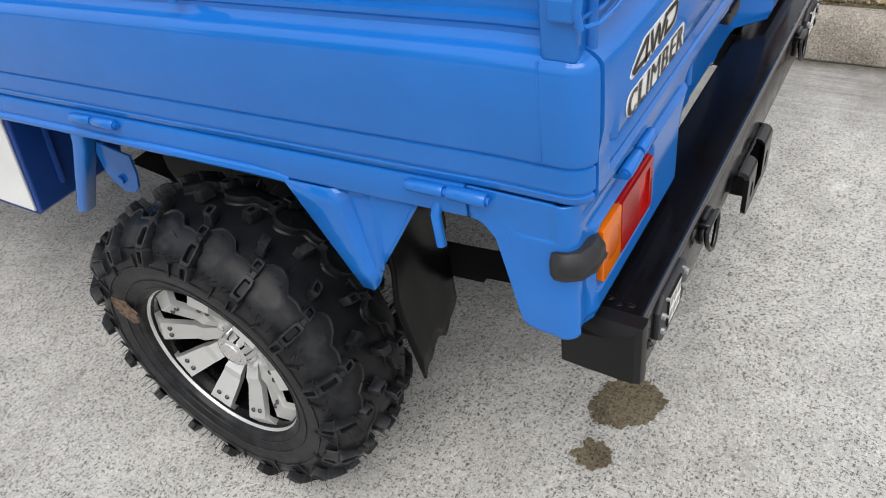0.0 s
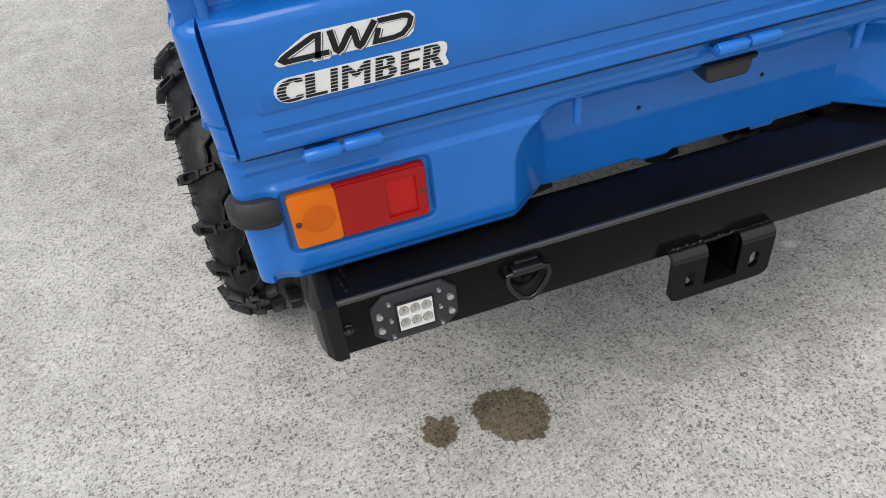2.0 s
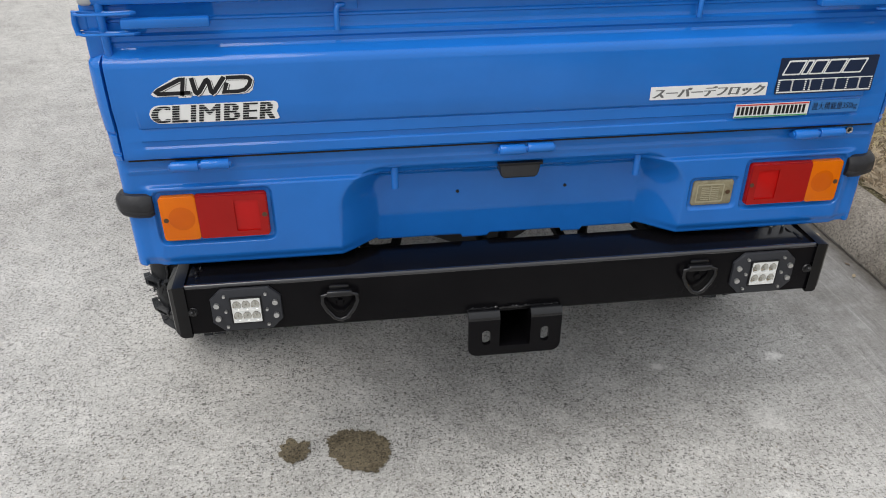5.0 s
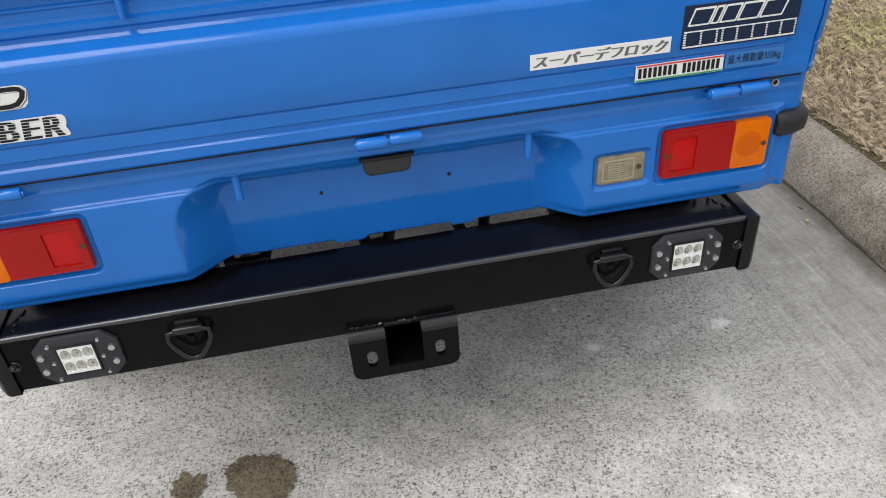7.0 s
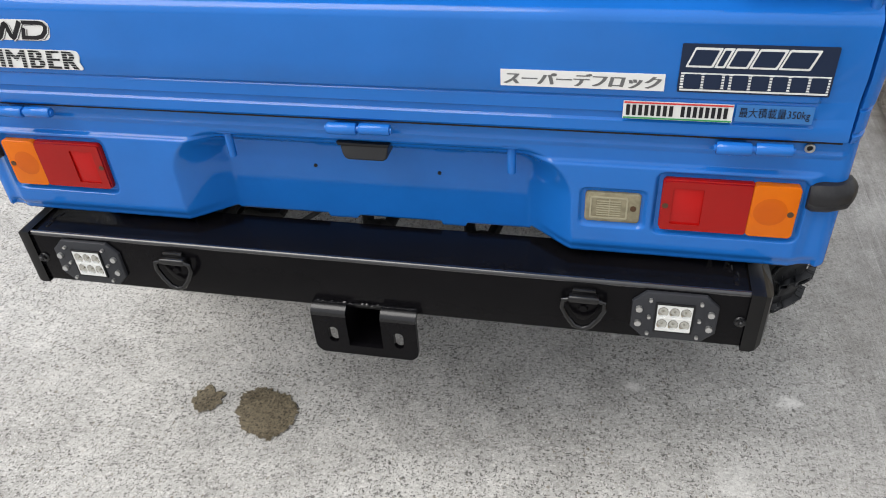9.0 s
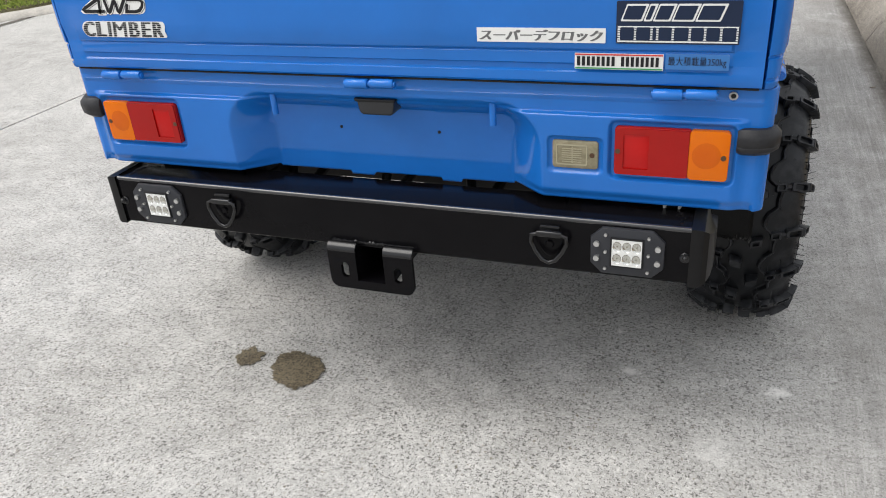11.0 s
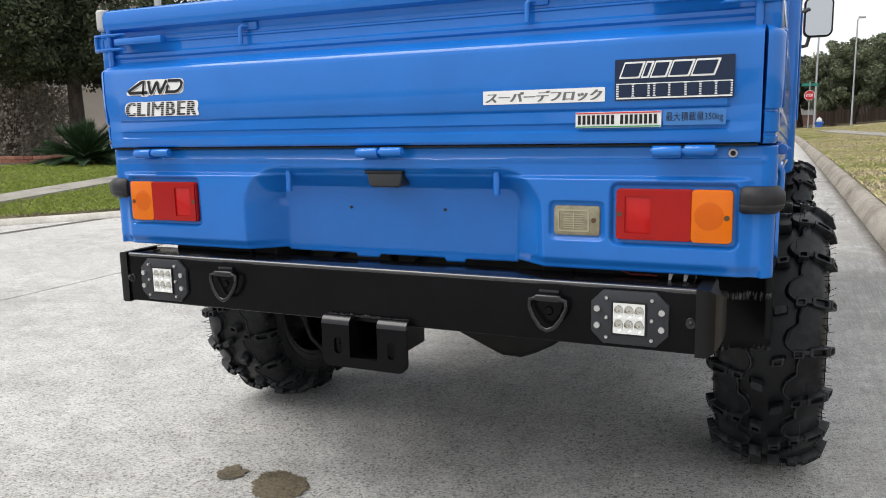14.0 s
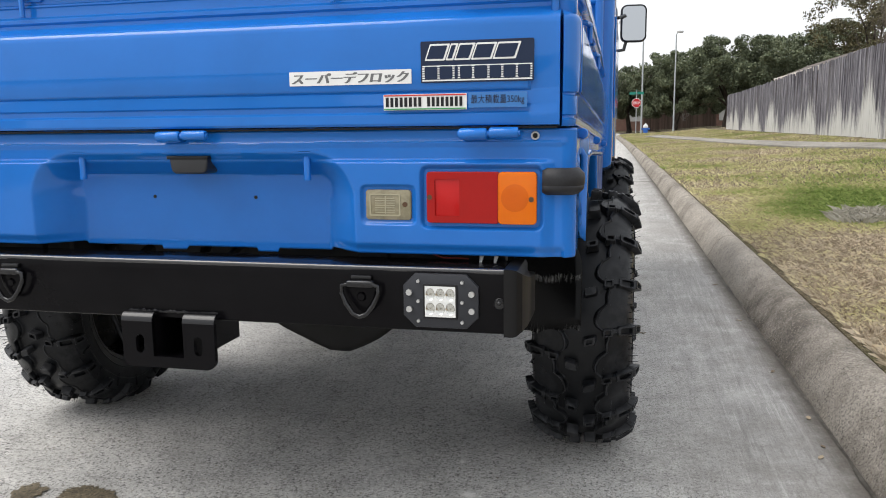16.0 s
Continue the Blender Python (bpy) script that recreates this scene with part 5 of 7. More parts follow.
# ---- underbody ----
bm = bmesh.new()
tube(bm, [(-0.58, 0.655, 0.317), (0.58, 0.655, 0.317)], 0.035, 14)
part("rear_axle", bm, M_UNDER, truck, "sooty black rear axle", True)
bm = bmesh.new()
HOUSING = [(-0.20, 0.305), (-0.095, 0.246), (-0.02, 0.213), (0.028, 0.194), (0.080, 0.193), (0.12, 0.210), (0.165, 0.234), (0.25, 0.300), (0.20, 0.345), (0.12, 0.41), (0.02, 0.42), (-0.08, 0.36)]
prism(bm, HOUSING, 0.585, 0.725, "y", 0.018, seg=3)
part("differential", bm, M_UNDER, truck, "sooty axle housing", True)
for s in (-1, 1):
    bm = bmesh.new()
    for k in range(4):
        half = 0.56 - 0.11 * k
        pts = [(s * 0.43, 0.62 + half * (i / 8 - 0.5) * 2, 0.385 - k * 0.012 + 0.045 * ((i / 8 - 0.5) * 2 * half / 0.56) ** 2) for i in range(9)]
        grid(bm, lambda u, v: (pts[u][0] + (v - 0.5) * 0.055, pts[u][1], pts[u][2]), range(9), (0, 1))
        grid(bm, lambda u, v: (pts[u][0] + (v - 0.5) * 0.055, pts[u][1], pts[u][2] - 0.008), range(9), (0, 1))
    part("leaf_spring", bm, M_UNDER, truck)
    bm = bmesh.new()
    box(bm, s * 0.33 - 0.03, s * 0.33 + 0.03, 0.06, 3.0, 0.50, 0.59, 0.006)
    part("chassis_rail", bm, M_UNDER, truck)
for y, z, half in ((0.235, 0.47, 0.36), (0.62, 0.60, 0.44), (1.2, 0.60, 0.44), (1.8, 0.60, 0.44)):
    bm = bmesh.new()
    box(bm, -half, half, y - 0.03, y + 0.03, z, 0.73, 0.004)
    part("cross_member", bm, M_UNDER, truck)
bm = bmesh.new()
tube(bm, [(-0.60, 0.55, 0.36), (-0.585, 0.55, 0.268), (-0.555, 0.55, 0.198), (-0.50, 0.55, 0.156), (-0.395, 0.55, 0.165), (-0.28, 0.56, 0.24)], 0.007, 8)
part("brake_hose", bm, M_RUBBER, truck, "hanging black hose", True)
bm = bmesh.new()
box(bm, -0.45, 0.45, 1.1, 1.9, 0.48, 0.73, 0.02)
part("under_tray", bm, M_UNDER, truck)

# hoses and brackets seen through the slit above the bumper
for x0, x1, y, z in ((-0.30, -0.20, 0.12, 0.50), (-0.06, 0.02, 0.10, 0.51), (0.12, 0.20, 0.13, 0.48)):
    bm = bmesh.new()
    tube(bm, [(x0, y + 0.06, z + 0.03), (x0 + 0.02, y, z), ((x0 + x1) / 2, y + 0.01, z - 0.012), (x1 - 0.02, y, z), (x1, y + 0.06, z + 0.03)], 0.011, 8)
    part("brake_pipe", bm, M_UNDER, truck, smooth=True)
# pale bolt ends and a loose red wire above the bumper
M_WIRE = mat("red_wire", (0.30, 0.03, 0.02), 0.5)
for x in (0.537, 0.562):
    bm = bmesh.new()
    tube(bm, [(x, 0.020, 0.546), (x + 0.003, 0.020, 0.560)], [0.0022, 0.0040], 8)
    part("bolt_end", bm, M_STICKW, bumper, "pale bolt end")
bm = bmesh.new()
tube(bm, [(0.44, 0.05, 0.556), (0.47, 0.03, 0.551), (0.495, 0.022, 0.553), (0.515, 0.03, 0.5505)], 0.0013, 6)
part("loose_wire", bm, M_WIRE, bumper, "thin red wire")
for s in (-1, 1):
    bm = bmesh.new()
    box(bm, min(s * 0.365, s * 0.575), max(s * 0.365, s * 0.575), 0.056, 0.086, 0.470, 0.562, 0.003)
    part("bumper_bracket", bm, M_UNDER, truck)
# arms that carry the bumper
for s in (-1, 1):
    bm = bmesh.new()
    box(bm, s * 0.33 - 0.035, s * 0.33 + 0.035, 0.036, 0.10, 0.455, 0.535, 0.004)
    part("bumper_arm", bm, M_UNDER, truck)

# side boxes ahead of the rear wheels, dark inside and white outside
for s in (-1, 1):
    bm = bmesh.new()
    vs = prism(bm, [(1.13, 0.72), (1.20, 0.44), (1.22, 0.425), (1.75, 0.425), (1.75, 0.72)], s * 0.46, s * 0.684, "x", 0.004)
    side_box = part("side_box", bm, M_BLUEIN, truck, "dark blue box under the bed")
    bm = bmesh.new()
    prism(bm, [(1.15, 0.70), (1.215, 0.44), (1.74, 0.44), (1.74, 0.70)], s * 0.684, s * 0.690, "x", 0.002)
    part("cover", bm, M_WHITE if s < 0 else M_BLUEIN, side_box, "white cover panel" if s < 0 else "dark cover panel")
    for k in range(3):
        bm = bmesh.new()
        tube(bm, [(s * (0.50 + 0.06 * k), 1.142, 0.66), (s * (0.50 + 0.06 * k), 1.185, 0.48)], 0.007, 8)
        part("pressed_rib", bm, M_BLUEIN, side_box, smooth=True)
    bm = bmesh.new()
    prism(bm, [(0.955, 0.575), (1.06, 0.59), (1.058, 0.52), (1.045, 0.495), (1.02, 0.478), (0.99, 0.480), (0.97, 0.497), (0.958, 0.53)], s * 0.59, s * 0.595, "x", 0.001)
    tube(bm, [(s * 0.585, 1.01, 0.51), (s * 0.602, 1.01, 0.51)], 0.009, 8)
    part("spring_bracket", bm, M_BLUE, truck)

# ---- stickers and writing ----
def sticker(name, x0, x1, z0, z1, y, material, parent, r=0.002, thick=0.0008, label=""):
    bm = bmesh.new()
    prism(bm, rounded(x0, x1, z0, z1, r, 3), y - thick, y + 0.0005, "y")
    return part(name, bm, material, parent, label)


FACE = -0.0270

def backing(x0, x1, z0, z1, outline, label):
    bm = bmesh.new()
    prism(bm, [(x0 + (x1 - x0) * u, z0 + (z1 - z0) * v) for u, v in outline], FACE - 0.0004, FACE + 0.0004, "y")
    return part("sticker", bm, M_STICKW, truck, label)


HUG = [(0.0, 0.16), (0.02, 0.04), (0.05, 0.0), (0.25, 0.0), (0.26, -0.08), (0.37, -0.08), (0.39, 0.0), (0.88, 0.0), (0.94, 0.05), (0.975, 0.2), (1.0, 0.62), (0.995, 0.82), (0.97, 0.95), (0.93, 1.0), (0.30, 1.0), (0.24, 0.95), (0.05, 0.42)]
st = backing(-0.6065, -0.4435, 0.8885, 0.9205, HUG, "white and black sticker reading 4WD")


def stroke(bm, pts, width, y):
    """A flat printed stroke along a bent line, mitred at its bends."""
    rows = []
    for i, p in enumerate(pts):
        a = (Vector(p) - Vector(pts[i - 1])).normalized() if i else None
        b = (Vector(pts[i + 1]) - Vector(p)).normalized() if i < len(pts) - 1 else None
        d = ((a or b) + (b or a))
        d = d.normalized() if d.length > 0.2 else (a or b)
        side = Vector((-d.y, d.x))
        k = 1 / max(0.45, abs(d.dot(a or b)))
        rows.append([bm.verts.new((p[0] + side.x * q * k, y, p[1] + side.y * q * k)) for q in (-width / 2, width / 2)])
    for r0, r1 in zip(rows, rows[1:]):
        bm.faces.new((r0[0], r1[0], r1[1], r0[1]))


FORMS = (((0.292, 0.02), (0.325, 0.86), (0.292, 0.86), (0.080, 0.36), (0.052, 0.26), (0.070, 0.17), (0.378, 0.17)),
         ((0.405, 0.93), (0.425, 0.20), (0.440, 0.13), (0.462, 0.20), (0.535, 0.74), (0.552, 0.78), (0.562, 0.72), (0.575, 0.20), (0.588, 0.13), (0.608, 0.20), (0.715, 0.92)),
         ((0.735, 0.62), (0.700, 0.15), (0.835, 0.15), (0.895, 0.22), (0.945, 0.45), (0.965, 0.70), (0.945, 0.83), (0.910, 0.87), (0.735, 0.87)))
for form, width in zip(FORMS, (0.0064, 0.0072, 0.0062)):
    for name, dx, dz, wide, out, look_of in (("letter_shade", 0.0024, -0.0018, width, 0.0008, M_STICKG), ("letter_gap", 0.0007, -0.0006, width + 0.0010, 0.0010, M_STICKW), ("letter", 0.0, 0.0, width, 0.0013, M_STICKK)):
        bm = bmesh.new()
        stroke(bm, [(-0.6065 + 0.163 * u + dx, 0.8885 + 0.032 * v + dz) for u, v in form], wide, FACE - out)
        part(name, bm, look_of, st)
HUG = [(0.085 - 0.085 * math.sin(math.pi * i / 12), 0.5 + 0.5 * math.cos(math.pi * i / 12)) for i in range(13)] + [(0.985, 0.0), (0.998, 0.05), (0.998, 0.12), (0.983, 0.42), (0.998, 0.66), (0.997, 0.86), (0.985, 0.96), (0.965, 1.0)]
st = backing(-0.6150, -0.4100, 0.8437, 0.8745, HUG, "white and black sticker reading CLIMBER")
for char, a, b, fat in (("C", 0.018, 0.158, 0.0032), ("L", 0.180, 0.292, 0.0034), ("I", 0.318, 0.355, 0.0026), ("M", 0.376, 0.548, 0.0013), ("B", 0.572, 0.700, 0.0022), ("E", 0.722, 0.832, 0.0026), ("R", 0.852, 0.978, 0.0023)):
    letters("letter", char, M_STICKK, st, -0.6150 + 0.205 * a, -0.6150 + 0.205 * b, 0.8452, 0.8731, FACE - 0.0010, 0.0045, bands=[(0.8487 + 0.0041 * i, 0.0011) for i in range(6)], bold=fat)
st = sticker("sticker", 0.222, 0.434, 0.846, 0.869, FACE, M_STICKW, truck, 0.0005, label="white sticker with grey Japanese lettering")
letters("lettering", "スーパーデフロック", M_STICKG, st, 0.227, 0.430, 0.8485, 0.8665, FACE - 0.0010, 0.004, bold=0.0015)
st = sticker("sticker", 0.385, 0.524, 0.8035, 0.829, -0.0235, M_STICKW, truck, 0.0005, label="white sticker with red and green edges and black dealer lettering")
bm = bmesh.new()
box(bm, 0.386, 0.523, -0.0252, -0.0235, 0.8262, 0.8282)
part("red_edge", bm, M_STICKR, st)
bm = bmesh.new()
box(bm, 0.386, 0.523, -0.0252, -0.0235, 0.8043, 0.8062)
part("green_edge", bm, M_STICKGR, st)
rng = random.Random(2)
for a, b, k in ((0.389, 0.452, 8), (0.459, 0.520, 8)):
    for i in range(k):
        bm = bmesh.new()
        w = (b - a) / k
        x = a + i * w
        box(bm, x, x + w * 0.62, -0.0252, -0.0235, 0.8090, 0.8240)
        part("mark", bm, M_STICKK, st)
st = sticker("sticker", 0.527, 0.621, 0.806, 0.830, -0.0235, M_STICKL, truck, 0.001, label="pale blue sticker with black load limit lettering")
letters("lettering", "最大積載量350kg", M_STICKK, st, 0.531, 0.617, 0.8100, 0.8262, -0.0250)
st = sticker("sticker", 0.450, 0.632, 0.846, 0.911, FACE, M_STICKN, truck, 0.002, label="navy and white emblem sticker with slanted shapes and stripes")
# a row of slanted outlined forms above, a striped field with plain blocks below
def leaning(x0, x1, z0, z1, lean=0.36):
    return [(px + lean * (pz - z0), pz) for px, pz in rounded(x0, x1, z0, z1, 0.0012, 2)]


x = 0.4565
for w in (0.033, 0.0125, 0.026, 0.033, 0.0365):
    bm = bmesh.new()
    prism(bm, leaning(x, x + w, 0.8805, 0.9065), FACE - 0.0016, FACE, "y")
    shape = part("emblem_shape", bm, M_STICKW, st)
    bm = bmesh.new()
    prism(bm, leaning(x + 0.0032, x + w - 0.0022, 0.8833, 0.9037), FACE - 0.0021, FACE, "y")
    part("emblem_inside", bm, M_STICKN, shape)
    x += w + 0.0014
for i in range(7):
    bm = bmesh.new()
    z = 0.8485 + i * 0.0037
    box(bm, 0.4525, 0.6295, FACE - 0.0014, FACE, z, z + 0.0023)
    part("emblem_stripe", bm, M_STICKW, st)
x = 0.4565
for w in (0.0236, 0.0236, 0.0078, 0.022, 0.0236, 0.0210, 0.022, 0.022):
    bm = bmesh.new()
    prism(bm, rounded(x, x + w - 0.0025, 0.8520, 0.8715, 0.002, 2), FACE - 0.002, FACE, "y")
    part("emblem_block", bm, M_STICKN, st)
    x += w + 0.0010

# ---- cab, far end of the truck ----
CAB = [(1.97, 0.60), (1.97, 1.25), (2.03, 1.80), (2.10, 1.85), (2.72, 1.86), (2.80, 1.82), (3.10, 1.22), (3.16, 1.10), (3.18, 0.62), (3.05, 0.56), (2.94, 0.60), (2.86, 0.70), (2.70, 0.78), (2.42, 0.78), (2.26, 0.70), (2.16, 0.58)]
bm = bmesh.new()
prism(bm, CAB, -0.718, 0.718, "x", 0.03, seg=3)
cab = part("cab", bm, M_BLUE, truck, "blue cab with dark windows", 40)
for s in (-1, 1):
    bm = bmesh.new()
    prism(bm, [(2.14, 1.26), (2.17, 1.74), (2.70, 1.76), (2.98, 1.26)], s * 0.718, s * 0.721, "x")
    part("side_window", bm, M_GLASS, cab)
    bm = bmesh.new()
    prism(bm, [(2.10, 0.80), (2.10, 1.21), (3.04, 1.21), (3.06, 0.80)], s * 0.718, s * 0.725, "x", 0.003)
    door = part("door", bm, M_BLUE, cab)
    bm = bmesh.new()
    m = Matrix.Translation((s * 0.80, 3.19, 1.31)) @ Matrix.Rotation(s * radians(6), 4, "Z")
    vs = prism(bm, rounded(-0.069, 0.069, -0.099, 0.099, 0.032), 0.0, 0.035, "y", 0.006)
    bmesh.ops.transform(bm, matrix=m, verts=vs)
    tube(bm, [(s * 0.718, 3.12, 1.16), (s * 0.75, 3.18, 1.17), (s * 0.77, 3.22, 1.26)], 0.009)
    tube(bm, [(s * 0.718, 3.03, 1.32), (s * 0.75, 3.18, 1.35), (s * 0.77, 3.22, 1.33)], 0.009)
    mirror = part("wing_mirror", bm, M_PLASTIC, truck, "black-framed wing mirror", 40)
    bm = bmesh.new()
    vs = prism(bm, rounded(-0.060, 0.060, -0.090, 0.090, 0.025), -0.002, 0.004, "y")
    bmesh.ops.transform(bm, matrix=m, verts=vs)
    part("mirror_glass", bm, M_MIRROR, mirror)
bm = bmesh.new()
box(bm, -0.55, 0.55, 1.966, 1.974, 1.30, 1.68, 0.002)
part("rear_window", bm, M_GLASS, cab)
bm = bmesh.new()
for x in (-0.66, 0.66):
    tube(bm, [(x, 1.94, 0.77), (x, 1.94, 1.78)], 0.018)
tube(bm, [(-0.66, 1.94, 1.78), (0.66, 1.94, 1.78)], 0.018)
tube(bm, [(-0.66, 1.94, 1.25), (0.66, 1.94, 1.25)], 0.014)
part("cab_guard", bm, M_BLUE, truck, "blue tubular cab guard", True)

# ---- far side of the street and beyond ----
def walk_strip(name, pts, width, label):
    """A strip of pavement slabs along a plan line."""
    ob = base(name, (pts[0][0], pts[0][1], 0), label, "pavement", kind="structure")
    for (x0, y0), (x1, y1) in zip(pts, pts[1:]):
        d = Vector((x1 - x0, y1 - y0))
        k = max(1, round(d.length / 1.5))
        side = Vector((-d.y, d.x)).normalized() * width / 2
        for i in range(k):
            a, b = Vector((x0, y0)) + d * (i + 0.008) / k, Vector((x0, y0)) + d * (i + 0.992) / k
            bm = bmesh.new()
            cs = [a - side, b - side, b + side, a + side]
            top = [bm.verts.new((c.x, c.y, lawn_z(c.x, c.y) + 0.035)) for c in cs]
            low = [bm.verts.new((c.x, c.y, lawn_z(c.x, c.y) - 0.06)) for c in cs]
            bm.faces.new(top)
            for j in range(4):
                bm.faces.new((top[j], low[j], low[(j + 1) % 4], top[(j + 1) % 4]))
            part("slab", bm, M_WALK, ob)
    return ob


walk_strip("pavement_left", [(-6.55, 3.4), (-7.05, 5.0), (-8.9, 10.0)], 0.45, "pale concrete footpath across the far lawn")
walk_strip("pavement_right", [(6.0, 8.0), (4.35, 14.5), (3.6, 20.0), (2.6, 28.0), (1.9, 34.0)], 0.7, "pale concrete footpath curving over the verge")

M_FENCE = mat("weathered_fence_wood", (0.3, 0.28, 0.26), 0.9, spec=0.2)
n = Nodes(M_FENCE)
pos = n.world()
stretch = n.t.nodes.new("ShaderNodeMapping")
stretch.inputs["Scale"].default_value = (3.0, 3.0, 0.22)
n.link(pos, stretch.inputs["Vector"])
streak = n.noise(3.2, 6, 0.75, stretch.outputs[0])
c = n.mix(n.ramp(streak, (0.38, 0.0), (0.66, 1.0)), (0.040, 0.036, 0.048), (0.30, 0.29, 0.31))
c = n.mix(n.math("MULTIPLY", n.ramp(n.random(), (0.6, 0.0), (1.0, 1.0)), 0.6), c, (0.075, 0.068, 0.066))
sep = n.t.nodes.new("ShaderNodeSeparateXYZ")
n.link(pos, sep.inputs[0])
along = n.t.nodes.new("ShaderNodeMapping")
along.inputs["Scale"].default_value = (0.0, 1.0, 0.0)
n.link(pos, along.inputs["Vector"])
flame = n.noise(0.55, 3, 0.5, along.outputs[0])
reach = n.math("ADD", n.math("MULTIPLY", n.math("SUBTRACT", flame, 0.5), 4.2), n.math("MULTIPLY", n.math("SUBTRACT", streak, 0.5), 2.2))
rise = n.math("ADD", n.math("MULTIPLY", n.math("SUBTRACT", reach, n.math("SUBTRACT", sep.outputs[2], 1.0)), 0.5), 0.5)
c = n.mix(n.ramp(rise, (0.46, 0.0), (0.72, 0.9)), c, (0.58, 0.57, 0.53))
n.color(c)


def build_fence():
    """Upright boards side by side, their tops slightly uneven."""
    fence = base("fence", (5.7, 28, 0.5), "tall weathered grey board fence with pale stains", "fence", kind="structure")
    rng = random.Random(11)
    bms = []
    me = []
    for v in range(4):
        bm = bmesh.new()
        h = 1.72 + 0.012 * v
        box(bm, -0.009, 0.009, -0.068, 0.068, -0.30, h, 0.002, 1)
        me.append(link_mesh("board", bm, M_FENCE))
    y = 10.5
    i = 0
    while y < 40.5:
        ob = new("board", me[rng.randrange(4)])
        ob.parent = fence
        ob.matrix_parent_inverse = fence.matrix_basis.inverted()
        gz = 0.70 - 0.012 * (y - 16)
        ob.matrix_basis = pose(5.78 - 0.004 * (y - 16) + rng.uniform(-0.006, 0.006), y, gz - 0.12 + rng.uniform(-0.012, 0.012), rng.uniform(-0.4, 0.4), rng.uniform(-0.5, 0.5), rng.uniform(-1, 1))
        y += 0.142
        i += 1
    bm = bmesh.new()
    for z in (0.35, 1.5):
        prism(bm, [(5.80, 10.5), (5.84, 10.5), (5.74, 40.5), (5.70, 40.5)], z + 0.5, z + 0.59, "z")
    part("rail", bm, M_FENCE, fence)


build_fence()

M_BARK = mat("oak_bark", (0.06, 0.05, 0.04), 0.95, spec=0.2)
n = Nodes(M_BARK)
n.color(n.mix(n.ramp(n.noise(9, 6, 0.7, n.scaled(1, 1, 0.3)), (0.35, 0.0), (0.7, 1.0)), (0.03, 0.025, 0.02), (0.12, 0.10, 0.085)))
n.bump(n.noise(16, 5, 0.7, n.scaled(1, 1, 0.25)), 0.8, 0.03)


def leaves(name, dark, light):
    m = mat(name, dark, 0.6, spec=0.35)
    n = Nodes(m)
    c = n.mix(n.ramp(n.island(), (0.0, 0.0), (1.0, 1.0)), dark, light)
    c = n.mix(n.ramp(n.noise(0.7, 3), (0.4, 0.0), (0.65, 0.6)), c, tuple(v * 0.55 for v in dark))
    n.color(c)
    n.b.inputs["Transmission Weight"].default_value = 0.0
    return m


# far oaks: distance haze is mixed into the leaf colour, paler and bluish
M_LEAF = leaves("hazed_oak_leaves", (0.082, 0.104, 0.062), (0.21, 0.235, 0.135))
# near oak: the crown's shade is put into a darker leaf colour
M_LEAFSHADED = leaves("shaded_oak_leaves", (0.026, 0.038, 0.018), (0.085, 0.105, 0.05))
M_LEAF2 = leaves("brownish_leaves", (0.07, 0.065, 0.03), (0.15, 0.13, 0.06))
M_TWIG = mat("bare_twigs", (0.10, 0.085, 0.07), 0.9)


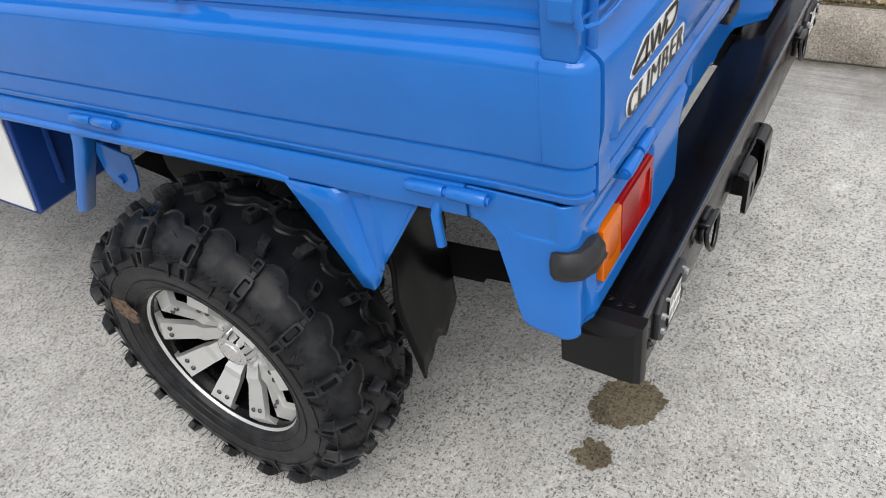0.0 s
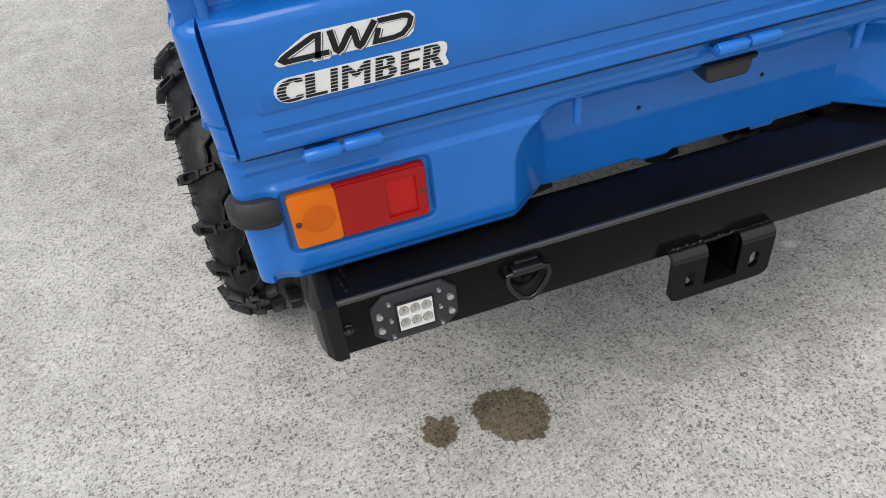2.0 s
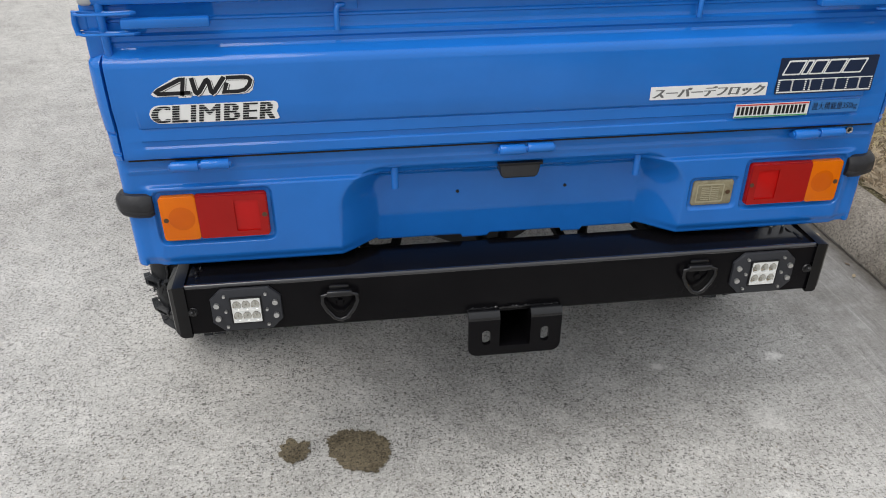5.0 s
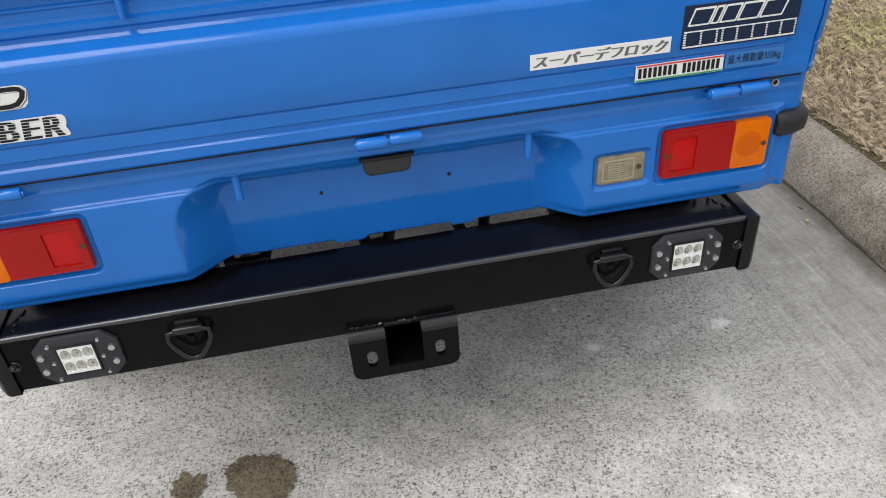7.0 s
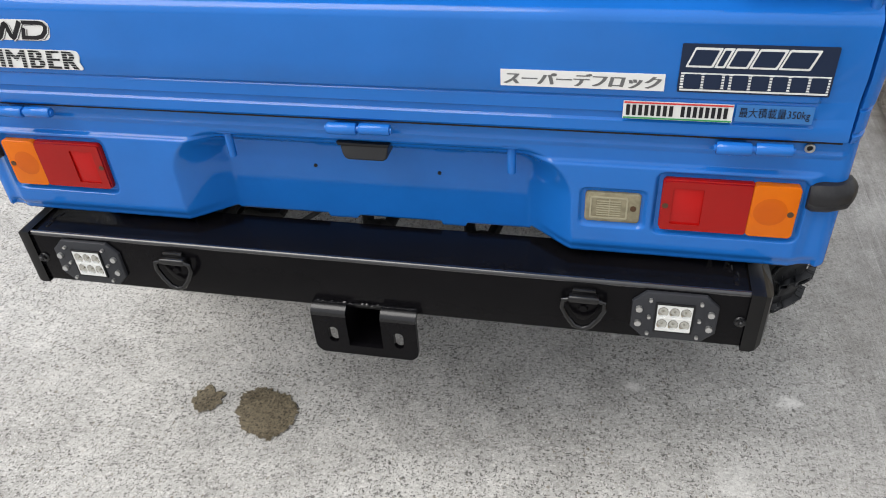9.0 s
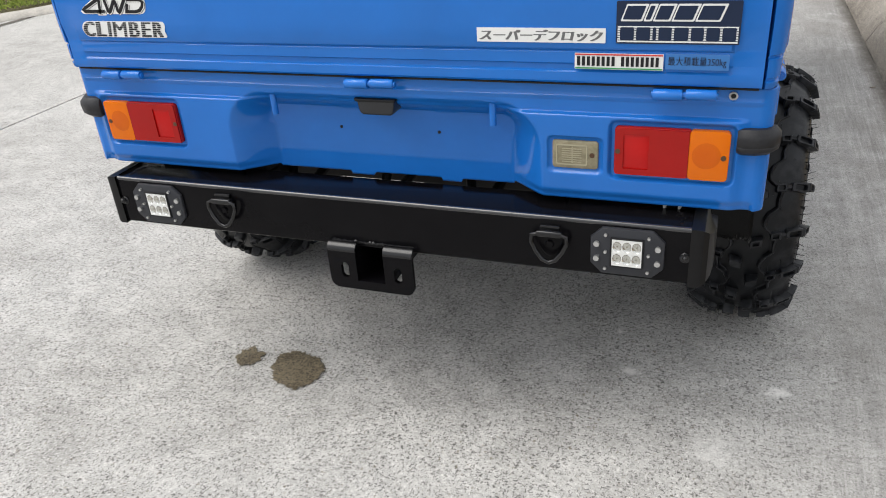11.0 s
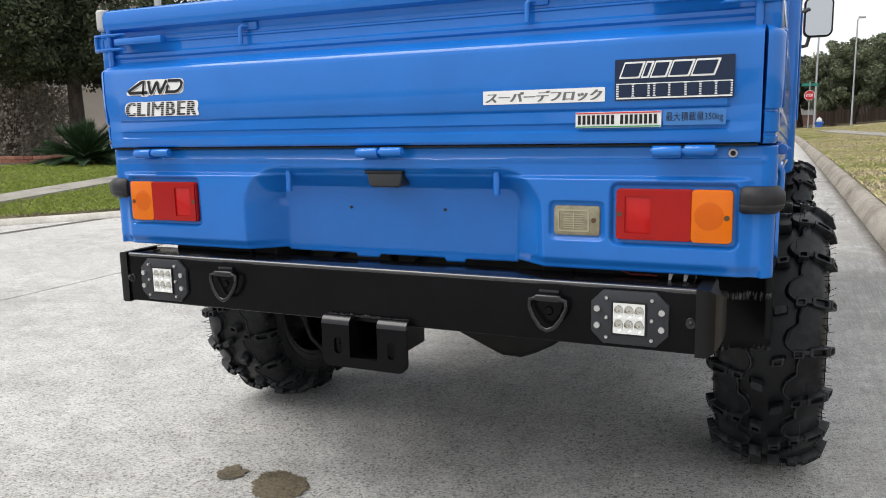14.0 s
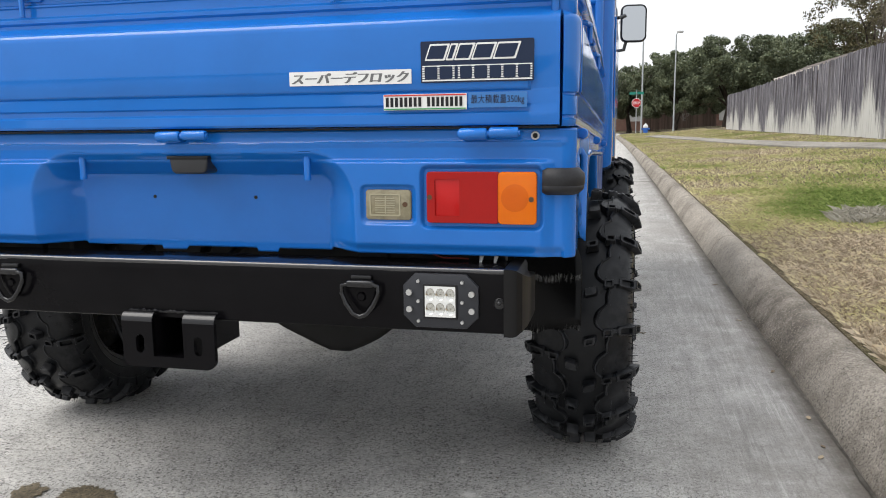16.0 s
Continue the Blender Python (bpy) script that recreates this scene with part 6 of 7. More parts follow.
def build_tree(name, x, y, z, height, spread, trunk_r, seed, leaf_mat, leaf_count, leaf_size, label, low=0.3, lobes=26, trunk_h=0.35, bias=1.0):
    rng = random.Random(seed)
    tree = base(name, (x, y, z), label, "tree")
    bm = bmesh.new()
    th = height * trunk_h
    lean = Vector((rng.uniform(-0.06, 0.06), rng.uniform(-0.06, 0.06), 0)) * height
    tube(bm, [(x, y, z - 0.2), (x + 0.02, y, z + 0.15), Vector((x, y, z + th * 0.5)) + lean * 0.4, Vector((x, y, z + th)) + lean], [trunk_r * 1.45, trunk_r * 1.1, trunk_r * 0.92, trunk_r * 0.8], 12)
    top = Vector((x, y, z + th * 0.94)) + lean
    tips = []
    for i in range(9):
        a = 2 * math.pi * (i + rng.uniform(-0.3, 0.3)) / 9
        out = spread * rng.uniform(0.35, 0.8)
        end = top + Vector((out * math.cos(a), out * math.sin(a), (height - th) * rng.uniform(0.2, 0.75)))
        mid = top.lerp(end, 0.5) + Vector((0, 0, (height - th) * 0.10))
        tube(bm, [top, mid, end], [trunk_r * 0.5, trunk_r * 0.3, trunk_r * 0.08], 7)
        tips += [mid, end]
        for j in range(3):
            e2 = mid + Vector((rng.uniform(-1, 1), rng.uniform(-1, 1), rng.uniform(0, 1))) * spread * 0.35
            tube(bm, [mid, e2], [trunk_r * 0.2, trunk_r * 0.05], 5)
            tips.append(e2)
    part("trunk", bm, M_BARK, tree, smooth=True)
    # crown of single leaves gathered in uneven clumps
    centres = []
    for i in range(lobes):
        a, q = rng.uniform(0, 2 * math.pi), math.sqrt(rng.random())
        h = low + (1.0 - low) * rng.random() ** bias
        env = spread * math.sqrt(max(0.05, 1 - ((h - 0.55) / 0.52) ** 2))
        centres.append((Vector((x + lean.x + env * q * math.cos(a), y + lean.y + env * q * math.sin(a), z + h * height)), rng.uniform(0.07, 0.20) * spread))
    centres += [(t, 0.16 * spread) for t in tips]
    np_rng = np.random.default_rng(seed)
    idx = np_rng.integers(0, len(centres), leaf_count)
    cen = np.array([c[0] for c in centres])[idx]
    rad = np.array([c[1] for c in centres])[idx]
    d = np_rng.normal(size=(leaf_count, 3))
    d /= np.linalg.norm(d, axis=1, keepdims=True)
    r = rad * np_rng.uniform(0.25, 1.0, leaf_count) ** 0.6
    pos = cen + d * r[:, None] * np.array([1, 1, 0.75])
    t = np_rng.normal(size=(leaf_count, 3))
    t /= np.linalg.norm(t, axis=1, keepdims=True)
    b = np.cross(t, np_rng.normal(size=(leaf_count, 3)))
    b /= np.linalg.norm(b, axis=1, keepdims=True)
    s = leaf_size * np_rng.uniform(0.6, 1.4, (leaf_count, 1))
    verts = np.stack([pos - t * s, pos + b * s * 0.5, pos + t * s, pos - b * s * 0.5], 1).reshape(-1, 3)
    me = bpy.data.meshes.new("crown")
    me.from_pydata(verts.tolist(), [], [(4 * i, 4 * i + 1, 4 * i + 2, 4 * i + 3) for i in range(leaf_count)])
    me.materials.append(leaf_mat)
    crown = new("crown", me)
    crown.parent = tree
    crown.matrix_parent_inverse = tree.matrix_basis.inverted()
    return tree


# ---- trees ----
build_tree("oak_tree", -12.6, 10.2, 0.25, 8.5, 3.35, 0.15, 1, M_LEAFSHADED, 210000, 0.045, "large dark evergreen oak on the far lawn", 0.215, 240, 0.3, 1.8)
for i, (x, y, h, sp) in enumerate(((-3.5, 64, 5.6, 3.6), (1.0, 66, 5.4, 3.4), (4.4, 62, 5.9, 3.6), (7.8, 60, 6.6, 3.9), (11.0, 58, 6.6, 3.8), (14.5, 55, 6.8, 3.8), (6.2, 72, 6.6, 4.2), (12.5, 66, 7.2, 4.2), (-8.0, 70, 6.0, 4.0))):
    build_tree("oak_tree", x, y, 0.0, h, sp, 0.2, 20 + i, M_LEAF, 46000, 0.084, "dense dark evergreen oak beyond the street corner", 0.25, 90, 0.3)
for i, (x, y, h, sp) in enumerate(((11.8, 31.0, 8.2, 3.0), (13.0, 26.5, 9.2, 3.2), (10.5, 36.0, 7.6, 2.6))):
    build_tree("garden_tree", x, y, 0.4, h, sp, 0.13, 50 + i, M_LEAF2, 15000, 0.055, "thinly leaved brownish garden tree behind the fence", 0.3, 40, 0.28)
for i, (x, y, h, sp) in enumerate(((-9.5, 46, 9.0, 4.0), (-4.0, 48, 8.0, 3.4))):
    build_tree("street_tree", x, y, 0.2, h, sp, 0.15, 70 + i, M_LEAF2, 9000, 0.1, "thinly leaved street tree in the distance", 0.35, 40, 0.3)

# bare upright twigs among the garden trees
for i, (x, y) in enumerate(((9.6, 27.5), (10.8, 24.0), (11.6, 29.5), (12.6, 34.0), (9.4, 21.5))):
    rng = random.Random(90 + i)
    bush = base("bare_shrub", (x, y, 0.4), "tall bare brown shrub behind the fence", "shrub")
    bm = bmesh.new()
    for k in range(110):
        a, q = rng.uniform(0, 6.28), rng.uniform(0, 1.7)
        h = rng.uniform(3.2, 6.8)
        tube(bm, [(x + 0.2 * math.cos(a), y + 0.2 * math.sin(a), 0.4), (x + 0.6 * q * math.cos(a), y + 0.6 * q * math.sin(a), h * 0.55), (x + q * math.cos(a), y + q * math.sin(a), h)], [0.02, 0.012, 0.004], 4)
        for j in range(3):
            f = rng.uniform(0.55, 0.95)
            b0 = Vector((x + q * f * math.cos(a), y + q * f * math.sin(a), h * f))
            tube(bm, [b0, b0 + Vector((rng.uniform(-0.5, 0.5), rng.uniform(-0.5, 0.5), rng.uniform(0.3, 0.8)))], [0.006, 0.002], 3)
    part("bare_wood", bm, M_TWIG, bush)

# ---- sago palm on the far lawn ----
M_FROND = leaves("palm_fronds", (0.02, 0.045, 0.018), (0.05, 0.10, 0.04))


def build_palm(x, y, z):
    palm = base("sago_palm", (x, y, z), "dark green sago palm with arching feathery fronds", "palm")
    rng = random.Random(8)
    bm = bmesh.new()
    tube(bm, [(x, y, z - 0.1), (x, y, z + 0.12)], [0.14, 0.10], 10)
    part("stem", bm, M_BARK, palm)
    for k in range(130):
        bm = bmesh.new()
        a, up = rng.uniform(0, 6.28), rng.uniform(0.0, 1.4)
        length = rng.uniform(0.65, 1.0)
        d = Vector((math.cos(a) * math.cos(up), math.sin(a) * math.cos(up), math.sin(up)))
        side = Vector((-math.sin(a), math.cos(a), 0))
        at = lambda q: Vector((x, y, z + 0.10)) + d * length * q + Vector((0, 0, -0.28 * q * q * length))
        for i in range(26):
            q = 0.12 + 0.88 * i / 26
            p, p2 = at(q), at(min(1.0, q + 0.034))
            w = 0.17 * math.sin(math.pi * (0.15 + 0.8 * i / 26))
            for s in (-1, 1):
                tip = p + side * s * w + d * 0.10 + Vector((0, 0, 0.03))
                bm.faces.new([bm.verts.new(p), bm.verts.new(p2), bm.verts.new(tip)])
        tube(bm, [at(0), at(0.35), at(0.7), at(1.0)], [0.012, 0.01, 0.007, 0.003], 4)
        part("frond", bm, M_FROND, palm)


build_palm(-10.4, 8.4, 0.22)

# brick edging of the flower bed
M_BRICK = mat("red_brick", (0.25, 0.10, 0.07), 0.9)
n = Nodes(M_BRICK)
n.color(n.mix(n.random(), (0.20, 0.075, 0.05), (0.34, 0.16, 0.11)))
edging = base("brick_edging", (-12.6, 9.2, 0.2), "low red brick edging round a flower bed", "edging", kind="structure")
bm = bmesh.new()
box(bm, -0.10, 0.10, -0.05, 0.05, 0.0, 0.065, 0.006, 1)
brick_mesh = link_mesh("brick", bm, M_BRICK)
for row in range(2):
    for i in range(18):
        ob = new("brick", brick_mesh)
        ob.parent = edging
        ob.matrix_parent_inverse = edging.matrix_basis.inverted()
        q = i + 0.5 * (row % 2)
        ob.matrix_basis = pose(-11.2 - 0.205 * q, 9.0 - 0.03 * q + (0.25 if i > 13 else 0), 0.24 + row * 0.07, 0, 0, 8 + 2 * math.sin(i))

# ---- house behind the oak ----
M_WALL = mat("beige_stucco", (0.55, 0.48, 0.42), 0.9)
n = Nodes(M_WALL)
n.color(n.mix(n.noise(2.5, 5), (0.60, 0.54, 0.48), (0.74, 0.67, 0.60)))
M_ROOF = mat("brown_shingle", (0.10, 0.08, 0.07), 0.9)
n = Nodes(M_ROOF)
n.color(n.mix(n.noise(8, 4), (0.07, 0.06, 0.055), (0.15, 0.12, 0.10)))
house = base("house", (-19, 14, 0.2), "beige single-storey house with brown roof behind the oak", "house")
bm = bmesh.new()
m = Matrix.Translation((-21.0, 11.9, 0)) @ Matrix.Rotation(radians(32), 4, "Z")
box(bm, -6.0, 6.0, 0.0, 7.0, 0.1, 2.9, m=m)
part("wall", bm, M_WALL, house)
bm = bmesh.new()
vs = prism(bm, [(-0.5, 2.85), (7.5, 2.85), (3.5, 5.0)], -6.5, 6.5, "x")
bmesh.ops.transform(bm, matrix=m, verts=vs)
part("roof", bm, M_ROOF, house)
bm = bmesh.new()
box(bm, -6.5, 6.5, -0.55, -0.45, 2.72, 2.9, m=m)
part("gutter_board", bm, M_ROOF, house)

# shrubs against the house
M_SHRUB = leaves("greyish_shrub_leaves", (0.19, 0.165, 0.135), (0.40, 0.36, 0.31))
for i, (x, y) in enumerate(((-14.2, 9.9), (-15.3, 10.6), (-16.4, 11.2), (-15.0, 11.0), (-15.8, 12.0), (-17.4, 11.9))):
    rng = np.random.default_rng(200 + i)
    shrub = base("shrub", (x, y, 0.25), "twiggy greyish shrub in the flower bed", "shrub")
    bm = bmesh.new()
    for k in range(40):
        a, q, h = rng.uniform(0, 6.28), rng.uniform(0, 0.6), rng.uniform(0.8, 2.1)
        tube(bm, [(x, y, 0.2), (x + q * 0.6 * math.cos(a), y + q * 0.6 * math.sin(a), 0.3 + h * 0.6), (x + q * math.cos(a), y + q * math.sin(a), 0.3 + h)], [0.012, 0.008, 0.003], 4)
    part("bare_wood", bm, M_TWIG, shrub)
    bm = bmesh.new()
    for k in range(2800):
        d = Vector(rng.normal(size=3)).normalized() * 0.75 * rng.uniform(0.3, 1) ** 0.5
        p = Vector((x, y, 1.2)) + Vector((d.x * 1.2, d.y * 1.2, d.z * 1.35))
        t = Vector(rng.normal(size=3)).normalized() * 0.035
        b = t.orthogonal() * 0.5
        bm.faces.new([bm.verts.new(q) for q in (p - t, p + b, p + t, p - b)])
    part("foliage", bm, M_SHRUB, shrub)

# ---- street furniture near the corner ----
M_POLE = mat("galvanised_pole", (0.42, 0.44, 0.45), 0.5, 0.6)
M_SIGNRED = mat("sign_red", (0.52, 0.02, 0.025), 0.4)
M_SIGNWHITE = mat("sign_white", (0.8, 0.8, 0.8), 0.4)
M_SIGNGREEN = mat("sign_green", (0.01, 0.22, 0.16), 0.4)
M_HYDBLUE = mat("hydrant_blue", (0.02, 0.12, 0.45), 0.45)
M_HYDWHITE = mat("hydrant_white", (0.75, 0.76, 0.76), 0.5)


def lamp_post(x, y, z, h, arm, label):
    post = base("street_lamp", (x, y, z), label, "street lamp", "street lamps")
    bm = bmesh.new()
    tube(bm, [(x, y, z), (x, y, z + 0.3), (x, y, z + h)], [0.09, 0.062, 0.045], 10)
    part("pole", bm, M_POLE, post, smooth=True)
    bm = bmesh.new()
    tube(bm, [(x, y, z + h - 0.05), (x + arm * 0.5, y, z + h + 0.12), (x + arm, y, z + h + 0.15)], 0.03, 8)
    part("arm", bm, M_POLE, post, smooth=True)
    bm = bmesh.new()
    box(bm, x + arm - 0.22, x + arm + 0.22, y - 0.1, y + 0.1, z + h + 0.06, z + h + 0.2, 0.03)
    part("lamp_head", bm, M_GREY, post, smooth=True)


lamp_post(1.7, 50.5, 0.1, 6.8, -1.3, "grey steel street lamp at the corner")
lamp_post(4.1, 58.0, 0.1, 6.9, 0.25, "slim grey steel street lamp by the lawn")
lamp_post(-8.9, 8.8, 0.2, 7.5, 1.2, "pale grey steel lamp post on the far verge")

stop = base("stop_sign", (1.35, 49.0, 0.0), "red octagonal stop sign under green street name blades", "sign")
bm = bmesh.new()
tube(bm, [(1.35, 49.0, 0.0), (1.35, 49.0, 2.75)], 0.03, 8)
part("pole", bm, M_POLE, stop, smooth=True)
def octagon(r):
    return [(1.35 + r * math.cos(radians(22.5 + 45 * i)), 1.98 + r * math.sin(radians(22.5 + 45 * i))) for i in range(8)]
bm = bmesh.new()
prism(bm, octagon(0.30), 48.94, 48.955, "y")
face = part("sign_border", bm, M_SIGNWHITE, stop)
bm = bmesh.new()
prism(bm, octagon(0.275), 48.93, 48.94, "y")
part("sign_face", bm, M_SIGNRED, face)
letters("lettering", "STOP", M_SIGNWHITE, face, 1.155, 1.545, 1.90, 2.06, 48.925, 0.0, 0.03)
bm = bmesh.new()
box(bm, 0.92, 1.78, 48.98, 49.0, 2.50, 2.66, 0.004)
part("name_blade", bm, M_SIGNGREEN, stop)
bm = bmesh.new()
box(bm, 1.34, 1.36, 48.6, 49.4, 2.68, 2.82, 0.004)
part("name_blade", bm, M_SIGNGREEN, stop)

hydrant = base("fire_hydrant", (1.95, 49.5, 0.0), "blue fire hydrant with white cap on the verge", "hydrant")
bm = bmesh.new()
bmesh.ops.create_cone(bm, segments=16, radius1=0.16, radius2=0.14, depth=0.5, cap_ends=True, matrix=Matrix.Translation((1.95, 49.5, 0.25)))
tube(bm, [(1.70, 49.5, 0.38), (2.20, 49.5, 0.38)], 0.075, 10)
part("barrel", bm, M_HYDBLUE, hydrant, smooth=True)
bm = bmesh.new()
bmesh.ops.create_uvsphere(bm, u_segments=14, v_segments=8, radius=0.16, matrix=Matrix.Translation((1.95, 49.5, 0.52)))
tube(bm, [(1.95, 49.5, 0.6), (1.95, 49.5, 0.74)], 0.04, 8)
part("bonnet", bm, M_HYDWHITE, hydrant, "white bonnet", True)

# ---- dark brick house and board fence beyond the corner ----
M_FARBRICK = mat("dark_brick", (0.16, 0.09, 0.07), 0.9)
n = Nodes(M_FARBRICK)
n.color(n.mix(n.noise(3, 5), (0.10, 0.055, 0.045), (0.22, 0.13, 0.10)))
far_house = base("house", (2, 80, 0), "dark brick house behind the trees", "house")
bm = bmesh.new()
box(bm, -8, 13, 78, 88, 0.0, 2.9)
part("wall", bm, M_FARBRICK, far_house)
bm = bmesh.new()
prism(bm, [(77.3, 2.85), (88.7, 2.85), (83, 5.6)], -8.6, 13.6, "x")
part("roof", bm, M_ROOF, far_house)
for px in (-3, 1.5, 6, 10):
    bm = bmesh.new()
    box(bm, px - 0.6, px + 0.6, 77.95, 78.05, 0.9, 2.2)
    part("window", bm, M_GREY, far_house)
M_FARFENCE = mat("brown_fence_wood", (0.10, 0.07, 0.055), 0.9)
n = Nodes(M_FARFENCE)
n.color(n.mix(n.island(), (0.06, 0.042, 0.034), (0.13, 0.095, 0.075)))
bm = bmesh.new()
for i in range(60):
    box(bm, 2.3 + i * 0.1, 2.39 + i * 0.1, 69.9, 69.93, 0.0, 1.85 + 0.02 * (i % 3))
tagged(thing("far_fence", bm, M_FARFENCE, "brown board fence below the far trees", "fence", kind="structure"))

# low roof of a garden shed, just seen over the fence
shed = base("shed", (7.4, 27, 0.6), "garden shed with a pale roof edge behind the fence", "shed")
bm = bmesh.new()
box(bm, 6.5, 8.6, 24.0, 31.0, 0.5, 2.35)
part("wall", bm, M_FARFENCE, shed)
bm = bmesh.new()
prism(bm, [(6.3, 2.30), (6.3, 2.37), (7.5, 2.85), (8.8, 2.37), (8.8, 2.30), (7.5, 2.78)], 23.7, 31.3, "y")
part("roof", bm, M_ROOF, shed)
bm = bmesh.new()
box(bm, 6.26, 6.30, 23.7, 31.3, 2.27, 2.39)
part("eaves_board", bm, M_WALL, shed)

# small white sign on a stake in the flower bed
yard_sign = base("yard_sign", (-12.25, 8.05, 0.3), "small white yard sign on a thin stake", "sign")
bm = bmesh.new()
tube(bm, [(-12.25, 8.05, 0.2), (-12.25, 8.05, 0.5)], 0.012, 6)
part("stake", bm, M_POLE, yard_sign)
bm = bmesh.new()
prism(bm, rounded(-12.36, -12.14, 0.48, 0.68, 0.03), 8.03, 8.045, "y")
part("board", bm, M_SIGNWHITE, yard_sign)

# ---- grass ----
M_BLADE = mat("grass_blades", (0.2, 0.17, 0.07), 0.8, spec=0.25)
n = Nodes(M_BLADE)
straw = n.mix(n.island(), (0.27, 0.21, 0.14), (0.82, 0.70, 0.53))
green = n.mix(n.island(), (0.10, 0.16, 0.03), (0.28, 0.34, 0.10))
spot = n.t.nodes.new("ShaderNodeVectorMath")
spot.operation = "DISTANCE"
spot.inputs[1].default_value = (2.45 / 0.8, 4.6 / 1.7, 0)
n.link(n.scaled(1 / 0.8, 1 / 1.7, 0), spot.inputs[0])
lush = n.math("MULTIPLY", n.ramp(spot.outputs["Value"], (0.2, 1.0), (1.0, 0.0)), 0.22)
away = n.t.nodes.new("ShaderNodeSeparateXYZ")
n.link(n.co, away.inputs[0])
fresher = n.ramp(n.math("MULTIPLY", away.outputs[1], 0.1), (0.04, 0.0), (0.16, 0.10), (0.42, 0.25))
patch = n.math("ADD", n.math("ADD", n.math("ADD", n.noise(0.55, 5, 0.62), fresher), lush), n.math("ADD", n.math("MULTIPLY", n.island(), 0.20), -0.11))
mixed = n.mix(n.island(), (0.38, 0.35, 0.15), (0.74, 0.69, 0.36))
c = n.mix(n.ramp(patch, (0.62, 0.0), (0.76, 1.0)), straw, mixed)
n.color(n.mix(n.ramp(patch, (0.78, 0.0), (0.88, 1.0)), c, green))
M_GREENBLADE = mat("green_grass_blades", (0.1, 0.15, 0.03), 0.8, spec=0.25)
n = Nodes(M_GREENBLADE)
n.color(n.mix(n.island(), (0.15, 0.21, 0.035), (0.38, 0.45, 0.10)))


def on_path(x, y):
    """Whether a spot lies on one of the two footpaths."""
    for pts, w in (([(-6.55, 3.4), (-7.05, 5.0), (-8.9, 10.0)], 0.25), ([(6.0, 8.0), (4.35, 14.5), (3.6, 20.0), (2.6, 28.0), (1.9, 34.0)], 0.45)):
        for (x0, y0), (x1, y1) in zip(pts, pts[1:]):
            if y0 <= y <= y1 and abs(x - x0 - (x1 - x0) * (y - y0) / (y1 - y0)) < w:
                return True
    return False


def build_grass(name, material, count, spot, size, seed, label, thin=0.035):
    """Loose single blades, each a bent pair of triangles."""
    rng = np.random.default_rng(seed)
    pts = []
    while len(pts) < count:
        x, y = spot(rng)
        z = lawn_z(x, y)
        if z > 0.05 and not on_path(x, y):
            pts.append((x, y, z - 0.004))
    p = np.array(pts)
    a = rng.uniform(0, 2 * np.pi, count)
    h = size * rng.uniform(0.5, 1.3, count)
    lean = rng.uniform(0.1, 1.5, count) * h
    d = np.stack([np.cos(a), np.sin(a), 0 * a], 1)
    w = np.stack([-np.sin(a), np.cos(a), 0 * a], 1) * (size * thin)
    mid = p + d * (lean * 0.35)[:, None] + np.array([0, 0, 1]) * (h * 0.62)[:, None]
    tip = p + d * lean[:, None] + np.array([0, 0, 1]) * (h * rng.uniform(0.55, 1.0, count))[:, None]
    verts = np.stack([p - w, p + w, mid + w * 0.7, tip, mid - w * 0.7], 1).reshape(-1, 3)
    me = bpy.data.meshes.new(name)
    me.from_pydata(verts.tolist(), [], [(5 * i, 5 * i + 1, 5 * i + 2, 5 * i + 3, 5 * i + 4) for i in range(count)])
    me.materials.append(material)
    return tagged(new(name, me), label, "grass", kind="stuff")


def near_verge(rng):
    y = -0.8 - 2.4 * rng.random() ** 3 + 7.5 * rng.random() ** 1.5 - 5.0 * max(0.0, rng.random() - 0.72) ** 1.3 * 3.0
    return kerb_x(y) + 0.190 + 3.4 * rng.random() ** 1.4 + 3.0 * max(0.0, rng.random() - 0.8), y


def far_verge(rng):
    y = 5.0 + 40 * rng.random() ** 1.3
    return kerb_x(y) + 0.165 + 4.3 * rng.random(), y


def far_lawn(rng):
    y = 1.5 + 9.0 * rng.random()
    return left_kerb_x(y) - 0.17 - 6.0 * rng.random() ** 1.2, y


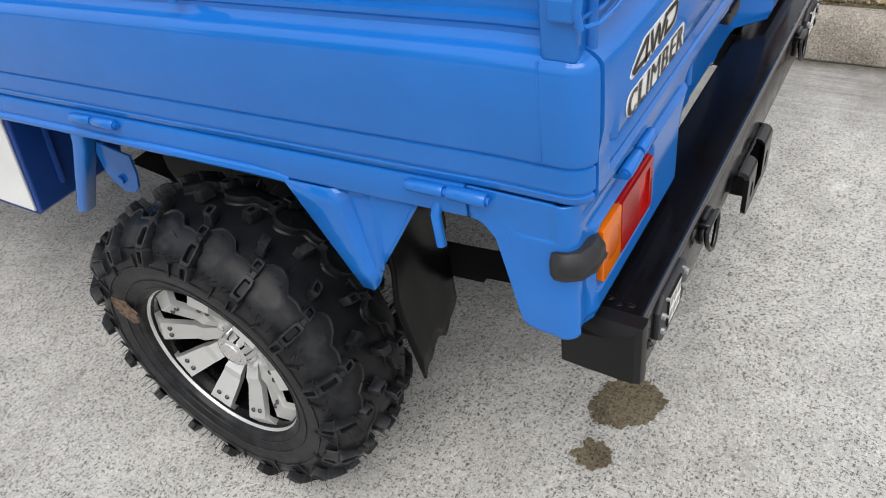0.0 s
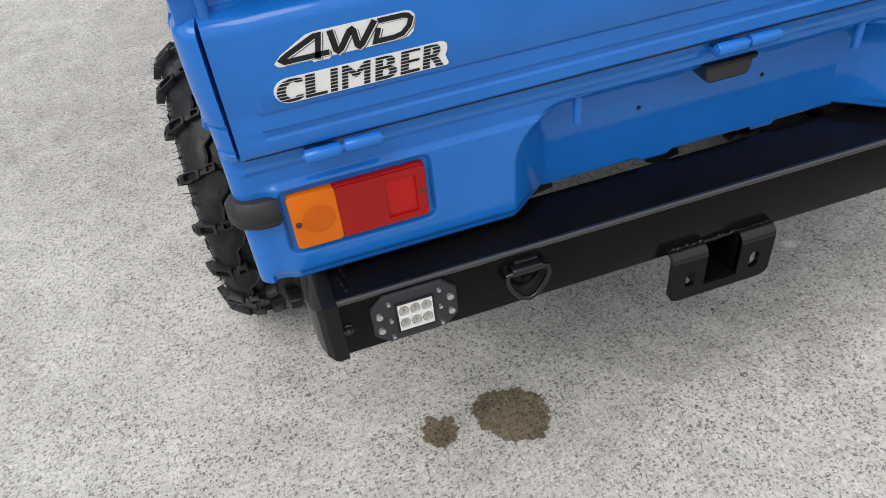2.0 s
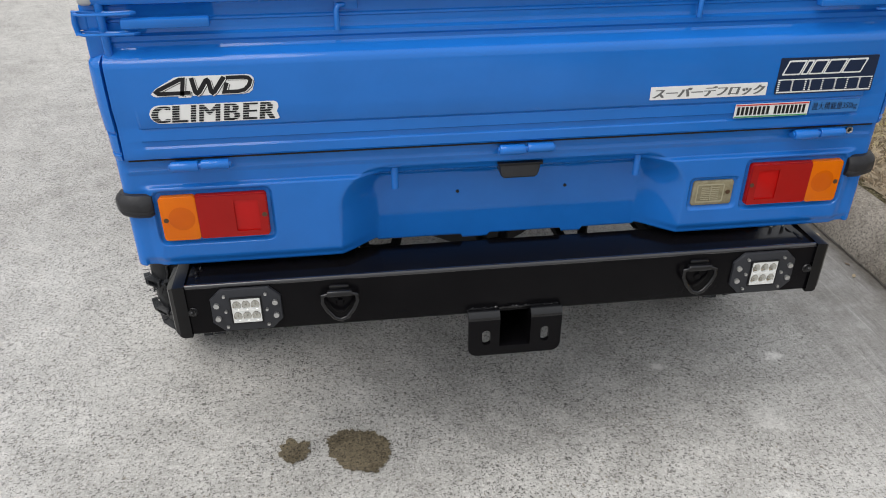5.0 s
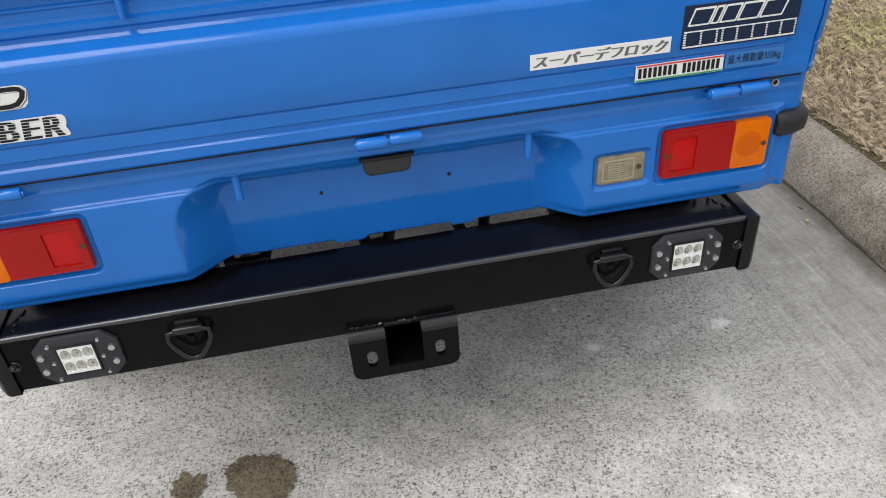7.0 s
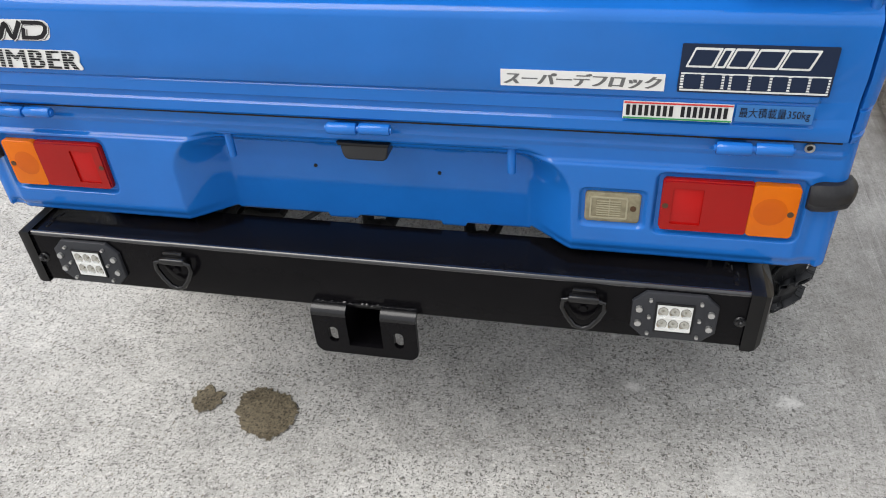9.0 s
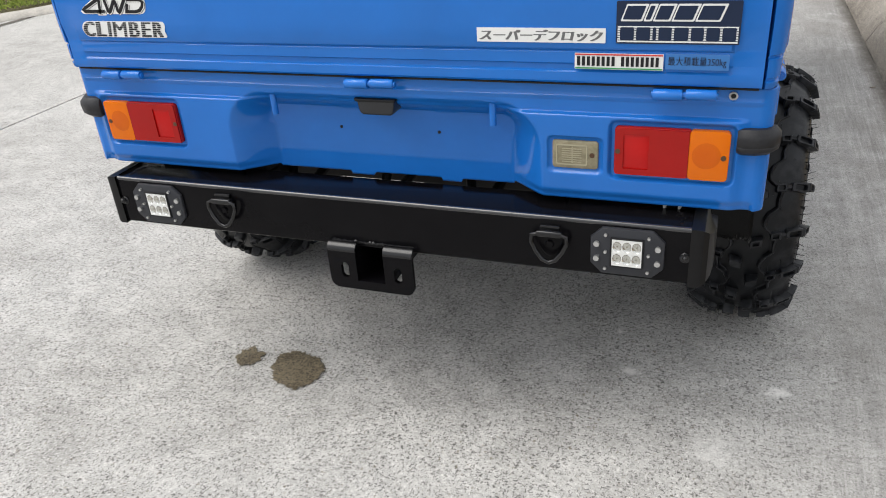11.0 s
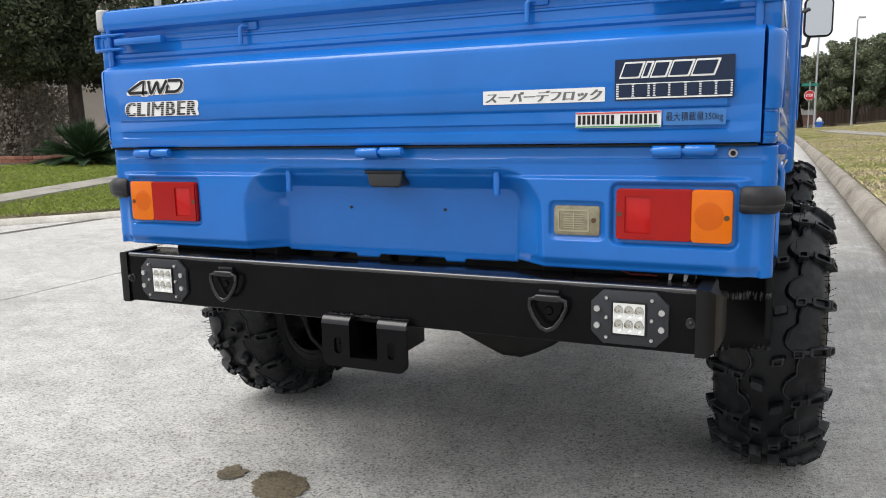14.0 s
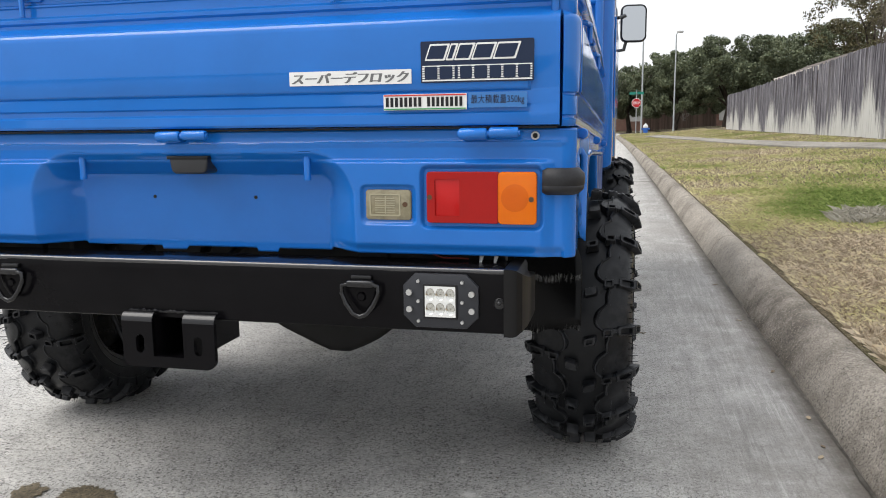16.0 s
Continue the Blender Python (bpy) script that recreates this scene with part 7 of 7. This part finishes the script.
build_grass("verge_grass", M_BLADE, 275000, near_verge, 0.033, 1, "dry straw-coloured grass with green patches by the kerb", 0.036)
build_grass("verge_grass", M_BLADE, 70000, far_verge, 0.042, 2, "dry straw-coloured grass running to the corner", 0.085)
build_grass("lawn_grass", M_GREENBLADE, 55000, far_lawn, 0.045, 3, "green grass of the far lawn", 0.05)

# grey heap of dead cuttings on the verge, leaves and grit in the gutter
M_DEAD = mat("dead_grass", (0.42, 0.39, 0.33), 0.9, spec=0.2)
n = Nodes(M_DEAD)
n.color(n.mix(n.island(), (0.24, 0.22, 0.17), (0.50, 0.47, 0.40)))


def dead_patch(rng):
    a, q = rng.uniform(0, 2 * math.pi), math.sqrt(rng.random())
    return 2.22 + 0.17 * q * math.cos(a) + 0.08 * q * math.sin(a), 4.0 + 0.33 * q * math.sin(a)


build_grass("dead_grass", M_DEAD, 1100, dead_patch, 0.065, 5, "grey patch of dead cut grass on the verge", 0.03)
M_DRYLEAF = mat("dry_leaf", (0.34, 0.24, 0.13), 0.8)
n = Nodes(M_DRYLEAF)
n.color(n.mix(n.random(), (0.12, 0.085, 0.055), (0.34, 0.27, 0.18)))
rng = random.Random(77)
for x, y in ((1.255, 0.668), (1.262, 0.857), (0.858, 1.639), (0.843, 1.644), (1.235, 0.60), (1.225, 1.9), (1.21, 2.6), (1.24, 1.25)):
    bm = bmesh.new()
    turn, size = rng.uniform(0, 6.28), rng.uniform(0.008, 0.013)
    rows = [[bm.verts.new((x + size * (u * math.cos(turn) - v * w * math.sin(turn)), y + size * (u * math.sin(turn) + v * w * math.cos(turn)), 0.0015 + size * (0.10 * abs(v) + 0.08 * (1 + math.sin(3 * u))))) for v in (-1, 0, 1)] for u, w in ((-1.0, 0.05), (-0.5, 0.38), (0.1, 0.5), (0.6, 0.3), (1.0, 0.04))]
    for r0, r1 in zip(rows, rows[1:]):
        for j in range(2):
            bm.faces.new((r0[j], r0[j + 1], r1[j + 1], r1[j]))
    leaf = thing("fallen_leaf", bm, M_DRYLEAF, "small dry brown leaf lying in the concrete gutter", "leaf", "fallen leaves")
    mod = leaf.modifiers.new("thickness", "SOLIDIFY")
    mod.thickness = 0.0006
